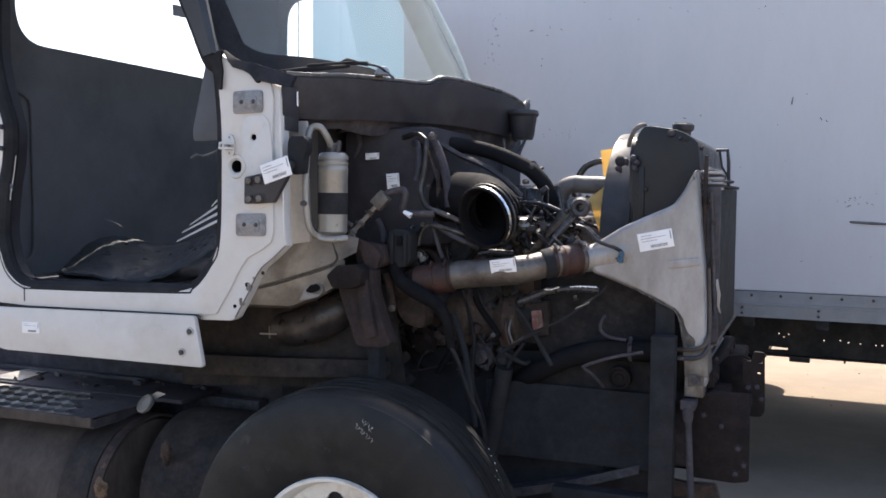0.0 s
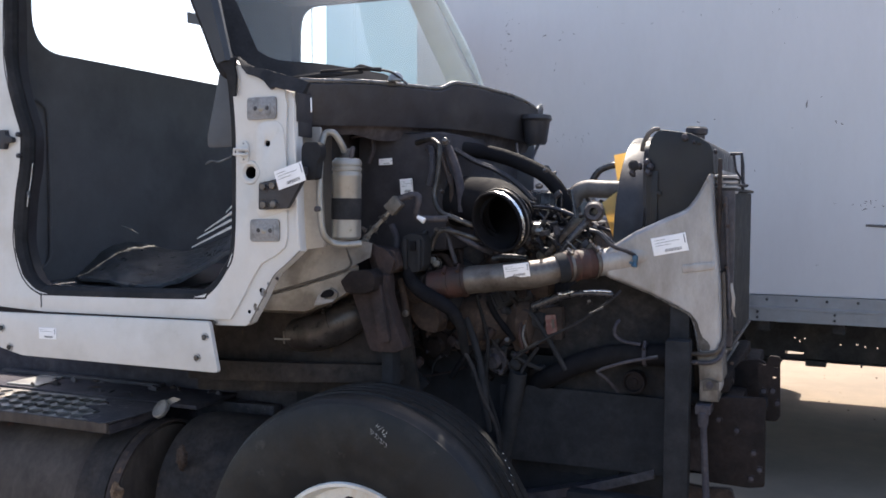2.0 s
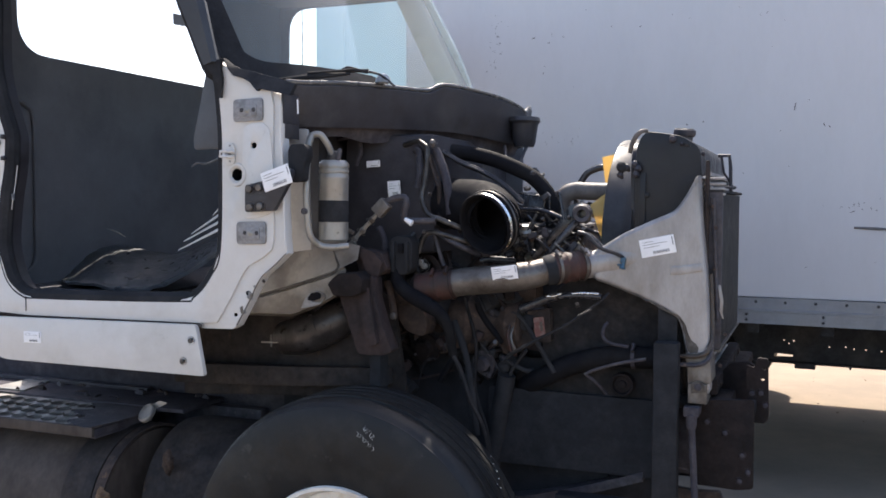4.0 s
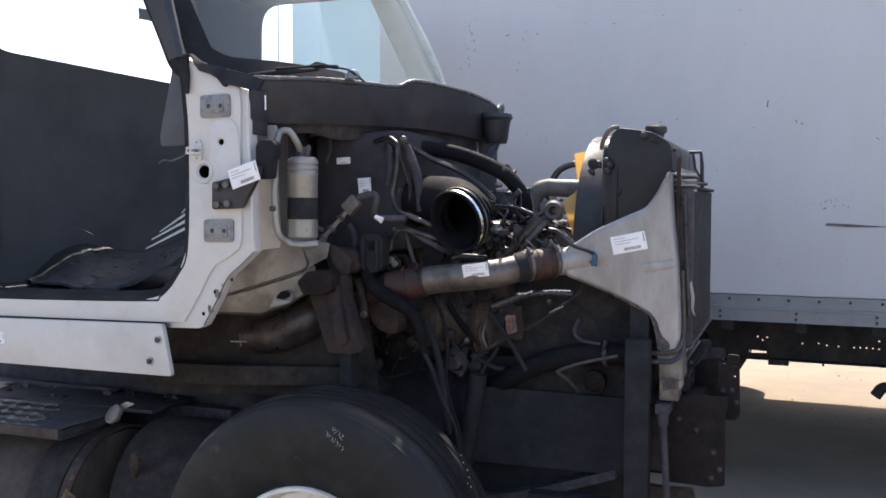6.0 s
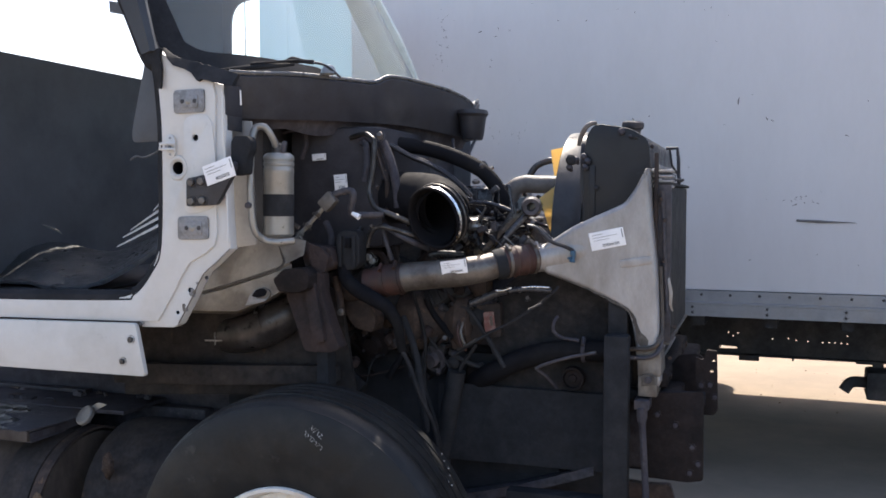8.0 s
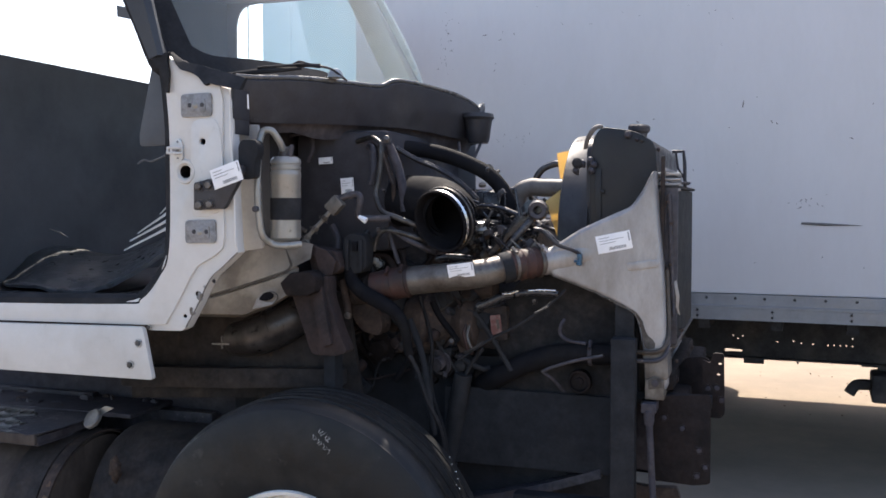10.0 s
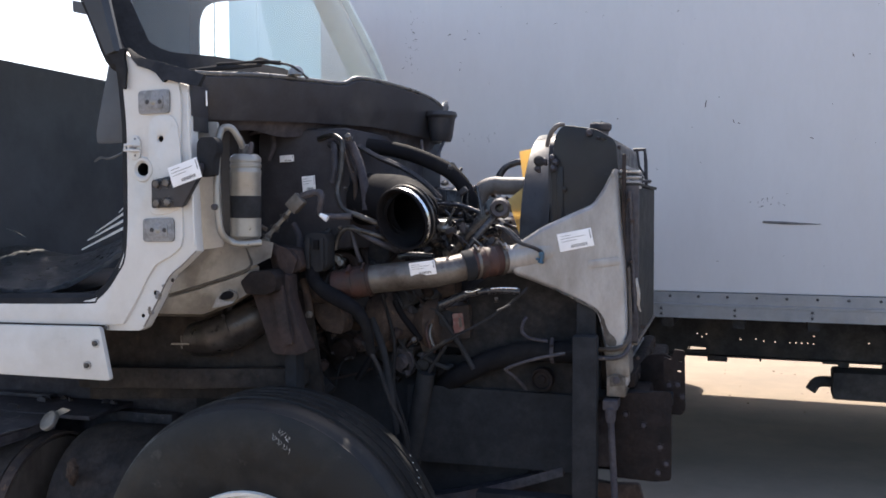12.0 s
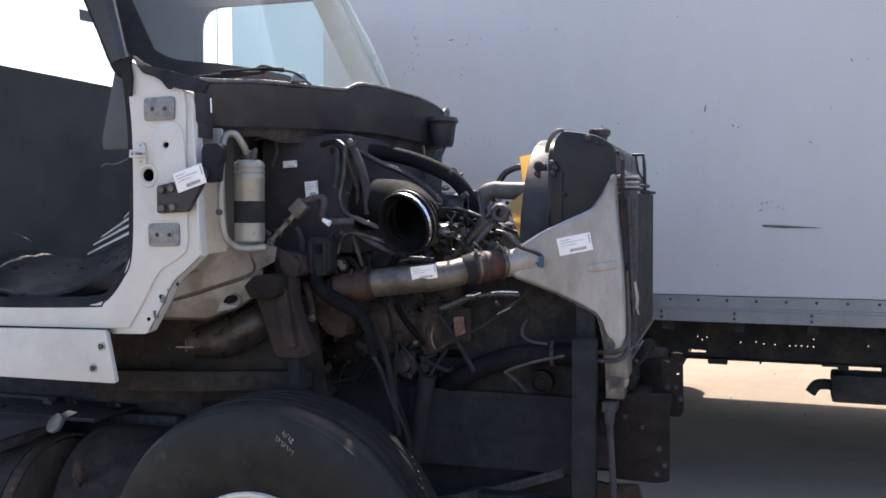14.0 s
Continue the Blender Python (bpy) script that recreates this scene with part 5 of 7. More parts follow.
    P("cross_tube", lathe([(0, 0.0), (0, 0.020), (0.25, 0.020), (0.25, 0)], (-0.165, 2.94, 0.957), (-1, 0, 0), 20), DULL_BLACK)
    tie = P("tie_rod", tube([(-0.34, 2.83, 0.917), (-0.325, 2.83, 0.647)], 0.010, 10, curve=False), SOOT)
    part("rod_head", lathe([(0, 0.013), (0.015, 0.016), (0.04, 0.016), (0.045, 0.01), (0.045, 0)], (-0.34, 2.83, 0.899), (0, 0, 1), 14), SOOT, tie)
    part("rod_bracket", box((-0.363, 2.82, 0.964), (-0.319, 2.9, 0.935), 0.004), SOOT, tie)
    P("tow_frame", box((-0.75, 2.8, 0.62), (-0.22, 2.86, 0.66), 0.006), DULL_BLACK)
    P("front_hook", plate(rounded([(-0.445, 0.671), (-0.357, 0.66), (-0.27, 0.665), (-0.252, 0.604), (-0.443, 0.569)], 0.01, 3), 3.0, 3.03, (), 0.004), RUST)


build_radiator()


# ---- air pipe from the turbo to the cooler
def build_air_pipe():
    pipe = P("charge_air_pipe", tube([(-1.116, 2.76, 1.307), (-1.054, 2.76, 1.318), (-0.961, 2.755, 1.329), (-0.868, 2.755, 1.34), (-0.81, 2.775, 1.351), (-0.772, 2.8, 1.363)], [0.044, 0.045, 0.044, 0.044, 0.042, 0.042], 28), ALU_PIPE, label="stained aluminium charge air pipe with rubber couplers")
    for k, (a, b, r) in enumerate((((-1.191, 2.76, 1.293), (-1.065, 2.76, 1.316), 0.049), ((-0.765, 2.805, 1.365), (-0.681, 2.88, 1.377), 0.047))):
        a, b = Vector(a), Vector(b)
        prof = [0, 0.06, 0.1, 0.3, 0.35, 0.4, 0.6, 0.65, 0.7, 0.9, 1.0]
        rad = [0.96, 1.0, 1.0, 1.0, 1.07, 1.0, 1.0, 1.07, 1.0, 1.0, 0.96] if k else [1, 1, 1, 1.0, 1.0, 1.0, 1.02, 1.02, 1.0, 1.0, 0.97]
        L = (b - a).length
        h = part("coupler", lathe([(p * L, r * q) for p, q in zip(prof, rad)], a, b - a, 30), RUST_HOSE, pipe, "faded red silicone coupler")
        for f in ((0.12, 0.9) if k else (0.5, 0.88)):
            part("clamp", clamp(a + (b - a) * f, b - a, r * 1.01, 0.010), RUST_HOSE if k == 0 else ALU_PIPE, h)
    part("black_sleeve", lathe([(0, 0.046), (0.03, 0.048), (0.035, 0.045)], (-0.787, 2.79, 1.358), Vector((-0.757, 2.81, 1.365)) - Vector((-0.787, 2.79, 1.358)), 28), DULL_BLACK, pipe)
    part("clamp", clamp((-0.673, 2.885, 1.377), Vector((-0.635, 2.9, 1.381)) - Vector((-0.673, 2.885, 1.377)), 0.0415, 0.018), ALU, pipe)
    part("thermal_end", tube([(-1.278, 2.8, 1.264), (-1.195, 2.77, 1.292)], [0.035, 0.047], 20, curve=False), RUST, pipe)
    label_at((-0.888, 2.709, 1.356), Vector((-0.845, 2.71, 1.365)) - Vector((-0.93, 2.71, 1.353)), (0, -0.12, 1), 0.082, 0.043, pipe)


build_air_pipe()


# ---- intake elbow with its open mouth
def build_intake():
    ax = Vector((0.33, 0.88, 0.28)).normalized()
    c = Vector((-0.957, 2.72, 1.503))
    el = P("intake_duct", lathe([(0.03, 0.084), (0.004, 0.087), (-0.004, 0.091), (-0.006, 0.096), (-0.001, 0.0985), (0.004, 0.095), (0.022, 0.095), (0.03, 0.099), (0.042, 0.099), (0.05, 0.093), (0.058, 0.078)], c, ax, 56), BORE_BLACK, label="black rubber intake duct with an open mouth")
    part("duct_bore", tube([c + ax * 0.004, c + ax * 0.05, c + ax * 0.09 + Vector((-0.03, 0, 0.006)), c + ax * 0.13 + Vector((-0.11, 0.02, 0.02)), c + ax * 0.15 + Vector((-0.22, 0.055, 0.02))], [0.0848, 0.078, 0.072, 0.072, 0.072], 40, caps=False), BORE_BLACK, el)
    part("clamp", lathe([(0.005, 0.0935), (0.005, 0.0970), (0.014, 0.0980), (0.014, 0.0945)], c, ax, 56, closed=True), CHROME, el, "bright steel band clamp")
    part("clamp", lathe([(0.044, 0.0985), (0.044, 0.1005), (0.049, 0.0985), (0.049, 0.093)], c, ax, 56, closed=True), GLOSS_BLACK, el)
    part("clamp", lathe([(0.028, 0.0955), (0.028, 0.1005), (0.033, 0.1015), (0.033, 0.0975)], c, ax, 56, closed=True), STEEL_PIPE, el)
    part("duct_end", lathe([(0, 0.0), (0, 0.086)], c + ax * 0.15 + Vector((-0.225, 0.057, 0.02)), (-1, 0.2, 0), 24), BORE_BLACK, el)
    part("elbow", tube([c + ax * 0.054, c + ax * 0.09 + Vector((-0.03, 0, 0.006)), c + ax * 0.13 + Vector((-0.11, 0.02, 0.02)), c + ax * 0.15 + Vector((-0.25, 0.06, 0.02))], [0.080, 0.082, 0.084, 0.084], 24, caps=False), DULL_RUBBER, el)


build_intake()


# ---- receiver drier with its pipe
def build_drier():
    x, z0, z1 = -1.398, 1.448, 1.700
    base = (x, 2.56, z0)
    h = z1 - z0
    dr = P("receiver_drier", lathe([(0, 0), (0, 0.040), (0.008, 0.046), (0.06, 0.0455), (0.19, 0.0455), (0.195, 0.047), (0.203, 0.047), (0.207, 0.0445), (0.212, 0.0445), (0.215, 0.047), (0.222, 0.047), (0.224, 0.0445), (0.229, 0.0445), (0.231, 0.047), (0.236, 0.047), (h - 0.008, 0.045), (h, 0.036), (h, 0)], base, (0.01, 0, 1), 40), ALU_CLEAN, label="silver receiver drier bottle with a black band")
    part("band", lathe([(0.062, 0.0457), (0.062, 0.0468), (0.128, 0.0468), (0.128, 0.0457)], base, (0.01, 0, 1), 40, closed=True), DULL_BLACK, dr, "black band")
    part("head_fitting", lathe([(0, 0.02), (0.025, 0.018), (0.03, 0.012), (0.03, 0)], (x, 2.56, z1), (0, 0, 1), 14), ALU_PIPE, dr)
    part("switch", lathe([(0, 0.008), (0.03, 0.008), (0.035, 0.005), (0.035, 0)], (x + 0.028, 2.54, z1), (0.2, 0, 1), 10), GREASE, dr)
    part("suction_pipe", tube([(x, 2.55, z1 + 0.02), (-1.40, 2.53, 1.745), (-1.414, 2.51, 1.775), (-1.436, 2.50, 1.774), (-1.441, 2.49, 1.755), (-1.442, 2.48, 1.72), (-1.436, 2.46, 1.61), (-1.433, 2.46, 1.53), (-1.428, 2.47, 1.468), (-1.415, 2.50, 1.441), (-1.38, 2.51, 1.433), (-1.335, 2.54, 1.437)], 0.0105, 12), ALU_CLEAN, dr, "bent aluminium pipe")
    part("pipe_knob", lathe([(0, 0.009), (0.012, 0.009), (0.014, 0)], (-1.434, 2.451, 1.543), (0, -1, 0), 10), GREASE, dr)
    part("cable_tie", tube([(-1.431, 2.404, 1.872), (-1.43, 2.404, 1.83)], 0.0022, 6, curve=False), LABEL, dr)


build_drier()


# ---- dirty wheel arch part of the cab floor
def build_arch():
    rows = [[(-1.731, 2.64, 1.441), (-1.527, 2.64, 1.446), (-1.399, 2.64, 1.443), (-1.347, 2.64, 1.433)], [(-1.744, 2.61, 1.355), (-1.591, 2.61, 1.372), (-1.481, 2.61, 1.384), (-1.34, 2.61, 1.39)], [(-1.774, 2.59, 1.248), (-1.59, 2.59, 1.299), (-1.48, 2.59, 1.333), (-1.379, 2.59, 1.368)], [(-1.776, 2.597, 1.242), (-1.589, 2.597, 1.293), (-1.479, 2.597, 1.327), (-1.374, 2.597, 1.362)], [(-1.775, 2.582, 1.232), (-1.585, 2.582, 1.284), (-1.476, 2.582, 1.318), (-1.367, 2.582, 1.353)], [(-1.79, 2.572, 1.21), (-1.554, 2.572, 1.213), (-1.452, 2.572, 1.251), (-1.359, 2.572, 1.305)], [(-1.809, 2.6, 1.197), (-1.572, 2.6, 1.201), (-1.468, 2.6, 1.239), (-1.374, 2.6, 1.294)], [(-1.935, 2.78, 1.182), (-1.68, 2.78, 1.186), (-1.57, 2.78, 1.227), (-1.469, 2.78, 1.285)]]
    fine = []
    for r in rows:
        P4 = [Vector(p) for p in r]
        fine.append([P4[k].lerp(P4[k + 1], q / 6) for k in range(3) for q in range(6)] + [P4[3]])
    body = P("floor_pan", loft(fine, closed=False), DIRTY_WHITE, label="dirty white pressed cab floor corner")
    part("pan_flange", plate(rounded([(-1.45, 1.422), (-1.365, 1.424), (-1.337, 1.38), (-1.321, 1.338), (-1.284, 1.337), (-1.27, 1.382), (-1.298, 1.413), (-1.365, 1.436)], 0.008, 3), 2.64, 2.655, (), 0.002), MOUNT_BROWN, body)
    # thin dark line following the crease
    part("crease_line", tube([(-1.684, 2.588, 1.263), (-1.562, 2.588, 1.302), (-1.438, 2.588, 1.339), (-1.40, 2.592, 1.365), (-1.415, 2.606, 1.396), (-1.432, 2.62, 1.42)], [0.003, 0.005, 0.004, 0.004, 0.003, 0.001], 6), GRIME, body)
    part("torn_lip", plate([(-1.512, 1.235), (-1.497, 1.266), (-1.477, 1.285), (-1.481, 1.268), (-1.469, 1.258), (-1.442, 1.258), (-1.428, 1.27), (-1.442, 1.251), (-1.473, 1.242)], 2.552, 2.556, (), 0.001), PLATE_GREY, body, "bent bare edge of the slot")
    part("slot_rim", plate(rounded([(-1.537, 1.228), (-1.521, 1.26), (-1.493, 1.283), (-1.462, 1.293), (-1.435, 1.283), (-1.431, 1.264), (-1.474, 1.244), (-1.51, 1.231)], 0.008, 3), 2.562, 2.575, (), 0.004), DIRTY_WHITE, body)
    # flat black plate standing in for the shade inside the slot
    part("slot_shade", plate(rounded([(-1.488, 1.265), (-1.472, 1.285), (-1.448, 1.291), (-1.435, 1.281), (-1.441, 1.268), (-1.468, 1.261)], 0.006, 3), 2.548, 2.5515), BORE_BLACK, body)


build_arch()


# ---- exhaust, brackets, hoses on the engine side
def hose(name, pts, r, material, label="", sides=12):
    return P(name, tube(pts, r, sides), material, label=label)


def build_engine_bay():
    ex = hose("exhaust_pipe", [(-1.712, 2.79, 1.100), (-1.66, 2.77, 1.108), (-1.60, 2.75, 1.124), (-1.53, 2.74, 1.152), (-1.47, 2.76, 1.19), (-1.445, 2.82, 1.225)], [0.058, 0.062, 0.065, 0.064, 0.060, 0.057], EXHAUST, "sooty steel exhaust pipe", 24)
    part("clamp", clamp((-1.535, 2.741, 1.155), Vector((-1.47, 2.745, 1.175)) - Vector((-1.56, 2.745, 1.135)), 0.0645, 0.01), EXHAUST, ex)
    part("fitting", tube([(-1.74, 2.68, 1.098), (-1.676, 2.68, 1.1)], 0.003, 6, curve=False), ALU_CLEAN, ex)
    part("fitting", tube([(-1.704, 2.68, 1.125), (-1.702, 2.68, 1.084)], 0.0028, 6, curve=False), ALU_PIPE, ex)
    # dark panel added in place of the shaded space behind the exhaust
    P("undertray", plate([(-2.131, 1.224), (-1.795, 1.268), (-1.507, 1.327), (-1.298, 1.261), (-1.248, 0.931), (-2.135, 0.874)], 2.78, 2.80), TANK_DARK)
    P("cab_rail", plate(rounded([(-2.118, 1.000), (-1.671, 1.016), (-1.28, 1.036), (-1.275, 0.98), (-1.671, 0.950), (-2.118, 0.930)], 0.012, 3), 2.70, 2.74, (), 0.012), TANK_DARK)
    br = P("cab_mount_bracket", plate(rounded([(-1.428, 1.323), (-1.289, 1.339), (-1.285, 1.267), (-1.257, 1.178), (-1.225, 1.104), (-1.259, 1.091), (-1.345, 1.092), (-1.38, 1.189)], 0.012, 3), 2.62, 2.68, (), 0.008), MOUNT_BROWN, label="rusty cast cab mount bracket")
    part("web", plate(rounded([(-1.339, 1.322), (-1.305, 1.323), (-1.269, 1.128), (-1.305, 1.117)], 0.008, 3), 2.60, 2.619, (), 0.004), MOUNT_BROWN, br)
    part("rubber_mount", plate(rounded([(-1.424, 1.316), (-1.39, 1.348), (-1.323, 1.355), (-1.299, 1.333), (-1.303, 1.291), (-1.336, 1.277), (-1.404, 1.278)], 0.008, 3), 2.562, 2.64, (), 0.010), BRACKET_GRIME, br, "oily rubber cab mount")
    part("mount_leg", box((-1.315, 2.64, 1.101), (-1.275, 2.7, 0.951), 0.006), DULL_BLACK, br)
    P("mount_block", plate(rounded([(-1.38, 1.424), (-1.28, 1.412), (-1.26, 1.359), (-1.291, 1.337), (-1.35, 1.331), (-1.364, 1.356)], 0.012, 3), 2.66, 2.74, (), 0.008), MOUNT_BROWN)
    jb = P("junction_bracket", plate(rounded([(-1.273, 1.45), (-1.249, 1.465), (-1.205, 1.462), (-1.193, 1.44), (-1.195, 1.361), (-1.213, 1.342), (-1.26, 1.337), (-1.276, 1.362)], 0.008, 3), 2.70, 2.76, (), 0.006), DULL_BLACK, label="black plastic junction bracket")
    part("rib", box((-1.262, 2.688, 1.446), (-1.25, 2.7, 1.35), 0.002), DULL_BLACK, jb)
    part("rib", box((-1.215, 2.688, 1.446), (-1.204, 2.7, 1.35), 0.002), DULL_BLACK, jb)
    # black block in place of a shaded square hole
    part("socket", box((-1.24, 2.692, 1.44), (-1.222, 2.7, 1.41), 0.002), BORE_BLACK, jb)
    hose("drain_hose", [(-1.254, 2.72, 1.354), (-1.245, 2.71, 1.315), (-1.204, 2.7, 1.281), (-1.145, 2.7, 1.251), (-1.095, 2.7, 1.221), (-1.072, 2.71, 1.173), (-1.068, 2.74, 1.088)], [0.022, 0.022, 0.024, 0.024, 0.02, 0.016, 0.014], BORE_BLACK, "thick black rubber hose", 16)
    hose("wrapped_cable", [(-1.088, 2.8, 1.189), (-1.056, 2.79, 1.118), (-1.032, 2.78, 1.048), (-1.02, 2.78, 0.957), (-1.007, 2.8, 0.825)], [0.010, 0.012, 0.010, 0.014, 0.010], DULL_BLACK, "", 12)
    hose("heater_hose", [(-1.302, 2.75, 1.314), (-1.287, 2.75, 1.258), (-1.274, 2.74, 1.201)], 0.012, RUST)
    P("stud", lathe([(0, 0.011), (0.01, 0.011), (0.012, 0.006), (0.012, 0)], (-1.265, 2.72, 1.205), (0, -1, 0), 12), ALU_PIPE)
    for c in [(-1.192, 2.78, 1.376), (-1.18, 2.78, 1.364)]:
        P("bolt", bolt(c, (-0.2, -1, 0.1), 0.011, 0.014), ALU_CLEAN)
    P("casting", plate(rounded([(-1.301, 1.248), (-1.217, 1.232), (-1.18, 1.177), (-1.192, 1.129), (-1.258, 1.144), (-1.29, 1.19)], 0.02, 4), 2.80, 2.88, (), 0.012), RUST)
    # air box side with labels
    ab = P("air_box", box((-1.52, 2.86, 1.40), (-1.18, 3.35, 1.80), 0.03), AIRBOX, label="black plastic air box behind the pipes")
    label_at((-1.323, 2.845, 1.617), (1, 0, 0.08), (0, 0, 1), 0.046, 0.052, ab)
    label_at((-1.401, 2.845, 1.701), (1, 0, 0.05), (0, 0, 1), 0.05, 0.022, ab, 1)
    # refrigerant fitting and pipes
    rf = P("refrigerant_fitting", tube([(-1.42, 2.7, 1.424), (-1.391, 2.7, 1.458), (-1.346, 2.7, 1.503), (-1.317, 2.7, 1.533)], 0.007, 10, curve=False), ALU_CLEAN, label="aluminium refrigerant valve fitting")
    part("block", box((-0.022, -0.016, -0.026), (0.022, 0.016, 0.026), 0.006, m=Matrix.Translation((-1.294, 2.69, 1.553)) @ Matrix.Rotation(radians(45), 4, "Y")), DIRTY_ALU, rf)
    part("eye", lathe([(-0.006, 0.006), (-0.006, 0.013), (0.006, 0.013), (0.006, 0.006)], (-1.4, 2.69, 1.433), (0, -1, 0), 16, closed=True), ALU_CLEAN, rf)
    part("stub", tube([(-1.415, 2.68, 1.484), (-1.391, 2.68, 1.472)], 0.007, 8, curve=False), ALU_PIPE, rf)
    hose("refrigerant_hose", [(-1.289, 2.7, 1.569), (-1.259, 2.7, 1.582), (-1.225, 2.7, 1.587), (-1.213, 2.7, 1.573), (-1.226, 2.71, 1.528), (-1.214, 2.72, 1.512), (-1.129, 2.74, 1.512)], 0.011, GREASE)
    P("fitting_cap", tube([(-1.213, 2.69, 1.518), (-1.189, 2.69, 1.505)], [0.006, 0.010], 10, curve=False), LABEL)
    st = hose("steel_pipe", [(-1.292, 2.86, 1.763), (-1.229, 2.82, 1.771), (-1.195, 2.8, 1.758), (-1.18, 2.79, 1.735), (-1.183, 2.78, 1.647), (-1.189, 2.77, 1.583), (-1.164, 2.76, 1.534), (-1.113, 2.75, 1.516), (-1.063, 2.76, 1.495), (-1.031, 2.82, 1.476)], 0.0085, STEEL_PIPE, "dark steel pipe with a bright bend")
    hose("steel_pipe", [(-1.266, 2.88, 1.741), (-1.232, 2.84, 1.738), (-1.219, 2.82, 1.666), (-1.229, 2.82, 1.62)], 0.011, GREASE)
    hose("steel_pipe", [(-1.191, 2.84, 1.726), (-1.166, 2.83, 1.666), (-1.15, 2.82, 1.629), (-1.154, 2.84, 1.518)], 0.008, RUST)
    hose("steel_pipe", [(-1.204, 2.78, 1.408), (-1.184, 2.77, 1.454), (-1.152, 2.76, 1.475), (-1.093, 2.75, 1.466), (-1.043, 2.77, 1.448), (-1.015, 2.83, 1.428)], 0.008, STEEL_PIPE)
    hose("steel_pipe", [(-1.145, 2.78, 1.479), (-1.088, 2.76, 1.451), (-1.043, 2.77, 1.427), (-1.015, 2.83, 1.403)], 0.009, GREASE)
    hose("steel_pipe", [(-1.149, 2.78, 1.473), (-1.131, 2.78, 1.409), (-1.121, 2.79, 1.369)], 0.007, GREASE)
    # engine body
    en = P("engine", box((-1.45, 3.12, 0.80), (-0.80, 3.85, 1.50), 0.04), GREASE, label="oily black diesel engine")
    part("valve_cover", box((-1.42, 3.2, 1.50), (-0.88, 3.78, 1.61), 0.05), GLOSS_BLACK, en)
    part("oil_pan", box((-1.4, 3.2, 0.55), (-0.95, 3.8, 0.80), 0.05), GREASE, en)
    for k in range(4):
        part("manifold_runner", tube([(-1.38 + 0.15 * k, 3.14, 1.40), (-1.38 + 0.15 * k, 3.04, 1.38), (-1.34 + 0.15 * k, 3.0, 1.30)], 0.035, 12), RUST, en)
    part("manifold", tube([(-1.42, 3.0, 1.28), (-0.86, 3.0, 1.28)], 0.045, 14, curve=False), RUST, en)
    for k in range(7):
        part("cover_rib", box((-1.40 + 0.085 * k, 3.19, 1.52), (-1.385 + 0.085 * k, 3.2, 1.595), 0.002), GLOSS_BLACK, en)
    P("turbocharger", lathe([(0, 0.04), (0.0, 0.09), (0.03, 0.105), (0.07, 0.105), (0.10, 0.08), (0.16, 0.06), (0.2, 0.09), (0.24, 0.09), (0.26, 0.05)], (-1.15, 2.98, 1.16), (1, 0, 0), 32), RUST, label="rusty turbocharger housing")
    # long coolant hose over the engine
    hose("coolant_hose", [(-1.258, 2.98, 1.755), (-1.135, 3.04, 1.742), (-1.051, 3.05, 1.723), (-0.97, 3.05, 1.693), (-0.902, 3.05, 1.658), (-0.855, 3.05, 1.61), (-0.832, 3.05, 1.563), (-0.826, 3.05, 1.487)], 0.026, DULL_RUBBER, "black coolant hose over the engine", 14)
    hose("coolant_hose", [(-1.17, 3.1, 1.751), (-1.071, 3.12, 1.718), (-0.955, 3.15, 1.675), (-0.903, 3.15, 1.651)], 0.010, RUBBER)
    hose("coolant_elbow", [(-0.826, 3.14, 1.47), (-0.826, 3.14, 1.53), (-0.824, 3.14, 1.572), (-0.807, 3.14, 1.601), (-0.775, 3.15, 1.613), (-0.737, 3.15, 1.611), (-0.66, 3.15, 1.609)], 0.030, ELBOW_GREY, "stained metal coolant elbow", 22)
    for pts, r in (([(-0.96, 2.98, 1.542), (-0.946, 2.98, 1.545), (-0.897, 2.98, 1.551), (-0.839, 2.98, 1.546), (-0.781, 2.98, 1.524)], 0.0055), ([(-0.797, 3.3, 1.642), (-0.772, 3.3, 1.678), (-0.732, 3.3, 1.696), (-0.708, 3.3, 1.698)], 0.012), ([(-0.989, 3.3, 1.68), (-0.968, 3.3, 1.696), (-0.953, 3.3, 1.675), (-0.961, 3.3, 1.646)], 0.006), ([(-0.73, 2.95, 1.481), (-0.672, 2.9, 1.473), (-0.623, 2.88, 1.435), (-0.585, 2.87, 1.419)], 0.005), ([(-0.81, 2.9, 1.39), (-0.782, 2.9, 1.431), (-0.732, 2.92, 1.495), (-0.712, 2.95, 1.522)], 0.012), ([(-0.882, 2.98, 1.497), (-0.901, 2.98, 1.462), (-0.887, 2.97, 1.407)], 0.006), ([(-0.956, 3, 1.442), (-0.917, 3, 1.481), (-0.839, 3, 1.497)], 0.007)):
        hose("hose", pts, r, GLOSS_BLACK)
    arm = P("tensioner_arm", plate(rounded([(-0.872, 1.389), (-0.843, 1.394), (-0.777, 1.469), (-0.729, 1.499), (-0.685, 1.513), (-0.674, 1.544), (-0.7, 1.573), (-0.741, 1.565), (-0.763, 1.536), (-0.796, 1.484)], 0.012, 3), 2.93, 2.98, (), 0.01), GLOSS_BLACK, label="black cast tensioner arm")
    part("boss", lathe([(-0.01, 0.012), (-0.035, 0.014), (-0.037, 0.026), (-0.02, 0.031), (0.02, 0.031)], (-0.702, 2.93, 1.538), (-0.2, 1, 0.05), 20), GREASE, arm)
    cl = P("wiring_block", box((-0.98, 3.02, 1.36), (-0.82, 3.2, 1.46), 0.02), GLOSS_BLACK)
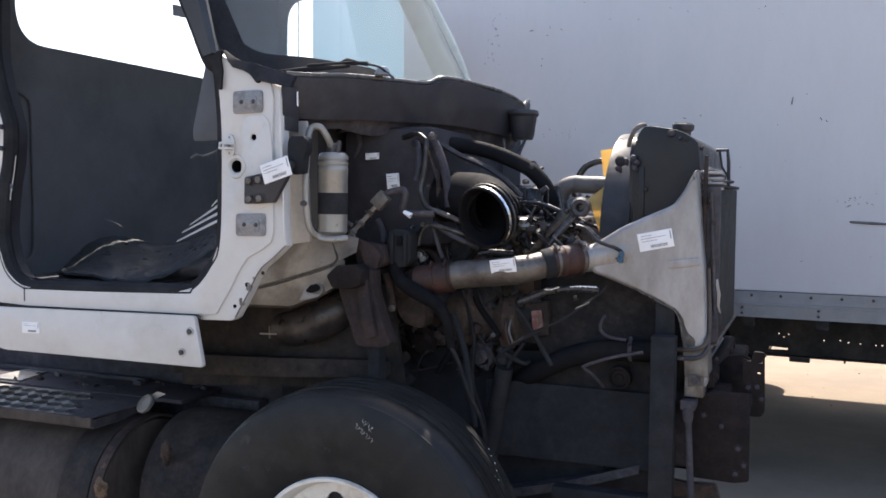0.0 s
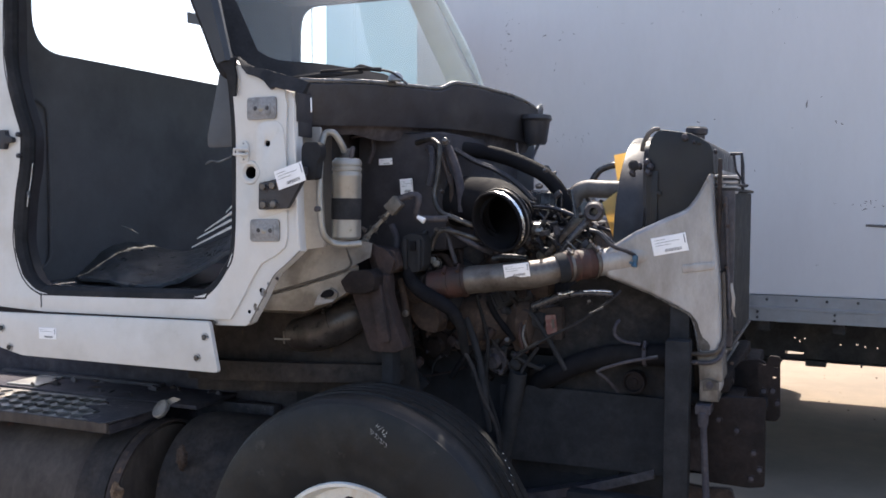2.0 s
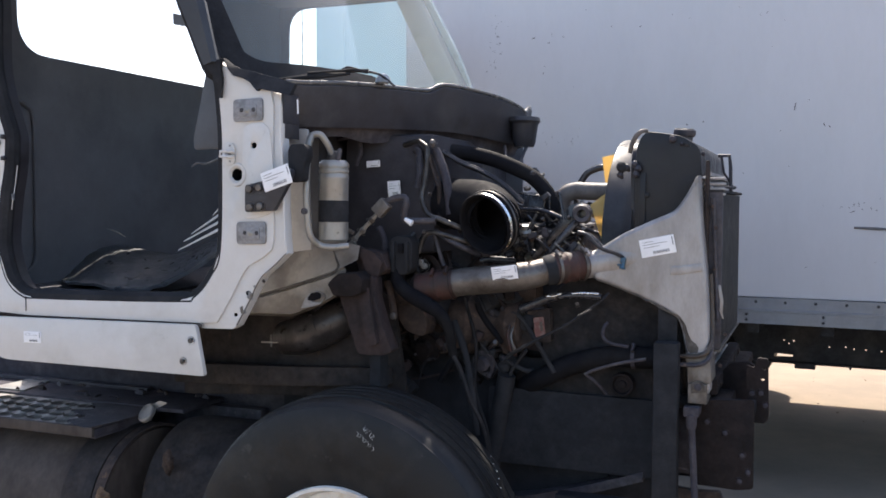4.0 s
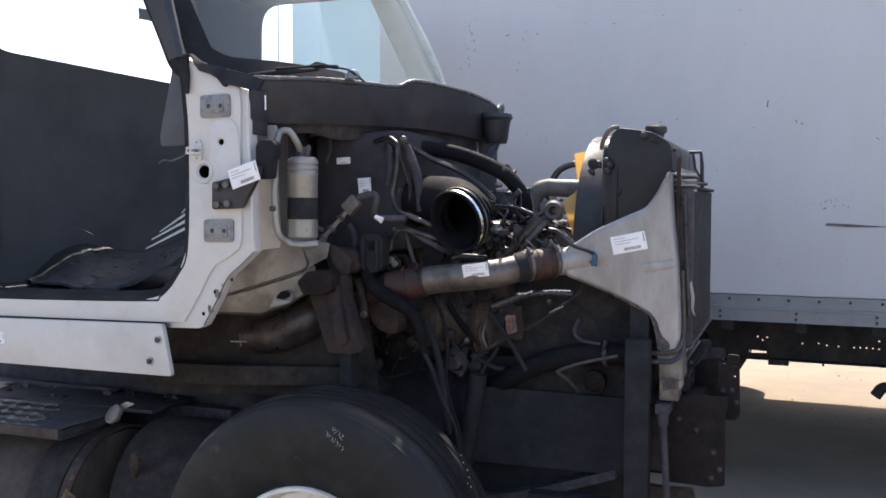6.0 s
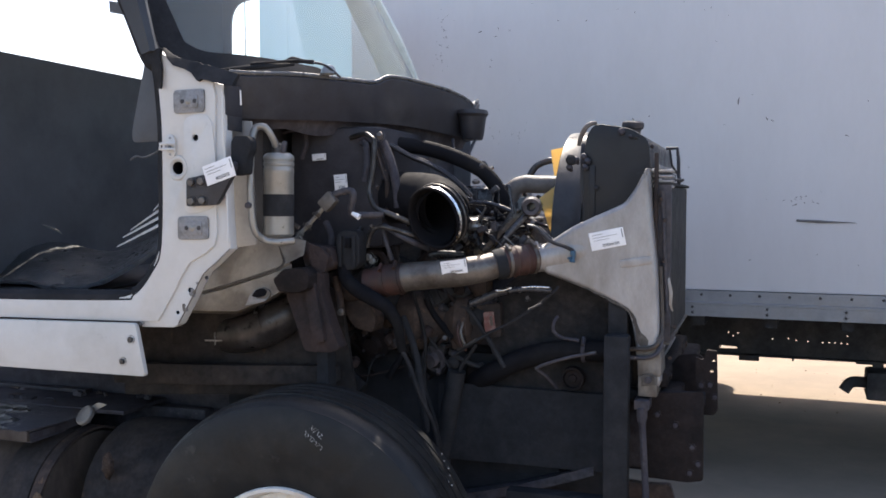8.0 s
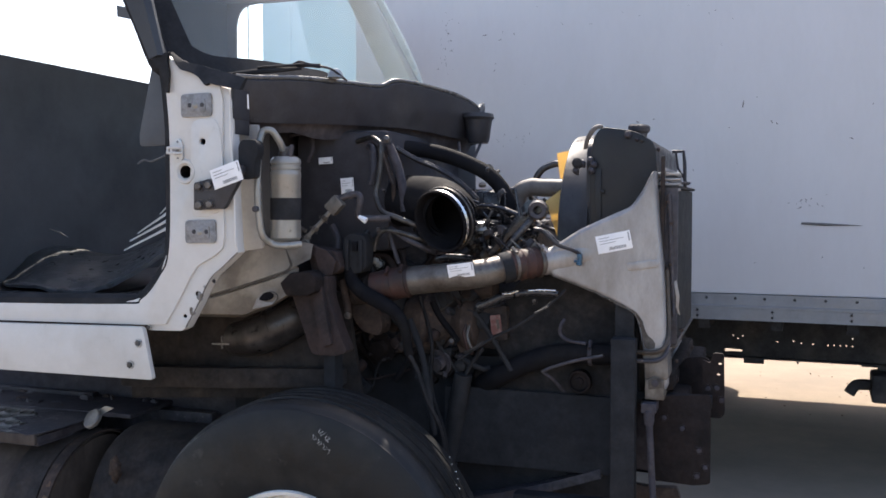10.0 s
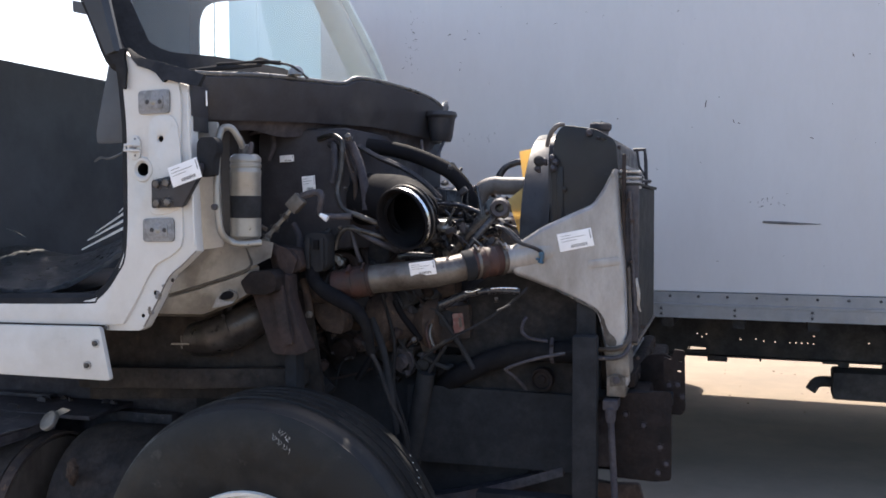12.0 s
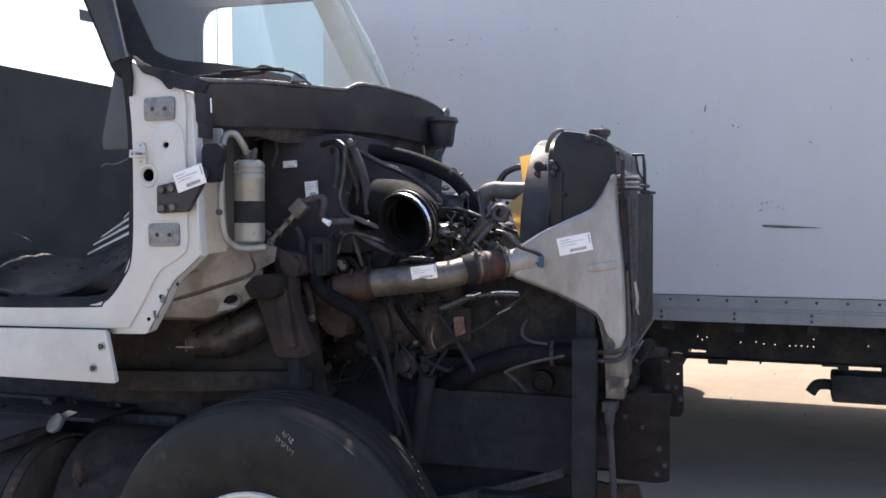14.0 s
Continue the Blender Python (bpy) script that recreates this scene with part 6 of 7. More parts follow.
    for k in range(16):
        a = Vector((-1.02 + 0.013 * k, 2.98 + 0.015 * (k % 4), 1.42 + 0.03 * math.sin(k * 2.4)))
        part("connector", lathe([(0, 0.012), (0.02, 0.014), (0.03, 0.008), (0.03, 0)], a, (math.sin(k), -1, math.cos(k * 1.7)), 8), (GLOSS_BLACK, RUBBER, ALU_CLEAN, GLOSS_BLACK)[k % 4], cl)
    # alternator with its red label
    al = P("alternator", lathe([(0, 0.03), (0.0, 0.07), (0.02, 0.082), (0.11, 0.082), (0.13, 0.065), (0.13, 0)], (-0.835, 3, 1.157), (-0.9, 0.3, 0), 30), GREASE, label="greasy alternator with a faded red label")
    part("rating_label", plate(rounded([(-0.852, 1.198), (-0.818, 1.203), (-0.811, 1.148), (-0.845, 1.135)], 0.004, 2), 2.90, 2.904), ORANGE_RED, al)
    part("rating_text", plate([(-0.83, 1.187), (-0.822, 1.188), (-0.818, 1.159), (-0.826, 1.156)], 2.896, 2.899), ALU_PIPE, al)
    hose("wire", [(-0.927, 2.9, 1.177), (-0.932, 2.88, 1.142), (-0.92, 2.88, 1.092), (-0.911, 2.9, 1.075)], 0.006, RUST_HOSE)
    hose("wire", [(-0.916, 2.9, 1.175), (-0.921, 2.88, 1.133), (-0.905, 2.88, 1.089)], 0.005, ALU_PIPE)
    hose("belt_pipe", [(-0.943, 2.85, 1.058), (-0.839, 2.85, 1.127), (-0.729, 2.85, 1.188), (-0.633, 2.86, 1.259), (-0.603, 2.88, 1.291)], 0.0042, DULL_BLACK)
    hose("air_line", [(-0.749, 2.84, 1.274), (-0.731, 2.84, 1.28), (-0.674, 2.84, 1.284), (-0.617, 2.84, 1.281)], 0.010, GLOSS_BLACK)
    # chrome rods here and below stand in for sunlit pipe edges
    hose("bright_tube", [(-0.707, 2.83, 1.289), (-0.671, 2.83, 1.292), (-0.622, 2.83, 1.291)], 0.0035, CHROME)
    hose("air_line", [(-0.878, 2.85, 1.231), (-0.822, 2.85, 1.255), (-0.794, 2.85, 1.267), (-0.757, 2.85, 1.276)], 0.014, GLOSS_BLACK)
    hose("bright_tube", [(-0.79, 2.83, 1.277), (-0.768, 2.83, 1.278), (-0.739, 2.83, 1.288)], 0.0035, CHROME)
    P("alternator_bracket", plate(rounded([(-0.915, 1.212), (-0.804, 1.227), (-0.799, 1.12), (-0.906, 1.099)], 0.008, 3), 2.925, 2.96, (), 0.006), RUST)
    # black sheet added to hide the fan and keep this hollow dark
    P("air_baffle", plate(rounded([(-0.84, 0.93), (-0.385, 0.93), (-0.385, 1.25), (-0.50, 1.33), (-0.62, 1.36), (-0.78, 1.30), (-0.84, 1.2)], 0.03, 3), 2.966, 2.975), FILL_BLACK, label="added black sheet standing in for the dark below the shroud")
    big = P("radiator_hose", tube([(-0.905, 2.99, 0.955), (-0.829, 2.935, 1.0), (-0.741, 2.925, 1.046), (-0.649, 2.925, 1.075), (-0.558, 2.928, 1.086), (-0.44, 2.928, 1.088)], [0.033, 0.033, 0.034, 0.035, 0.034, 0.034], 20), DULL_RUBBER, label="thick black lower radiator hose")
    part("clamp", clamp((-0.53, 2.928, 1.0865), (1, 0.0, 0.01), 0.0345, 0.012), SOOT, big)
    P("idler_pulley", lathe([(0.0, 0.0), (0.0, 0.012), (0.006, 0.014), (0.006, 0.026), (-0.004, 0.030), (-0.004, 0.036), (0.012, 0.038), (0.016, 0.034), (0.020, 0.038), (0.036, 0.036)], (-0.568, 2.93, 0.995), (0, 1, 0), 28), BRACKET_GRIME, label="greasy grooved belt pulley")
    P("frame_horn", plate(rounded([(-1.02, 0.955), (-0.42, 0.948), (-0.42, 0.70), (-1.02, 0.70)], 0.012, 3), 2.945, 2.957, (), 0.003), DULL_BLACK, label="oily black frame extension")
    hose("lower_hose", [(-0.606, 2.88, 1.197), (-0.613, 2.86, 1.181), (-0.614, 2.86, 1.154), (-0.587, 2.86, 1.135), (-0.535, 2.86, 1.129)], 0.005, SOOT)
    hose("lower_hose", [(-0.479, 2.84, 1.096), (-0.547, 2.84, 1.082), (-0.617, 2.84, 1.06), (-0.661, 2.84, 1.039), (-0.639, 2.86, 1.014), (-0.611, 2.9, 0.969)], 0.005, SOOT)
    hose("cable", [(-1.095, 2.74, 1.123), (-1.044, 2.73, 1.055), (-1.005, 2.73, 0.95), (-0.964, 2.75, 0.841), (-0.945, 2.78, 0.62)], 0.007, FILL_BLACK)
    hose("cable", [(-1.091, 2.9, 1.253), (-1.042, 2.88, 1.107), (-1.037, 2.86, 0.959), (-0.986, 2.84, 0.818), (-0.965, 2.86, 0.60)], 0.006, FILL_BLACK)


build_engine_bay()


def build_fittings():
    """Bare studs and lines put in for glints, with clips among the hoses."""
    for c, r in (((-1.165, 2.78, 1.597), 0.005), ((-0.835, 2.95, 1.515), 0.006), ((-0.81, 2.94, 1.473), 0.006), ((-0.701, 2.88, 1.249), 0.006), ((-1.163, 2.8, 1.762), 0.010), ((-1.176, 2.76, 1.473), 0.007), ((-0.871, 2.95, 1.668), 0.006), ((-0.742, 2.92, 1.522), 0.006), ((-1.106, 2.9, 1.472), 0.006), ((-0.959, 2.84, 1.117), 0.009)):
        P("stud", bolt(c, (0.1, -1, 0.5), r, 0.012), ALU_PIPE)
    P("sensor_head", lathe([(0, 0.0), (0, 0.017), (0.012, 0.02), (0.02, 0.013), (0.035, 0.012), (0.035, 0)], (-0.887, 2.92, 1.468), (0.1, -0.4, 0.9), 16), ALU_CLEAN)
    P("valve_cap", lathe([(0, 0.011), (0.005, 0.013), (0.010, 0.013), (0.014, 0.008), (0.014, 0)], (-0.905, 3, 1.613), (0, -0.3, 1), 16), ALU_PIPE)
    for pts, r in (([(-0.688, 2.83, 1.221), (-0.669, 2.84, 1.23), (-0.65, 2.85, 1.24)], 0.0028), ([(-0.919, 2.84, 1.083), (-0.883, 2.84, 1.104), (-0.858, 2.85, 1.122)], 0.003), ([(-0.667, 2.84, 1.038), (-0.617, 2.84, 1.06), (-0.547, 2.84, 1.082), (-0.479, 2.84, 1.098)], 0.0045), ([(-1.223, 2.8, 1.397), (-1.209, 2.79, 1.437), (-1.181, 2.78, 1.467)], 0.007), ([(-0.896, 2.9, 1.461), (-0.87, 2.91, 1.493), (-0.849, 2.92, 1.535)], 0.004), ([(-0.843, 2.95, 1.453), (-0.796, 2.95, 1.462)], 0.003)):
        hose("steel_line", pts, r, STEEL_PIPE)
    for pts, r in (([(-0.854, 3.05, 1.614), (-0.841, 3.04, 1.585), (-0.838, 3.03, 1.557)], 0.006), ([(-1.008, 3, 1.632), (-0.971, 2.98, 1.585), (-0.906, 2.96, 1.56)], 0.006), ([(-0.938, 3, 1.552), (-0.882, 2.98, 1.549), (-0.828, 2.96, 1.542), (-0.772, 2.95, 1.521)], 0.009), ([(-0.889, 2.95, 1.529), (-0.869, 2.95, 1.505), (-0.876, 2.95, 1.479)], 0.005), ([(-0.809, 3, 1.407), (-0.785, 2.98, 1.437), (-0.754, 2.97, 1.456), (-0.723, 2.96, 1.466)], 0.012), ([(-1.032, 2.9, 1.378), (-0.992, 2.9, 1.385), (-0.914, 2.9, 1.382)], 0.012), ([(-1.247, 2.84, 1.47), (-1.257, 2.83, 1.442), (-1.242, 2.83, 1.376), (-1.23, 2.84, 1.328)], 0.010)):
        hose("hose", pts, r * 0.9, GLOSS_BLACK)
    frng = random.Random(17)
    for k in range(16):
        a = Vector((frng.uniform(-0.85, -0.74), frng.uniform(2.86, 3.0), frng.uniform(1.39, 1.56)))
        d = Vector((frng.uniform(-1, 1), frng.uniform(-0.2, 0.2), frng.uniform(-0.9, 0.9))).normalized() * frng.uniform(0.03, 0.075)
        e = Vector((frng.uniform(-1, 1), 0, frng.uniform(-1, 1))) * 0.03
        hose("loom_wire", [a - d, a + e * 0.6, a + d * 0.6 + e, a + d], frng.choice((0.0025, 0.0035, 0.005)), (GLOSS_BLACK, STEEL_PIPE, GLOSS_BLACK, RUBBER)[k % 4], "", 7)
        if k % 3 == 0:
            P("connector", box((-0.014, -0.010, -0.009), (0.014, 0.010, 0.009), 0.003, m=Matrix.Translation(a + d) @ Matrix.Rotation(frng.uniform(0, 3), 4, "Y")), (BLACK_PLASTIC, GREASE)[k % 2])
    for f in (0.15, 0.45, 0.8):
        p = Vector((-1.411, 2.7, 1.436)) * (1 - f) + Vector((-1.317, 2.7, 1.533)) * f
        P("hex_nut", bolt(p - (Vector((-1.317, 2.7, 1.533)) - Vector((-1.411, 2.7, 1.436))).normalized() * 0.008, Vector((-1.317, 2.7, 1.533)) - Vector((-1.411, 2.7, 1.436)), 0.011, 0.016), DIRTY_ALU)
    # ribbed block and lugs between the duct and the tensioner
    blk = P("fuel_filter_head", box((-1.0, 3.0, 1.40), (-0.88, 3.1, 1.50), 0.015), GLOSS_BLACK, label="greasy cast filter head on the engine")
    for k in range(6):
        part("lug", lathe([(0, 0.013), (0.012, 0.013), (0.014, 0.008), (0.026, 0.008), (0.026, 0)], (-0.99 + 0.02 * k, 2.995, 1.42 + 0.03 * ((k * 2) % 3)), (0.2 * (k % 3 - 1), -1, 0.3), 8), (ALU_PIPE, GREASE, RUST)[k % 3], blk)
    # clips along the coolant hose
    for c, d in (((-0.895, 3.1, 1.646), (1, 0, -0.9)), ((-0.845, 3.09, 1.595), (0.5, 0, -1))):
        P("hose_clamp", clamp(c, d, 0.0215, 0.008), GREASE)
    # wiring loom along the top of the engine
    for k in range(4):
        o = Vector((0, 0.012 * k, 0.006 * math.sin(k * 2.1)))
        hose("wiring", [Vector(p) + o for p in ((-1.183, 2.92, 1.742), [(-1.123, 2.95, 1.704)][0], [(-1.067, 2.98, 1.678)][0], [(-0.998, 3, 1.636)][0], [(-0.934, 3.02, 1.572)][0])], 0.005, (RUBBER, GREASE, RUST, RUBBER)[k])


build_fittings()


def build_clutter():
    """Hoses, brackets and fittings that fill the dark of the engine bay."""
    rng = random.Random(21)
    for k in range(70):
        x, z = rng.uniform(-1.42, -0.86), rng.uniform(0.98, 1.36)
        y = rng.uniform(2.90, 3.0) + 0.12 * max(0, z - 1.1)
        d = Vector((rng.uniform(-1, 1), rng.uniform(-0.15, 0.2), rng.uniform(-1, 1))).normalized()
        e = Vector((rng.uniform(-1, 1), rng.uniform(-0.2, 0.2), rng.uniform(-1, 1))).normalized()
        p, n = Vector((x, y, z)), rng.uniform(0.05, 0.16)
        kind = k % 5
        m = (BRACKET_GRIME, DULL_BLACK, DULL_RUBBER, MOUNT_BROWN, DULL_BLACK)[rng.randrange(5)]
        if kind < 3:
            hose("hose", [p - d * n, p - d * n * 0.4 + e * 0.02, p + d * n * 0.4 + e * 0.03, p + d * n - e * 0.02], rng.choice((0.004, 0.006, 0.008, 0.011)), m)
        elif kind == 3:
            b = P("bracket", box((-n * 0.5, -0.012, -0.03), (n * 0.5, 0.012, 0.03), 0.006, m=Matrix.Translation(p) @ Matrix.Rotation(rng.uniform(0, 3), 4, "Y")), m)
            part("bolt", bolt(p + Vector((0, -0.012, 0)), (0, -1, 0), 0.009, 0.009), RUST, b)
        else:
            P("fitting", lathe([(0, 0), (0, 0.012), (0.01, 0.018), (0.03, 0.018), (0.035, 0.011), (0.05, 0.011), (0.05, 0)], p, d, 12), m)
    # thick dark hoses beside the air box
    for pts, r in (([(-1.171, 2.84, 1.745), (-1.141, 2.83, 1.685), (-1.118, 2.82, 1.611), (-1.11, 2.82, 1.533)], 0.017), ([(-1.237, 2.86, 1.762), (-1.187, 2.84, 1.719), (-1.156, 2.83, 1.648)], 0.006), ([(-1.527, 2.92, 1.692), (-1.483, 2.9, 1.612), (-1.483, 2.88, 1.514)], 0.02), ([(-1.534, 2.85, 1.786), (-1.485, 2.84, 1.792), (-1.399, 2.84, 1.779)], 0.008), ([(-1.452, 2.84, 1.784), (-1.441, 2.83, 1.741), (-1.463, 2.84, 1.698)], 0.01), ([(-1.357, 2.8, 1.488), (-1.332, 2.79, 1.441), (-1.345, 2.8, 1.375)], 0.012)):
        hose("hose", pts, r * 0.85, SOOT)
    hose("rusty_stay", [(-1.195, 2.81, 1.747), (-1.168, 2.8, 1.684), (-1.144, 2.8, 1.621)], 0.005, RUST)
    P("stay_bolt", bolt((-1.171, 2.82, 1.758), (0, -1, 0.3), 0.009, 0.01), ALU_PIPE)
    # engine side seen between the hoses and the radiator
    for k in range(26):
        p = Vector((rng.uniform(-0.98, -0.66), rng.uniform(3.14, 3.3), rng.uniform(1.36, 1.54)))
        d = Vector((rng.uniform(-1, 1), rng.uniform(-0.3, 0.3), rng.uniform(-0.8, 0.8))).normalized()
        e = Vector((rng.uniform(-1, 1), 0, rng.uniform(-1, 1)))
        if k % 3:
            hose("wire", [p - d * 0.07, p + e * 0.02, p + d * 0.06 + e * 0.01, p + d * 0.09 - e * 0.02], rng.choice((0.004, 0.006, 0.008)), (RUBBER, GLOSS_BLACK, GREASE)[k % 3])
        else:
            P("fitting", lathe([(0, 0), (0, 0.012), (0.01, 0.018), (0.03, 0.018), (0.04, 0.01), (0.06, 0.01), (0.06, 0)], p, d, 10), (GLOSS_BLACK, ALU_CLEAN, GLOSS_BLACK)[(k // 3) % 3])


build_clutter()


def build_castings():
    """Oily castings, flanges and covers low on the engine's side."""
    rng = random.Random(33)
    for k in range(34):
        x, z = rng.uniform(-1.40, -0.88), rng.uniform(0.93, 1.30)
        y = rng.uniform(2.925, 2.985) if x < -0.86 else rng.uniform(2.93, 2.96)
        p = Vector((x, y, z))
        m = (BRACKET_GRIME, DULL_BLACK, SOOT, RUST, DULL_BLACK, BRACKET_GRIME)[rng.randrange(6)]
        n = rng.uniform(0.02, 0.06)
        turn = Matrix.Translation(p) @ Matrix.Rotation(rng.uniform(0, 3.1), 4, "Y") @ Matrix.Rotation(rng.uniform(-0.5, 0.5), 4, "X")
        kind = k % 4
        if kind == 0:
            c = P("casting", box((-n, -0.03, -n * 0.6), (n, 0.03, n * 0.6), 0.012, m=turn), m)
            for q in (-0.5, 0.0, 0.5):
                part("rib", box((q * n - 0.004, -0.038, -n * 0.5), (q * n + 0.004, -0.029, n * 0.5), 0.002, m=turn), m, c)
        elif kind == 1:
            c = P("flange", lathe([(0.03, n * 0.5), (0.0, n * 0.5), (0.0, n), (-0.012, n), (-0.012, n * 0.6), (-0.03, n * 0.5), (-0.032, 0)], p, (rng.uniform(-0.4, 0.4), 1, rng.uniform(-0.4, 0.4)), 18), m)
            for q in range(5):
                a = q * 2 * math.pi / 5
                part("bolt", bolt(p + Vector((0.8 * n * math.cos(a), -0.012, 0.8 * n * math.sin(a))), (0, -1, 0), 0.005, 0.006), SOOT, c)
        elif kind == 2:
            d = Vector((rng.uniform(-1, 1), 0.1, rng.uniform(-1, 1))).normalized() * n * 1.8
            e = Vector((rng.uniform(-1, 1), -0.3, rng.uniform(-1, 1))).normalized() * n
            c = P("bent_pipe", tube([p - d, p - d * 0.3 + e * 0.5, p + d * 0.4 + e * 0.4, p + d - e * 0.6], n * 0.22, 10), m)
            part("ferrule", lathe([(0, n * 0.23), (0.004, n * 0.32), (0.016, n * 0.32), (0.02, n * 0.23)], p - d * 0.9, d, 10), SOOT, c)
        else:
            b = bmesh.new()
            bmesh.ops.create_icosphere(b, subdivisions=3, radius=n * 0.8)
            for v in b.verts:
                v.co *= 1 + 0.35 * noise.noise(v.co * 30 + p * 9) + 0.12 * noise.noise(v.co * 90 + p)
                v.co.y *= 0.5
            b.transform(turn)
            P("caked_housing", b, m)


build_castings()


# ---- chassis
def build_chassis():
    for y in (3.02, 3.90):
        ch = bmesh.new()
        box((-6.5, y, 0.70), (-0.30, y + 0.01, 0.98), 0.002, ch)
        box((-6.5, y, 0.70), (-0.30, y + (0.08 if y < 3.5 else -0.07), 0.71), 0.002, ch)
        box((-6.5, y, 0.97), (-0.30, y + (0.08 if y < 3.5 else -0.07), 0.98), 0.002, ch)
        P("frame_rail", ch, SOOT, label="greasy steel frame rail")
    P("front_axle", tube([(-1.258, 2.55, 0.52), (-1.258, 2.9, 0.45), (-1.258, 4.1, 0.45), (-1.258, 4.45, 0.52)], 0.06, 12), GREASE, label="greasy forged front axle beam")
    for y in (2.98, 3.94):
        sp = P("leaf_spring", loft([[(-1.9 + 1.4 * i / 12, y - 0.04, 0.72 - 0.16 * math.sin(math.pi * i / 12)), (-1.9 + 1.4 * i / 12, y + 0.04, 0.72 - 0.16 * math.sin(math.pi * i / 12)), (-1.9 + 1.4 * i / 12, y + 0.04, 0.69 - 0.16 * math.sin(math.pi * i / 12)), (-1.9 + 1.4 * i / 12, y - 0.04, 0.69 - 0.16 * math.sin(math.pi * i / 12))] for i in range(13)]), GREASE, label="black leaf spring")
        part("shock_absorber", tube([(-1.05, y, 0.5), (-0.95, y - 0.05, 1.0)], 0.03, 12, curve=False), DULL_BLACK, sp)
    P("steering_box", box((-0.86, 2.99, 0.66), (-0.62, 3.02, 0.98), 0.01), DULL_BLACK)
    # plate added so that no bright ground shows through the engine bay
    P("dark_bulkhead", plate([(-1.62, 0.9), (-1.05, 0.9), (-1.05, 1.42), (-1.62, 1.42)], 3.06, 3.08), GREASE)
    # dark box added to block the view of sunlit ground
    P("battery_box", box((-3.9, 2.95, 0.16), (-1.92, 3.01, 0.795), 0.01), GREASE, label="added dark box filling the gap under the deck")
    P("air_tank", lathe([(0, 0), (0, 0.22), (0.03, 0.265), (0.08, 0.275), (0.33, 0.275), (0.38, 0.25), (0.40, 0.18), (0.40, 0)], (-2.13, 2.76, 0.525), (1, 0, 0), 40), TANK_DARK, label="greasy black air tank")
    # inner wall added to stand in for the dark under the truck
    P("splash_panel", plate([(-1.85, 0.55), (-0.45, 0.55), (-0.45, 1.05), (-1.85, 1.05)], 3.0, 3.015), DULL_BLACK)
    # deck behind the wheel, fuel tank and step
    tank = P("fuel_tank", lathe([(0, 0), (0, 0.24), (0.02, 0.27), (0.03, 0.28), (1.76, 0.28), (1.78, 0.27), (1.78, 0)], (-3.96, 2.66, 0.49), (1, 0, 0), 40), TANK_GRIME, label="rusty cylindrical fuel tank beside the frame")
    for x, w, m in ((-2.345, 0.125, TANK_DARK), (-2.214, 0.04, RUST), (-3.4, 0.06, SOOT)):
        part("tank_strap", lathe([(0, 0.281), (0, 0.289), (w, 0.289), (w, 0.281)], (x, 2.66, 0.49), (1, 0, 0), 48, closed=True), m, tank)
    cap = part("fuel_cap", lathe([(0, 0.028), (0.003, 0.033), (0.014, 0.034), (0.018, 0.029), (0.016, 0.024), (0.017, 0)], (-2.066, 2.5, 0.86), (-0.25, -0.75, 0.6), 20), DIRTY_ALU, tank, "pale fuel filler cap")
    part("cap_tab", plate(rounded([(-2.077, 0.884), (-2.036, 0.905), (-2.004, 0.9), (-2.049, 0.877)], 0.003, 2), 2.515, 2.52), ALU_CLEAN, tank)
    ovals = []
    for i in range(14):
        for j in range(4):
            if i * 0.066 < 1.2:
                ovals.append((-2.35 - 0.066 * i - 0.033 * (j % 2), 2.475 + 0.070 * j))
    rings = [[(cx + 0.020 * math.cos(k * math.pi / 6), cy + 0.026 * math.sin(k * math.pi / 6)) for k in range(12)] for cx, cy in ovals]
    stp = P("step", plate([(-4.0, 2.44), (-2.245, 2.44), (-2.245, 2.745), (-4.0, 2.745)], 0.8095, 0.812, rings, axis="z"), DIRTY_ALU, label="worn open grip-tread step plate")
    for cx, cy in ovals:
        t = lathe([(0.0, 0.027), (0.003, 0.0245), (0.0045, 0.0225), (-0.004, 0.0205)], (0, 0, 0), (0, 0, 1), 12)
        t.transform(Matrix.Translation((cx, cy, 0.812)) @ Matrix.Diagonal((0.95, 1.25, 1, 1)))
        part("tread_rim", t, DIRTY_ALU, stp)
    part("grease_film", plate(smooth_loop([(-2.247, 2.442), (-2.247, 2.74), (-2.52, 2.74), (-2.44, 2.66), (-2.50, 2.60), (-2.38, 2.55), (-2.40, 2.48), (-2.33, 2.442)], 3), 0.8123, 0.816, axis="z"), SOOT, stp, "caked black grease")
    part("step_pan", box((-4.0, 2.45, 0.77), (-2.25, 2.74, 0.78), 0.002), SOOT, stp)
    part("step_front", box((-4.0, 2.426, 0.780), (-2.243, 2.439, 0.814), 0.003), TANK_GRIME, stp)
    part("end_cap", box((-2.262, 2.44, 0.781), (-2.247, 2.74, 0.804), 0.002), SOOT, stp)
    P("deck_plate", box((-4.5, 2.75, 0.805), (-2.12, 3.0, 0.82), 0.003), SOOT, label="oily deck plate over the frame")
    # bright sheet laid where a patch of sun falls on the deck
    tagged(part("sunlit_strip", plate([(-3.07, 2.767), (-3.069, 2.911), (-3.1, 3.066), (-3.006, 3.094), (-2.927, 2.869), (-2.909, 2.776)], 0.821, 0.827, (), 0.001, axis="z"), ALU_CLEAN), "bright strip standing in for sun falling on the deck", "metal strip")
    P("deck_bar", box((-3.3, 2.955, 0.821), (-2.45, 2.99, 0.835), 0.002), GREASE)
    rng = random.Random(11)
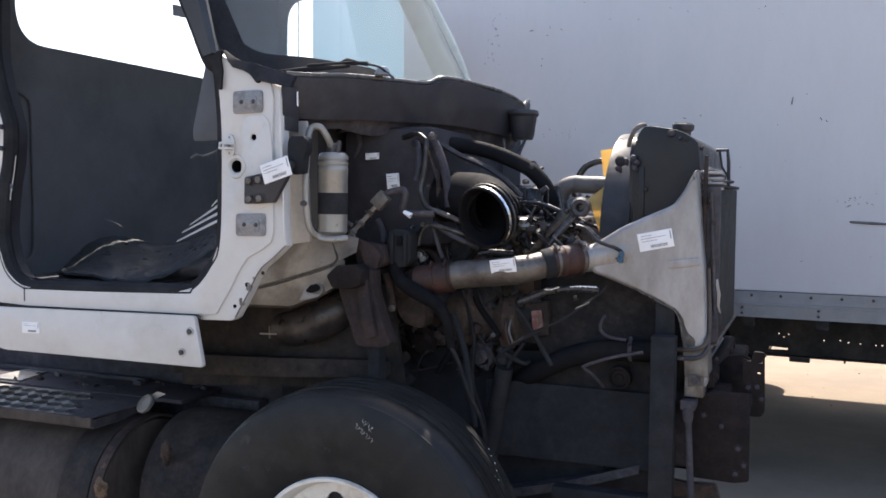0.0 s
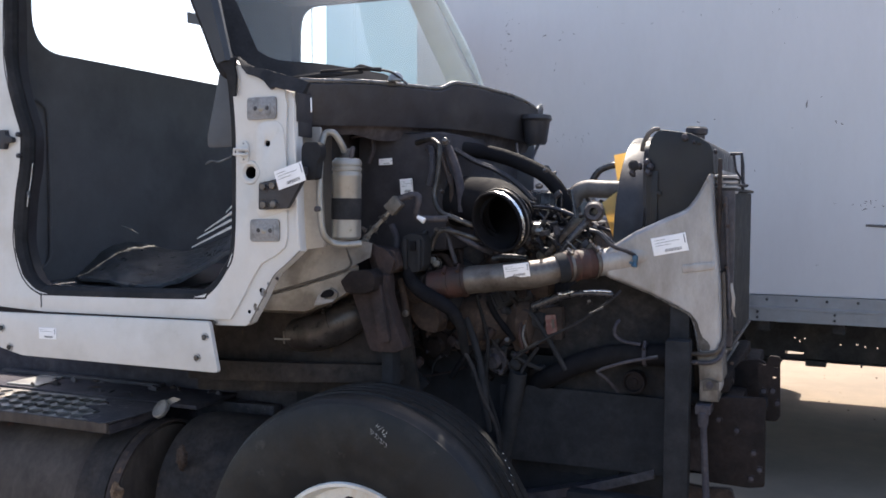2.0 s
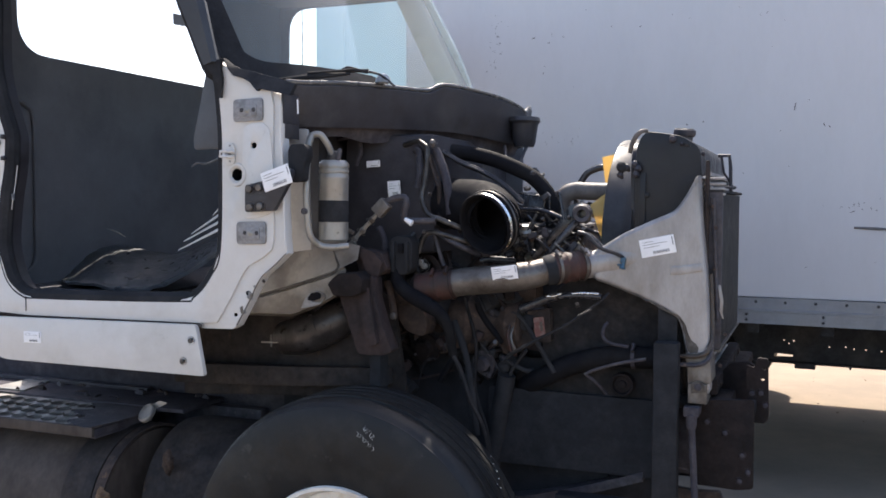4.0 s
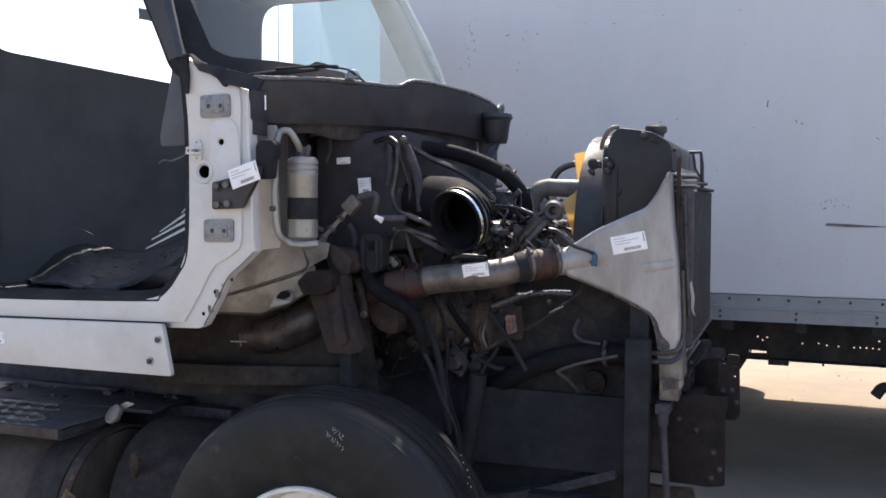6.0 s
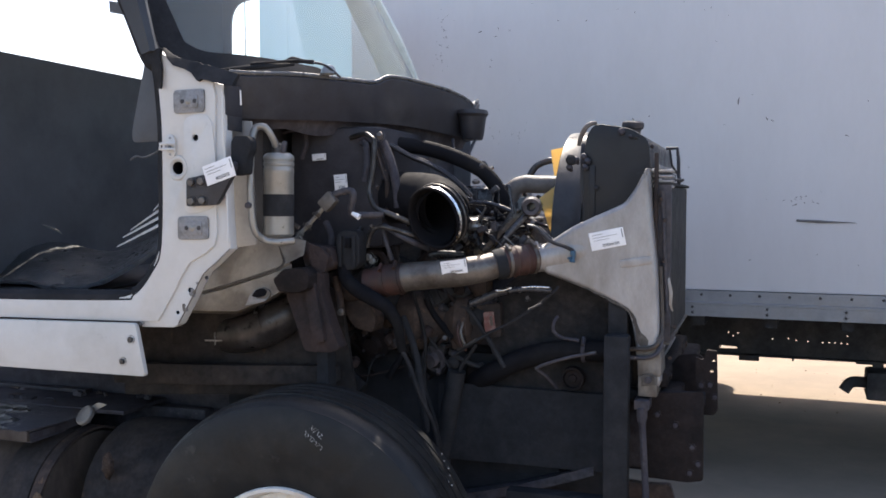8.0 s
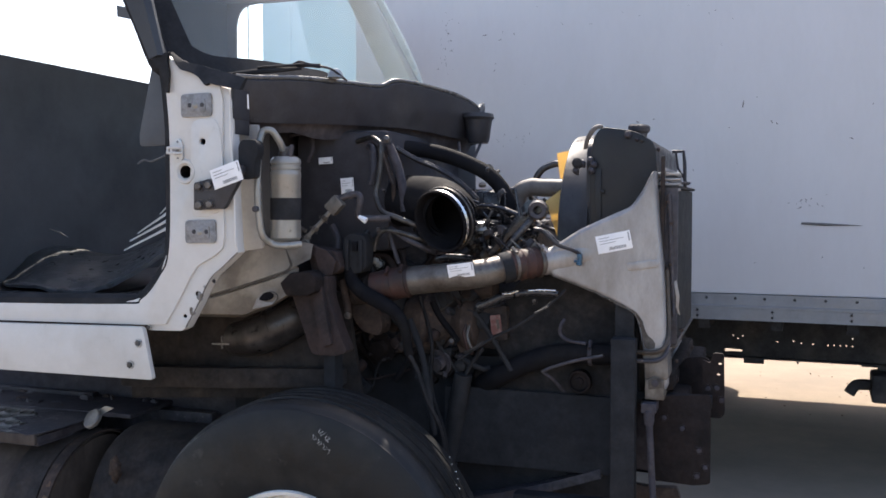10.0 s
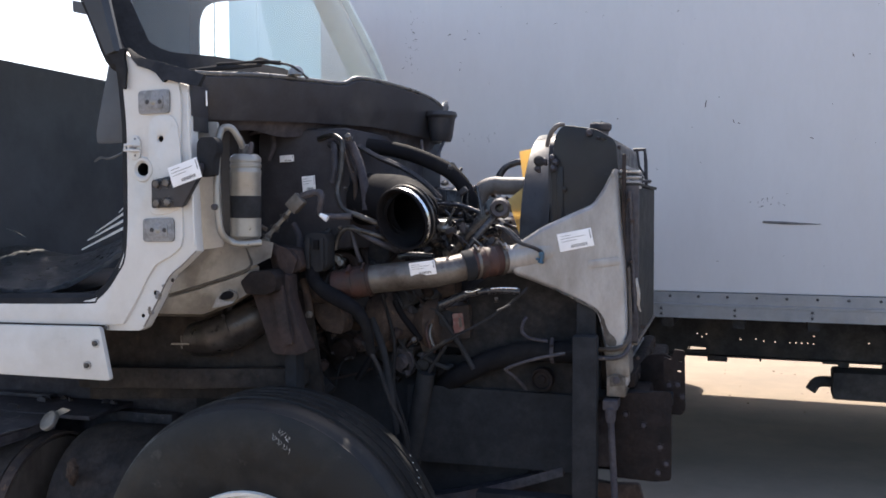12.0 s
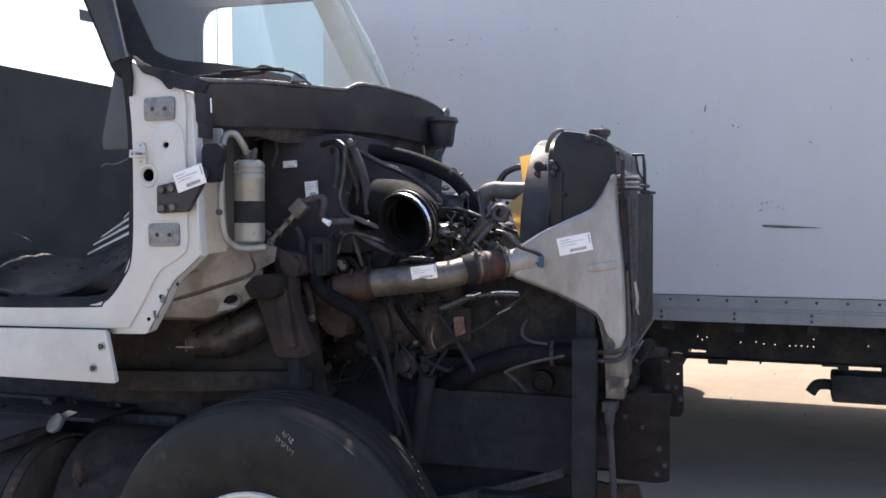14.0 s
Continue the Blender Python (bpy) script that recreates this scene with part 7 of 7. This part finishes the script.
    for centre, rx, rz, y, m in (((-2.174, 0.59), 0.034, 0.055, 2.40, FLAKE_RUST), ((-1.99, 0.707), 0.03, 0.05, 2.503, FLAKE_DARK)):
        ring = []
        for k in range(30):
            a = 2 * math.pi * k / 30
            q = 0.75 + 0.35 * noise.noise(Vector((math.cos(a) * 1.5, math.sin(a) * 1.5, centre[0] * 9))) + 0.12 * noise.noise(Vector((math.cos(a) * 6, math.sin(a) * 6, 3)))
            ring.append((centre[0] + rx * q * math.cos(a), centre[1] + rz * q * math.sin(a)))
        lump = bmesh.new()
        prev = None
        for j in range(5):
            f, d = math.cos(j * 0.36), 0.02 * math.sin(j * 0.36)
            row = [lump.verts.new((centre[0] + (p[0] - centre[0]) * f, y - d + 0.006 * noise.noise(Vector((p[0] * 50, p[1] * 50, j))), centre[1] + (p[1] - centre[1]) * f)) for p in ring]
            if prev:
                for i in range(30):
                    lump.faces.new((prev[i], prev[(i + 1) % 30], row[(i + 1) % 30], row[i]))
            prev = row
        lump.faces.new(prev)
        P("bracket_stump", lump, m, label="flaking rusty bracket remains")
    P("deck_scrap", loft([[(-2.797, 3.044, 0.81), (-2.763, 3.057, 0.82), (-2.65, 2.997, 0.83), (-2.701, 3.02, 0.81)], [(-2.627, 2.986, 0.815), (-2.576, 2.978, 0.83), (-2.543, 2.984, 0.82), (-2.575, 2.961, 0.81)]]), GREASE)
    drng = random.Random(5)
    for k in range(20):
        p = Vector((drng.uniform(-2.95, -2.15), drng.uniform(2.77, 2.97), 0.821))
        n = drng.uniform(0.008, 0.035)
        a = drng.uniform(0, 3.1)
        u, v = Vector((math.cos(a), math.sin(a), 0)) * n, Vector((-math.sin(a), math.cos(a), 0)) * n * drng.uniform(0.2, 0.6)
        h = Vector((0, 0, drng.uniform(0.004, 0.02)))
        tagged(part("scrap", loft([[p - u - v, p - u + v, p - u * 0.8 + v * 0.5 + h * 0.6, p - u * 0.9 - v * 0.7 + h * 0.5], [p - v * 1.2, p + v * 1.1, p + v * 0.8 + h, p - v * 0.6 + h], [p + u - v * 0.6, p + u + v * 0.5, p + u + v * 0.3 + h * 0.4, p + u - v * 0.4 + h * 0.3]]), (SOOT, RUST, SOOT, GREASE, RUST)[k % 5]), "small flake of oily rusty scrap on the deck", "scrap", "scrap on the deck")
    # drive wheels under the rear
    for y in (2.32, 2.67, 4.05, 4.40):
        P("rear_wheel", lathe([(0, 0.29), (0, 0.46), (0.03, 0.51), (0.25, 0.51), (0.28, 0.46), (0.28, 0.29)], (-5.6, y, 0.51), (0, 1, 0), 40, closed=True), TYRE)
    # chalk marks
    c = Vector((-1.15, 2.296, 0.92))
    ch = bmesh.new()
    tilt = Matrix.Rotation(radians(38), 3, "Y")
    for (px, pz, qx, qz) in ((-0.022, 0.018, -0.020, 0.006), (-0.012, 0.018, -0.016, 0.006), (-0.004, 0.020, -0.010, 0.003), (0.002, 0.018, 0.004, 0.006), (0.010, 0.018, 0.016, 0.016), (0.016, 0.016, 0.008, 0.005), (0.008, 0.005, 0.018, 0.005)):
        tube([c + tilt @ Vector((px, 0, pz)), c + tilt @ Vector((qx, 0, qz))], 0.0006, 5, bm=ch, curve=False)
    for k in range(7):
        p = Vector((-0.030 + 0.010 * k, 0, -0.008))
        tube([c + tilt @ p, c + tilt @ (p + Vector((0.006, 0, -0.004))), c + tilt @ (p + Vector((0.0 if k % 2 else 0.006, 0, -0.012)))], 0.0006, 5, bm=ch, curve=False)
    part("chalk_mark", ch, CHALK, front_wheel, "white paint-pen scribble")
    dots = bmesh.new()
    for p in [(-0.799, 2.33, 0.893), (-0.792, 2.33, 0.875), (-0.781, 2.33, 0.856), (-0.776, 2.33, 0.837), (-0.78, 2.33, 0.821), (-0.771, 2.33, 0.812)]:
        lathe([(0, 0.0018), (0.001, 0.0014), (0.001, 0)], p, (0.3, -1, 0.2), 6, dots)
    part("paint_specks", dots, CHALK, front_wheel)


build_chassis()


# ---- specks and marks on the white box side
def build_specks():
    rng = random.Random(4)
    spots = [(-1.829, 5.398, 2.643), (-1.808, 5.397, 2.541), (-1.852, 5.399, 2.493), (-1.822, 5.398, 2.582), (-1.845, 5.399, 2.429), (-1.48, 5.38, 2.57), (-1.498, 5.381, 2.521), (-1.523, 5.382, 2.384), (-1.53, 5.382, 2.345), (-0.778, 5.343, 2.627), (-1.315, 5.371, 1.966), (-1.349, 5.373, 1.954), (-1.356, 5.373, 1.935), (-1.395, 5.375, 1.946), (-0.13, 5.309, 2.09), (0.408, 5.281, 1.889), (0.277, 5.288, 1.272), (0.602, 5.271, 2.309), (0.676, 5.267, 2.31), (0.714, 5.265, 2.559), (-0.956, 5.352, 2.576), (-1.273, 5.369, 2.695), (-0.31, 5.318, 2.587), (-1.411, 5.376, 2.549), (-1.757, 5.394, 2.638), (-0.687, 5.338, 2.014), (-1.8, 5.397, 2.668), (-1.867, 5.4, 2.41), (0.017, 5.301, 1.99), (0.108, 5.297, 1.557), (0.251, 5.289, 1.55), (0.194, 5.292, 1.575), (-1.593, 5.386, 2.554), (-1.48, 5.38, 2.56), (-0.683, 5.338, 2.601), (-0.602, 5.334, 2.027), (0.166, 5.294, 1.533), (0.211, 5.291, 1.545), (0.046, 5.3, 1.98), (-1.826, 5.398, 2.572), (-1.794, 5.396, 2.486), (-1.836, 5.398, 2.707), (-1.838, 5.399, 2.401), (-1.831, 5.398, 2.34), (-1.808, 5.397, 2.534), (-1.812, 5.397, 2.474), (-1.859, 5.4, 2.655), (-1.87, 5.4, 2.518), (-1.875, 5.4, 2.437), (-1.834, 5.398, 2.431), (-1.841, 5.399, 2.492), (-1.835, 5.398, 2.391), (-1.823, 5.398, 2.535)]
    spots += [(-1.842, 5.399, 2.445), (-1.89, 5.401, 2.374), (-1.87, 5.4, 2.548), (-1.798, 5.396, 2.362), (-1.818, 5.398, 2.659), (-1.837, 5.398, 2.63), (-1.801, 5.397, 2.477), (-1.837, 5.399, 2.6), (-1.471, 5.379, 1.964), (-1.433, 5.377, 1.933), (-1.507, 5.381, 1.925), (-1.475, 5.38, 1.895), (-1.35, 5.373, 1.921), (-1.531, 5.382, 1.989), (-1.36, 5.374, 1.895), (-1.514, 5.382, 1.939), (0.171, 5.293, 1.572), (0.219, 5.291, 1.58), (0.174, 5.293, 1.554), (0.292, 5.287, 1.601), (0.276, 5.288, 1.541), (0.148, 5.294, 1.554), (0.152, 5.294, 1.53), (0.194, 5.292, 1.563), (0.166, 5.294, 1.563), (0.168, 5.293, 1.575), (0.478, 5.277, 1.221), (-0.534, 5.33, 1.177), (-1.121, 5.361, 2.588), (-0.277, 5.317, 2.597), (-1.474, 5.38, 2.094), (-0.246, 5.315, 2.415), (-1.997, 5.407, 1.363), (-1.108, 5.36, 1.228), (0.506, 5.276, 2.064), (-0.667, 5.337, 1.897), (-0.151, 5.31, 1.773), (-0.383, 5.322, 1.74), (0.617, 5.27, 1.88), (-0.752, 5.342, 1.596), (-1.346, 5.373, 2.257), (0.71, 5.265, 1.858), (-0.419, 5.324, 2.638), (-0.801, 5.344, 1.811), (-2.073, 5.411, 1.775), (-0.187, 5.312, 2.548), (-0.197, 5.313, 1.964), (-0.057, 5.305, 2.123), (0.022, 5.301, 1.563), (-2.058, 5.41, 2.679), (-0.057, 5.305, 1.236), (-1.305, 5.371, 2.012)]
    for k, p in enumerate(spots):
        r = (0.004 + 0.005 * rng.random()) * (0.65 if k < 40 else 0.4)
        b = bmesh.new()
        a = rng.uniform(0, 3.14)
        q = Vector((math.cos(a), 0, math.sin(a))) * r * rng.uniform(0.6, 2.0)
        p = Vector(p)
        tube([p - q, p + q * 0.2 + Vector((rng.uniform(-r, r), 0, rng.uniform(-r, r))) * 0.5, p + q], [r * 0.3, r * 0.55, r * 0.25], 6, bm=b)
        for v in b.verts:
            v.co.y = p.y + (v.co.y - p.y) * 0.2
        part("speck", b, DRAB, box_body)
    part("scrape", tube([(0.172, 5.292, 1.451), (0.28, 5.287, 1.446), (0.364, 5.282, 1.443), (0.463, 5.277, 1.44)], [0.006, 0.008, 0.005, 0.001], 6), DRAB, box_body, "dark scrape mark")
    part("fly", tube([(-0.124, 5.308, 2.108), (-0.13, 5.308, 2.071)], [0.002, 0.003], 6, curve=False), DRAB, box_body)


build_specks()
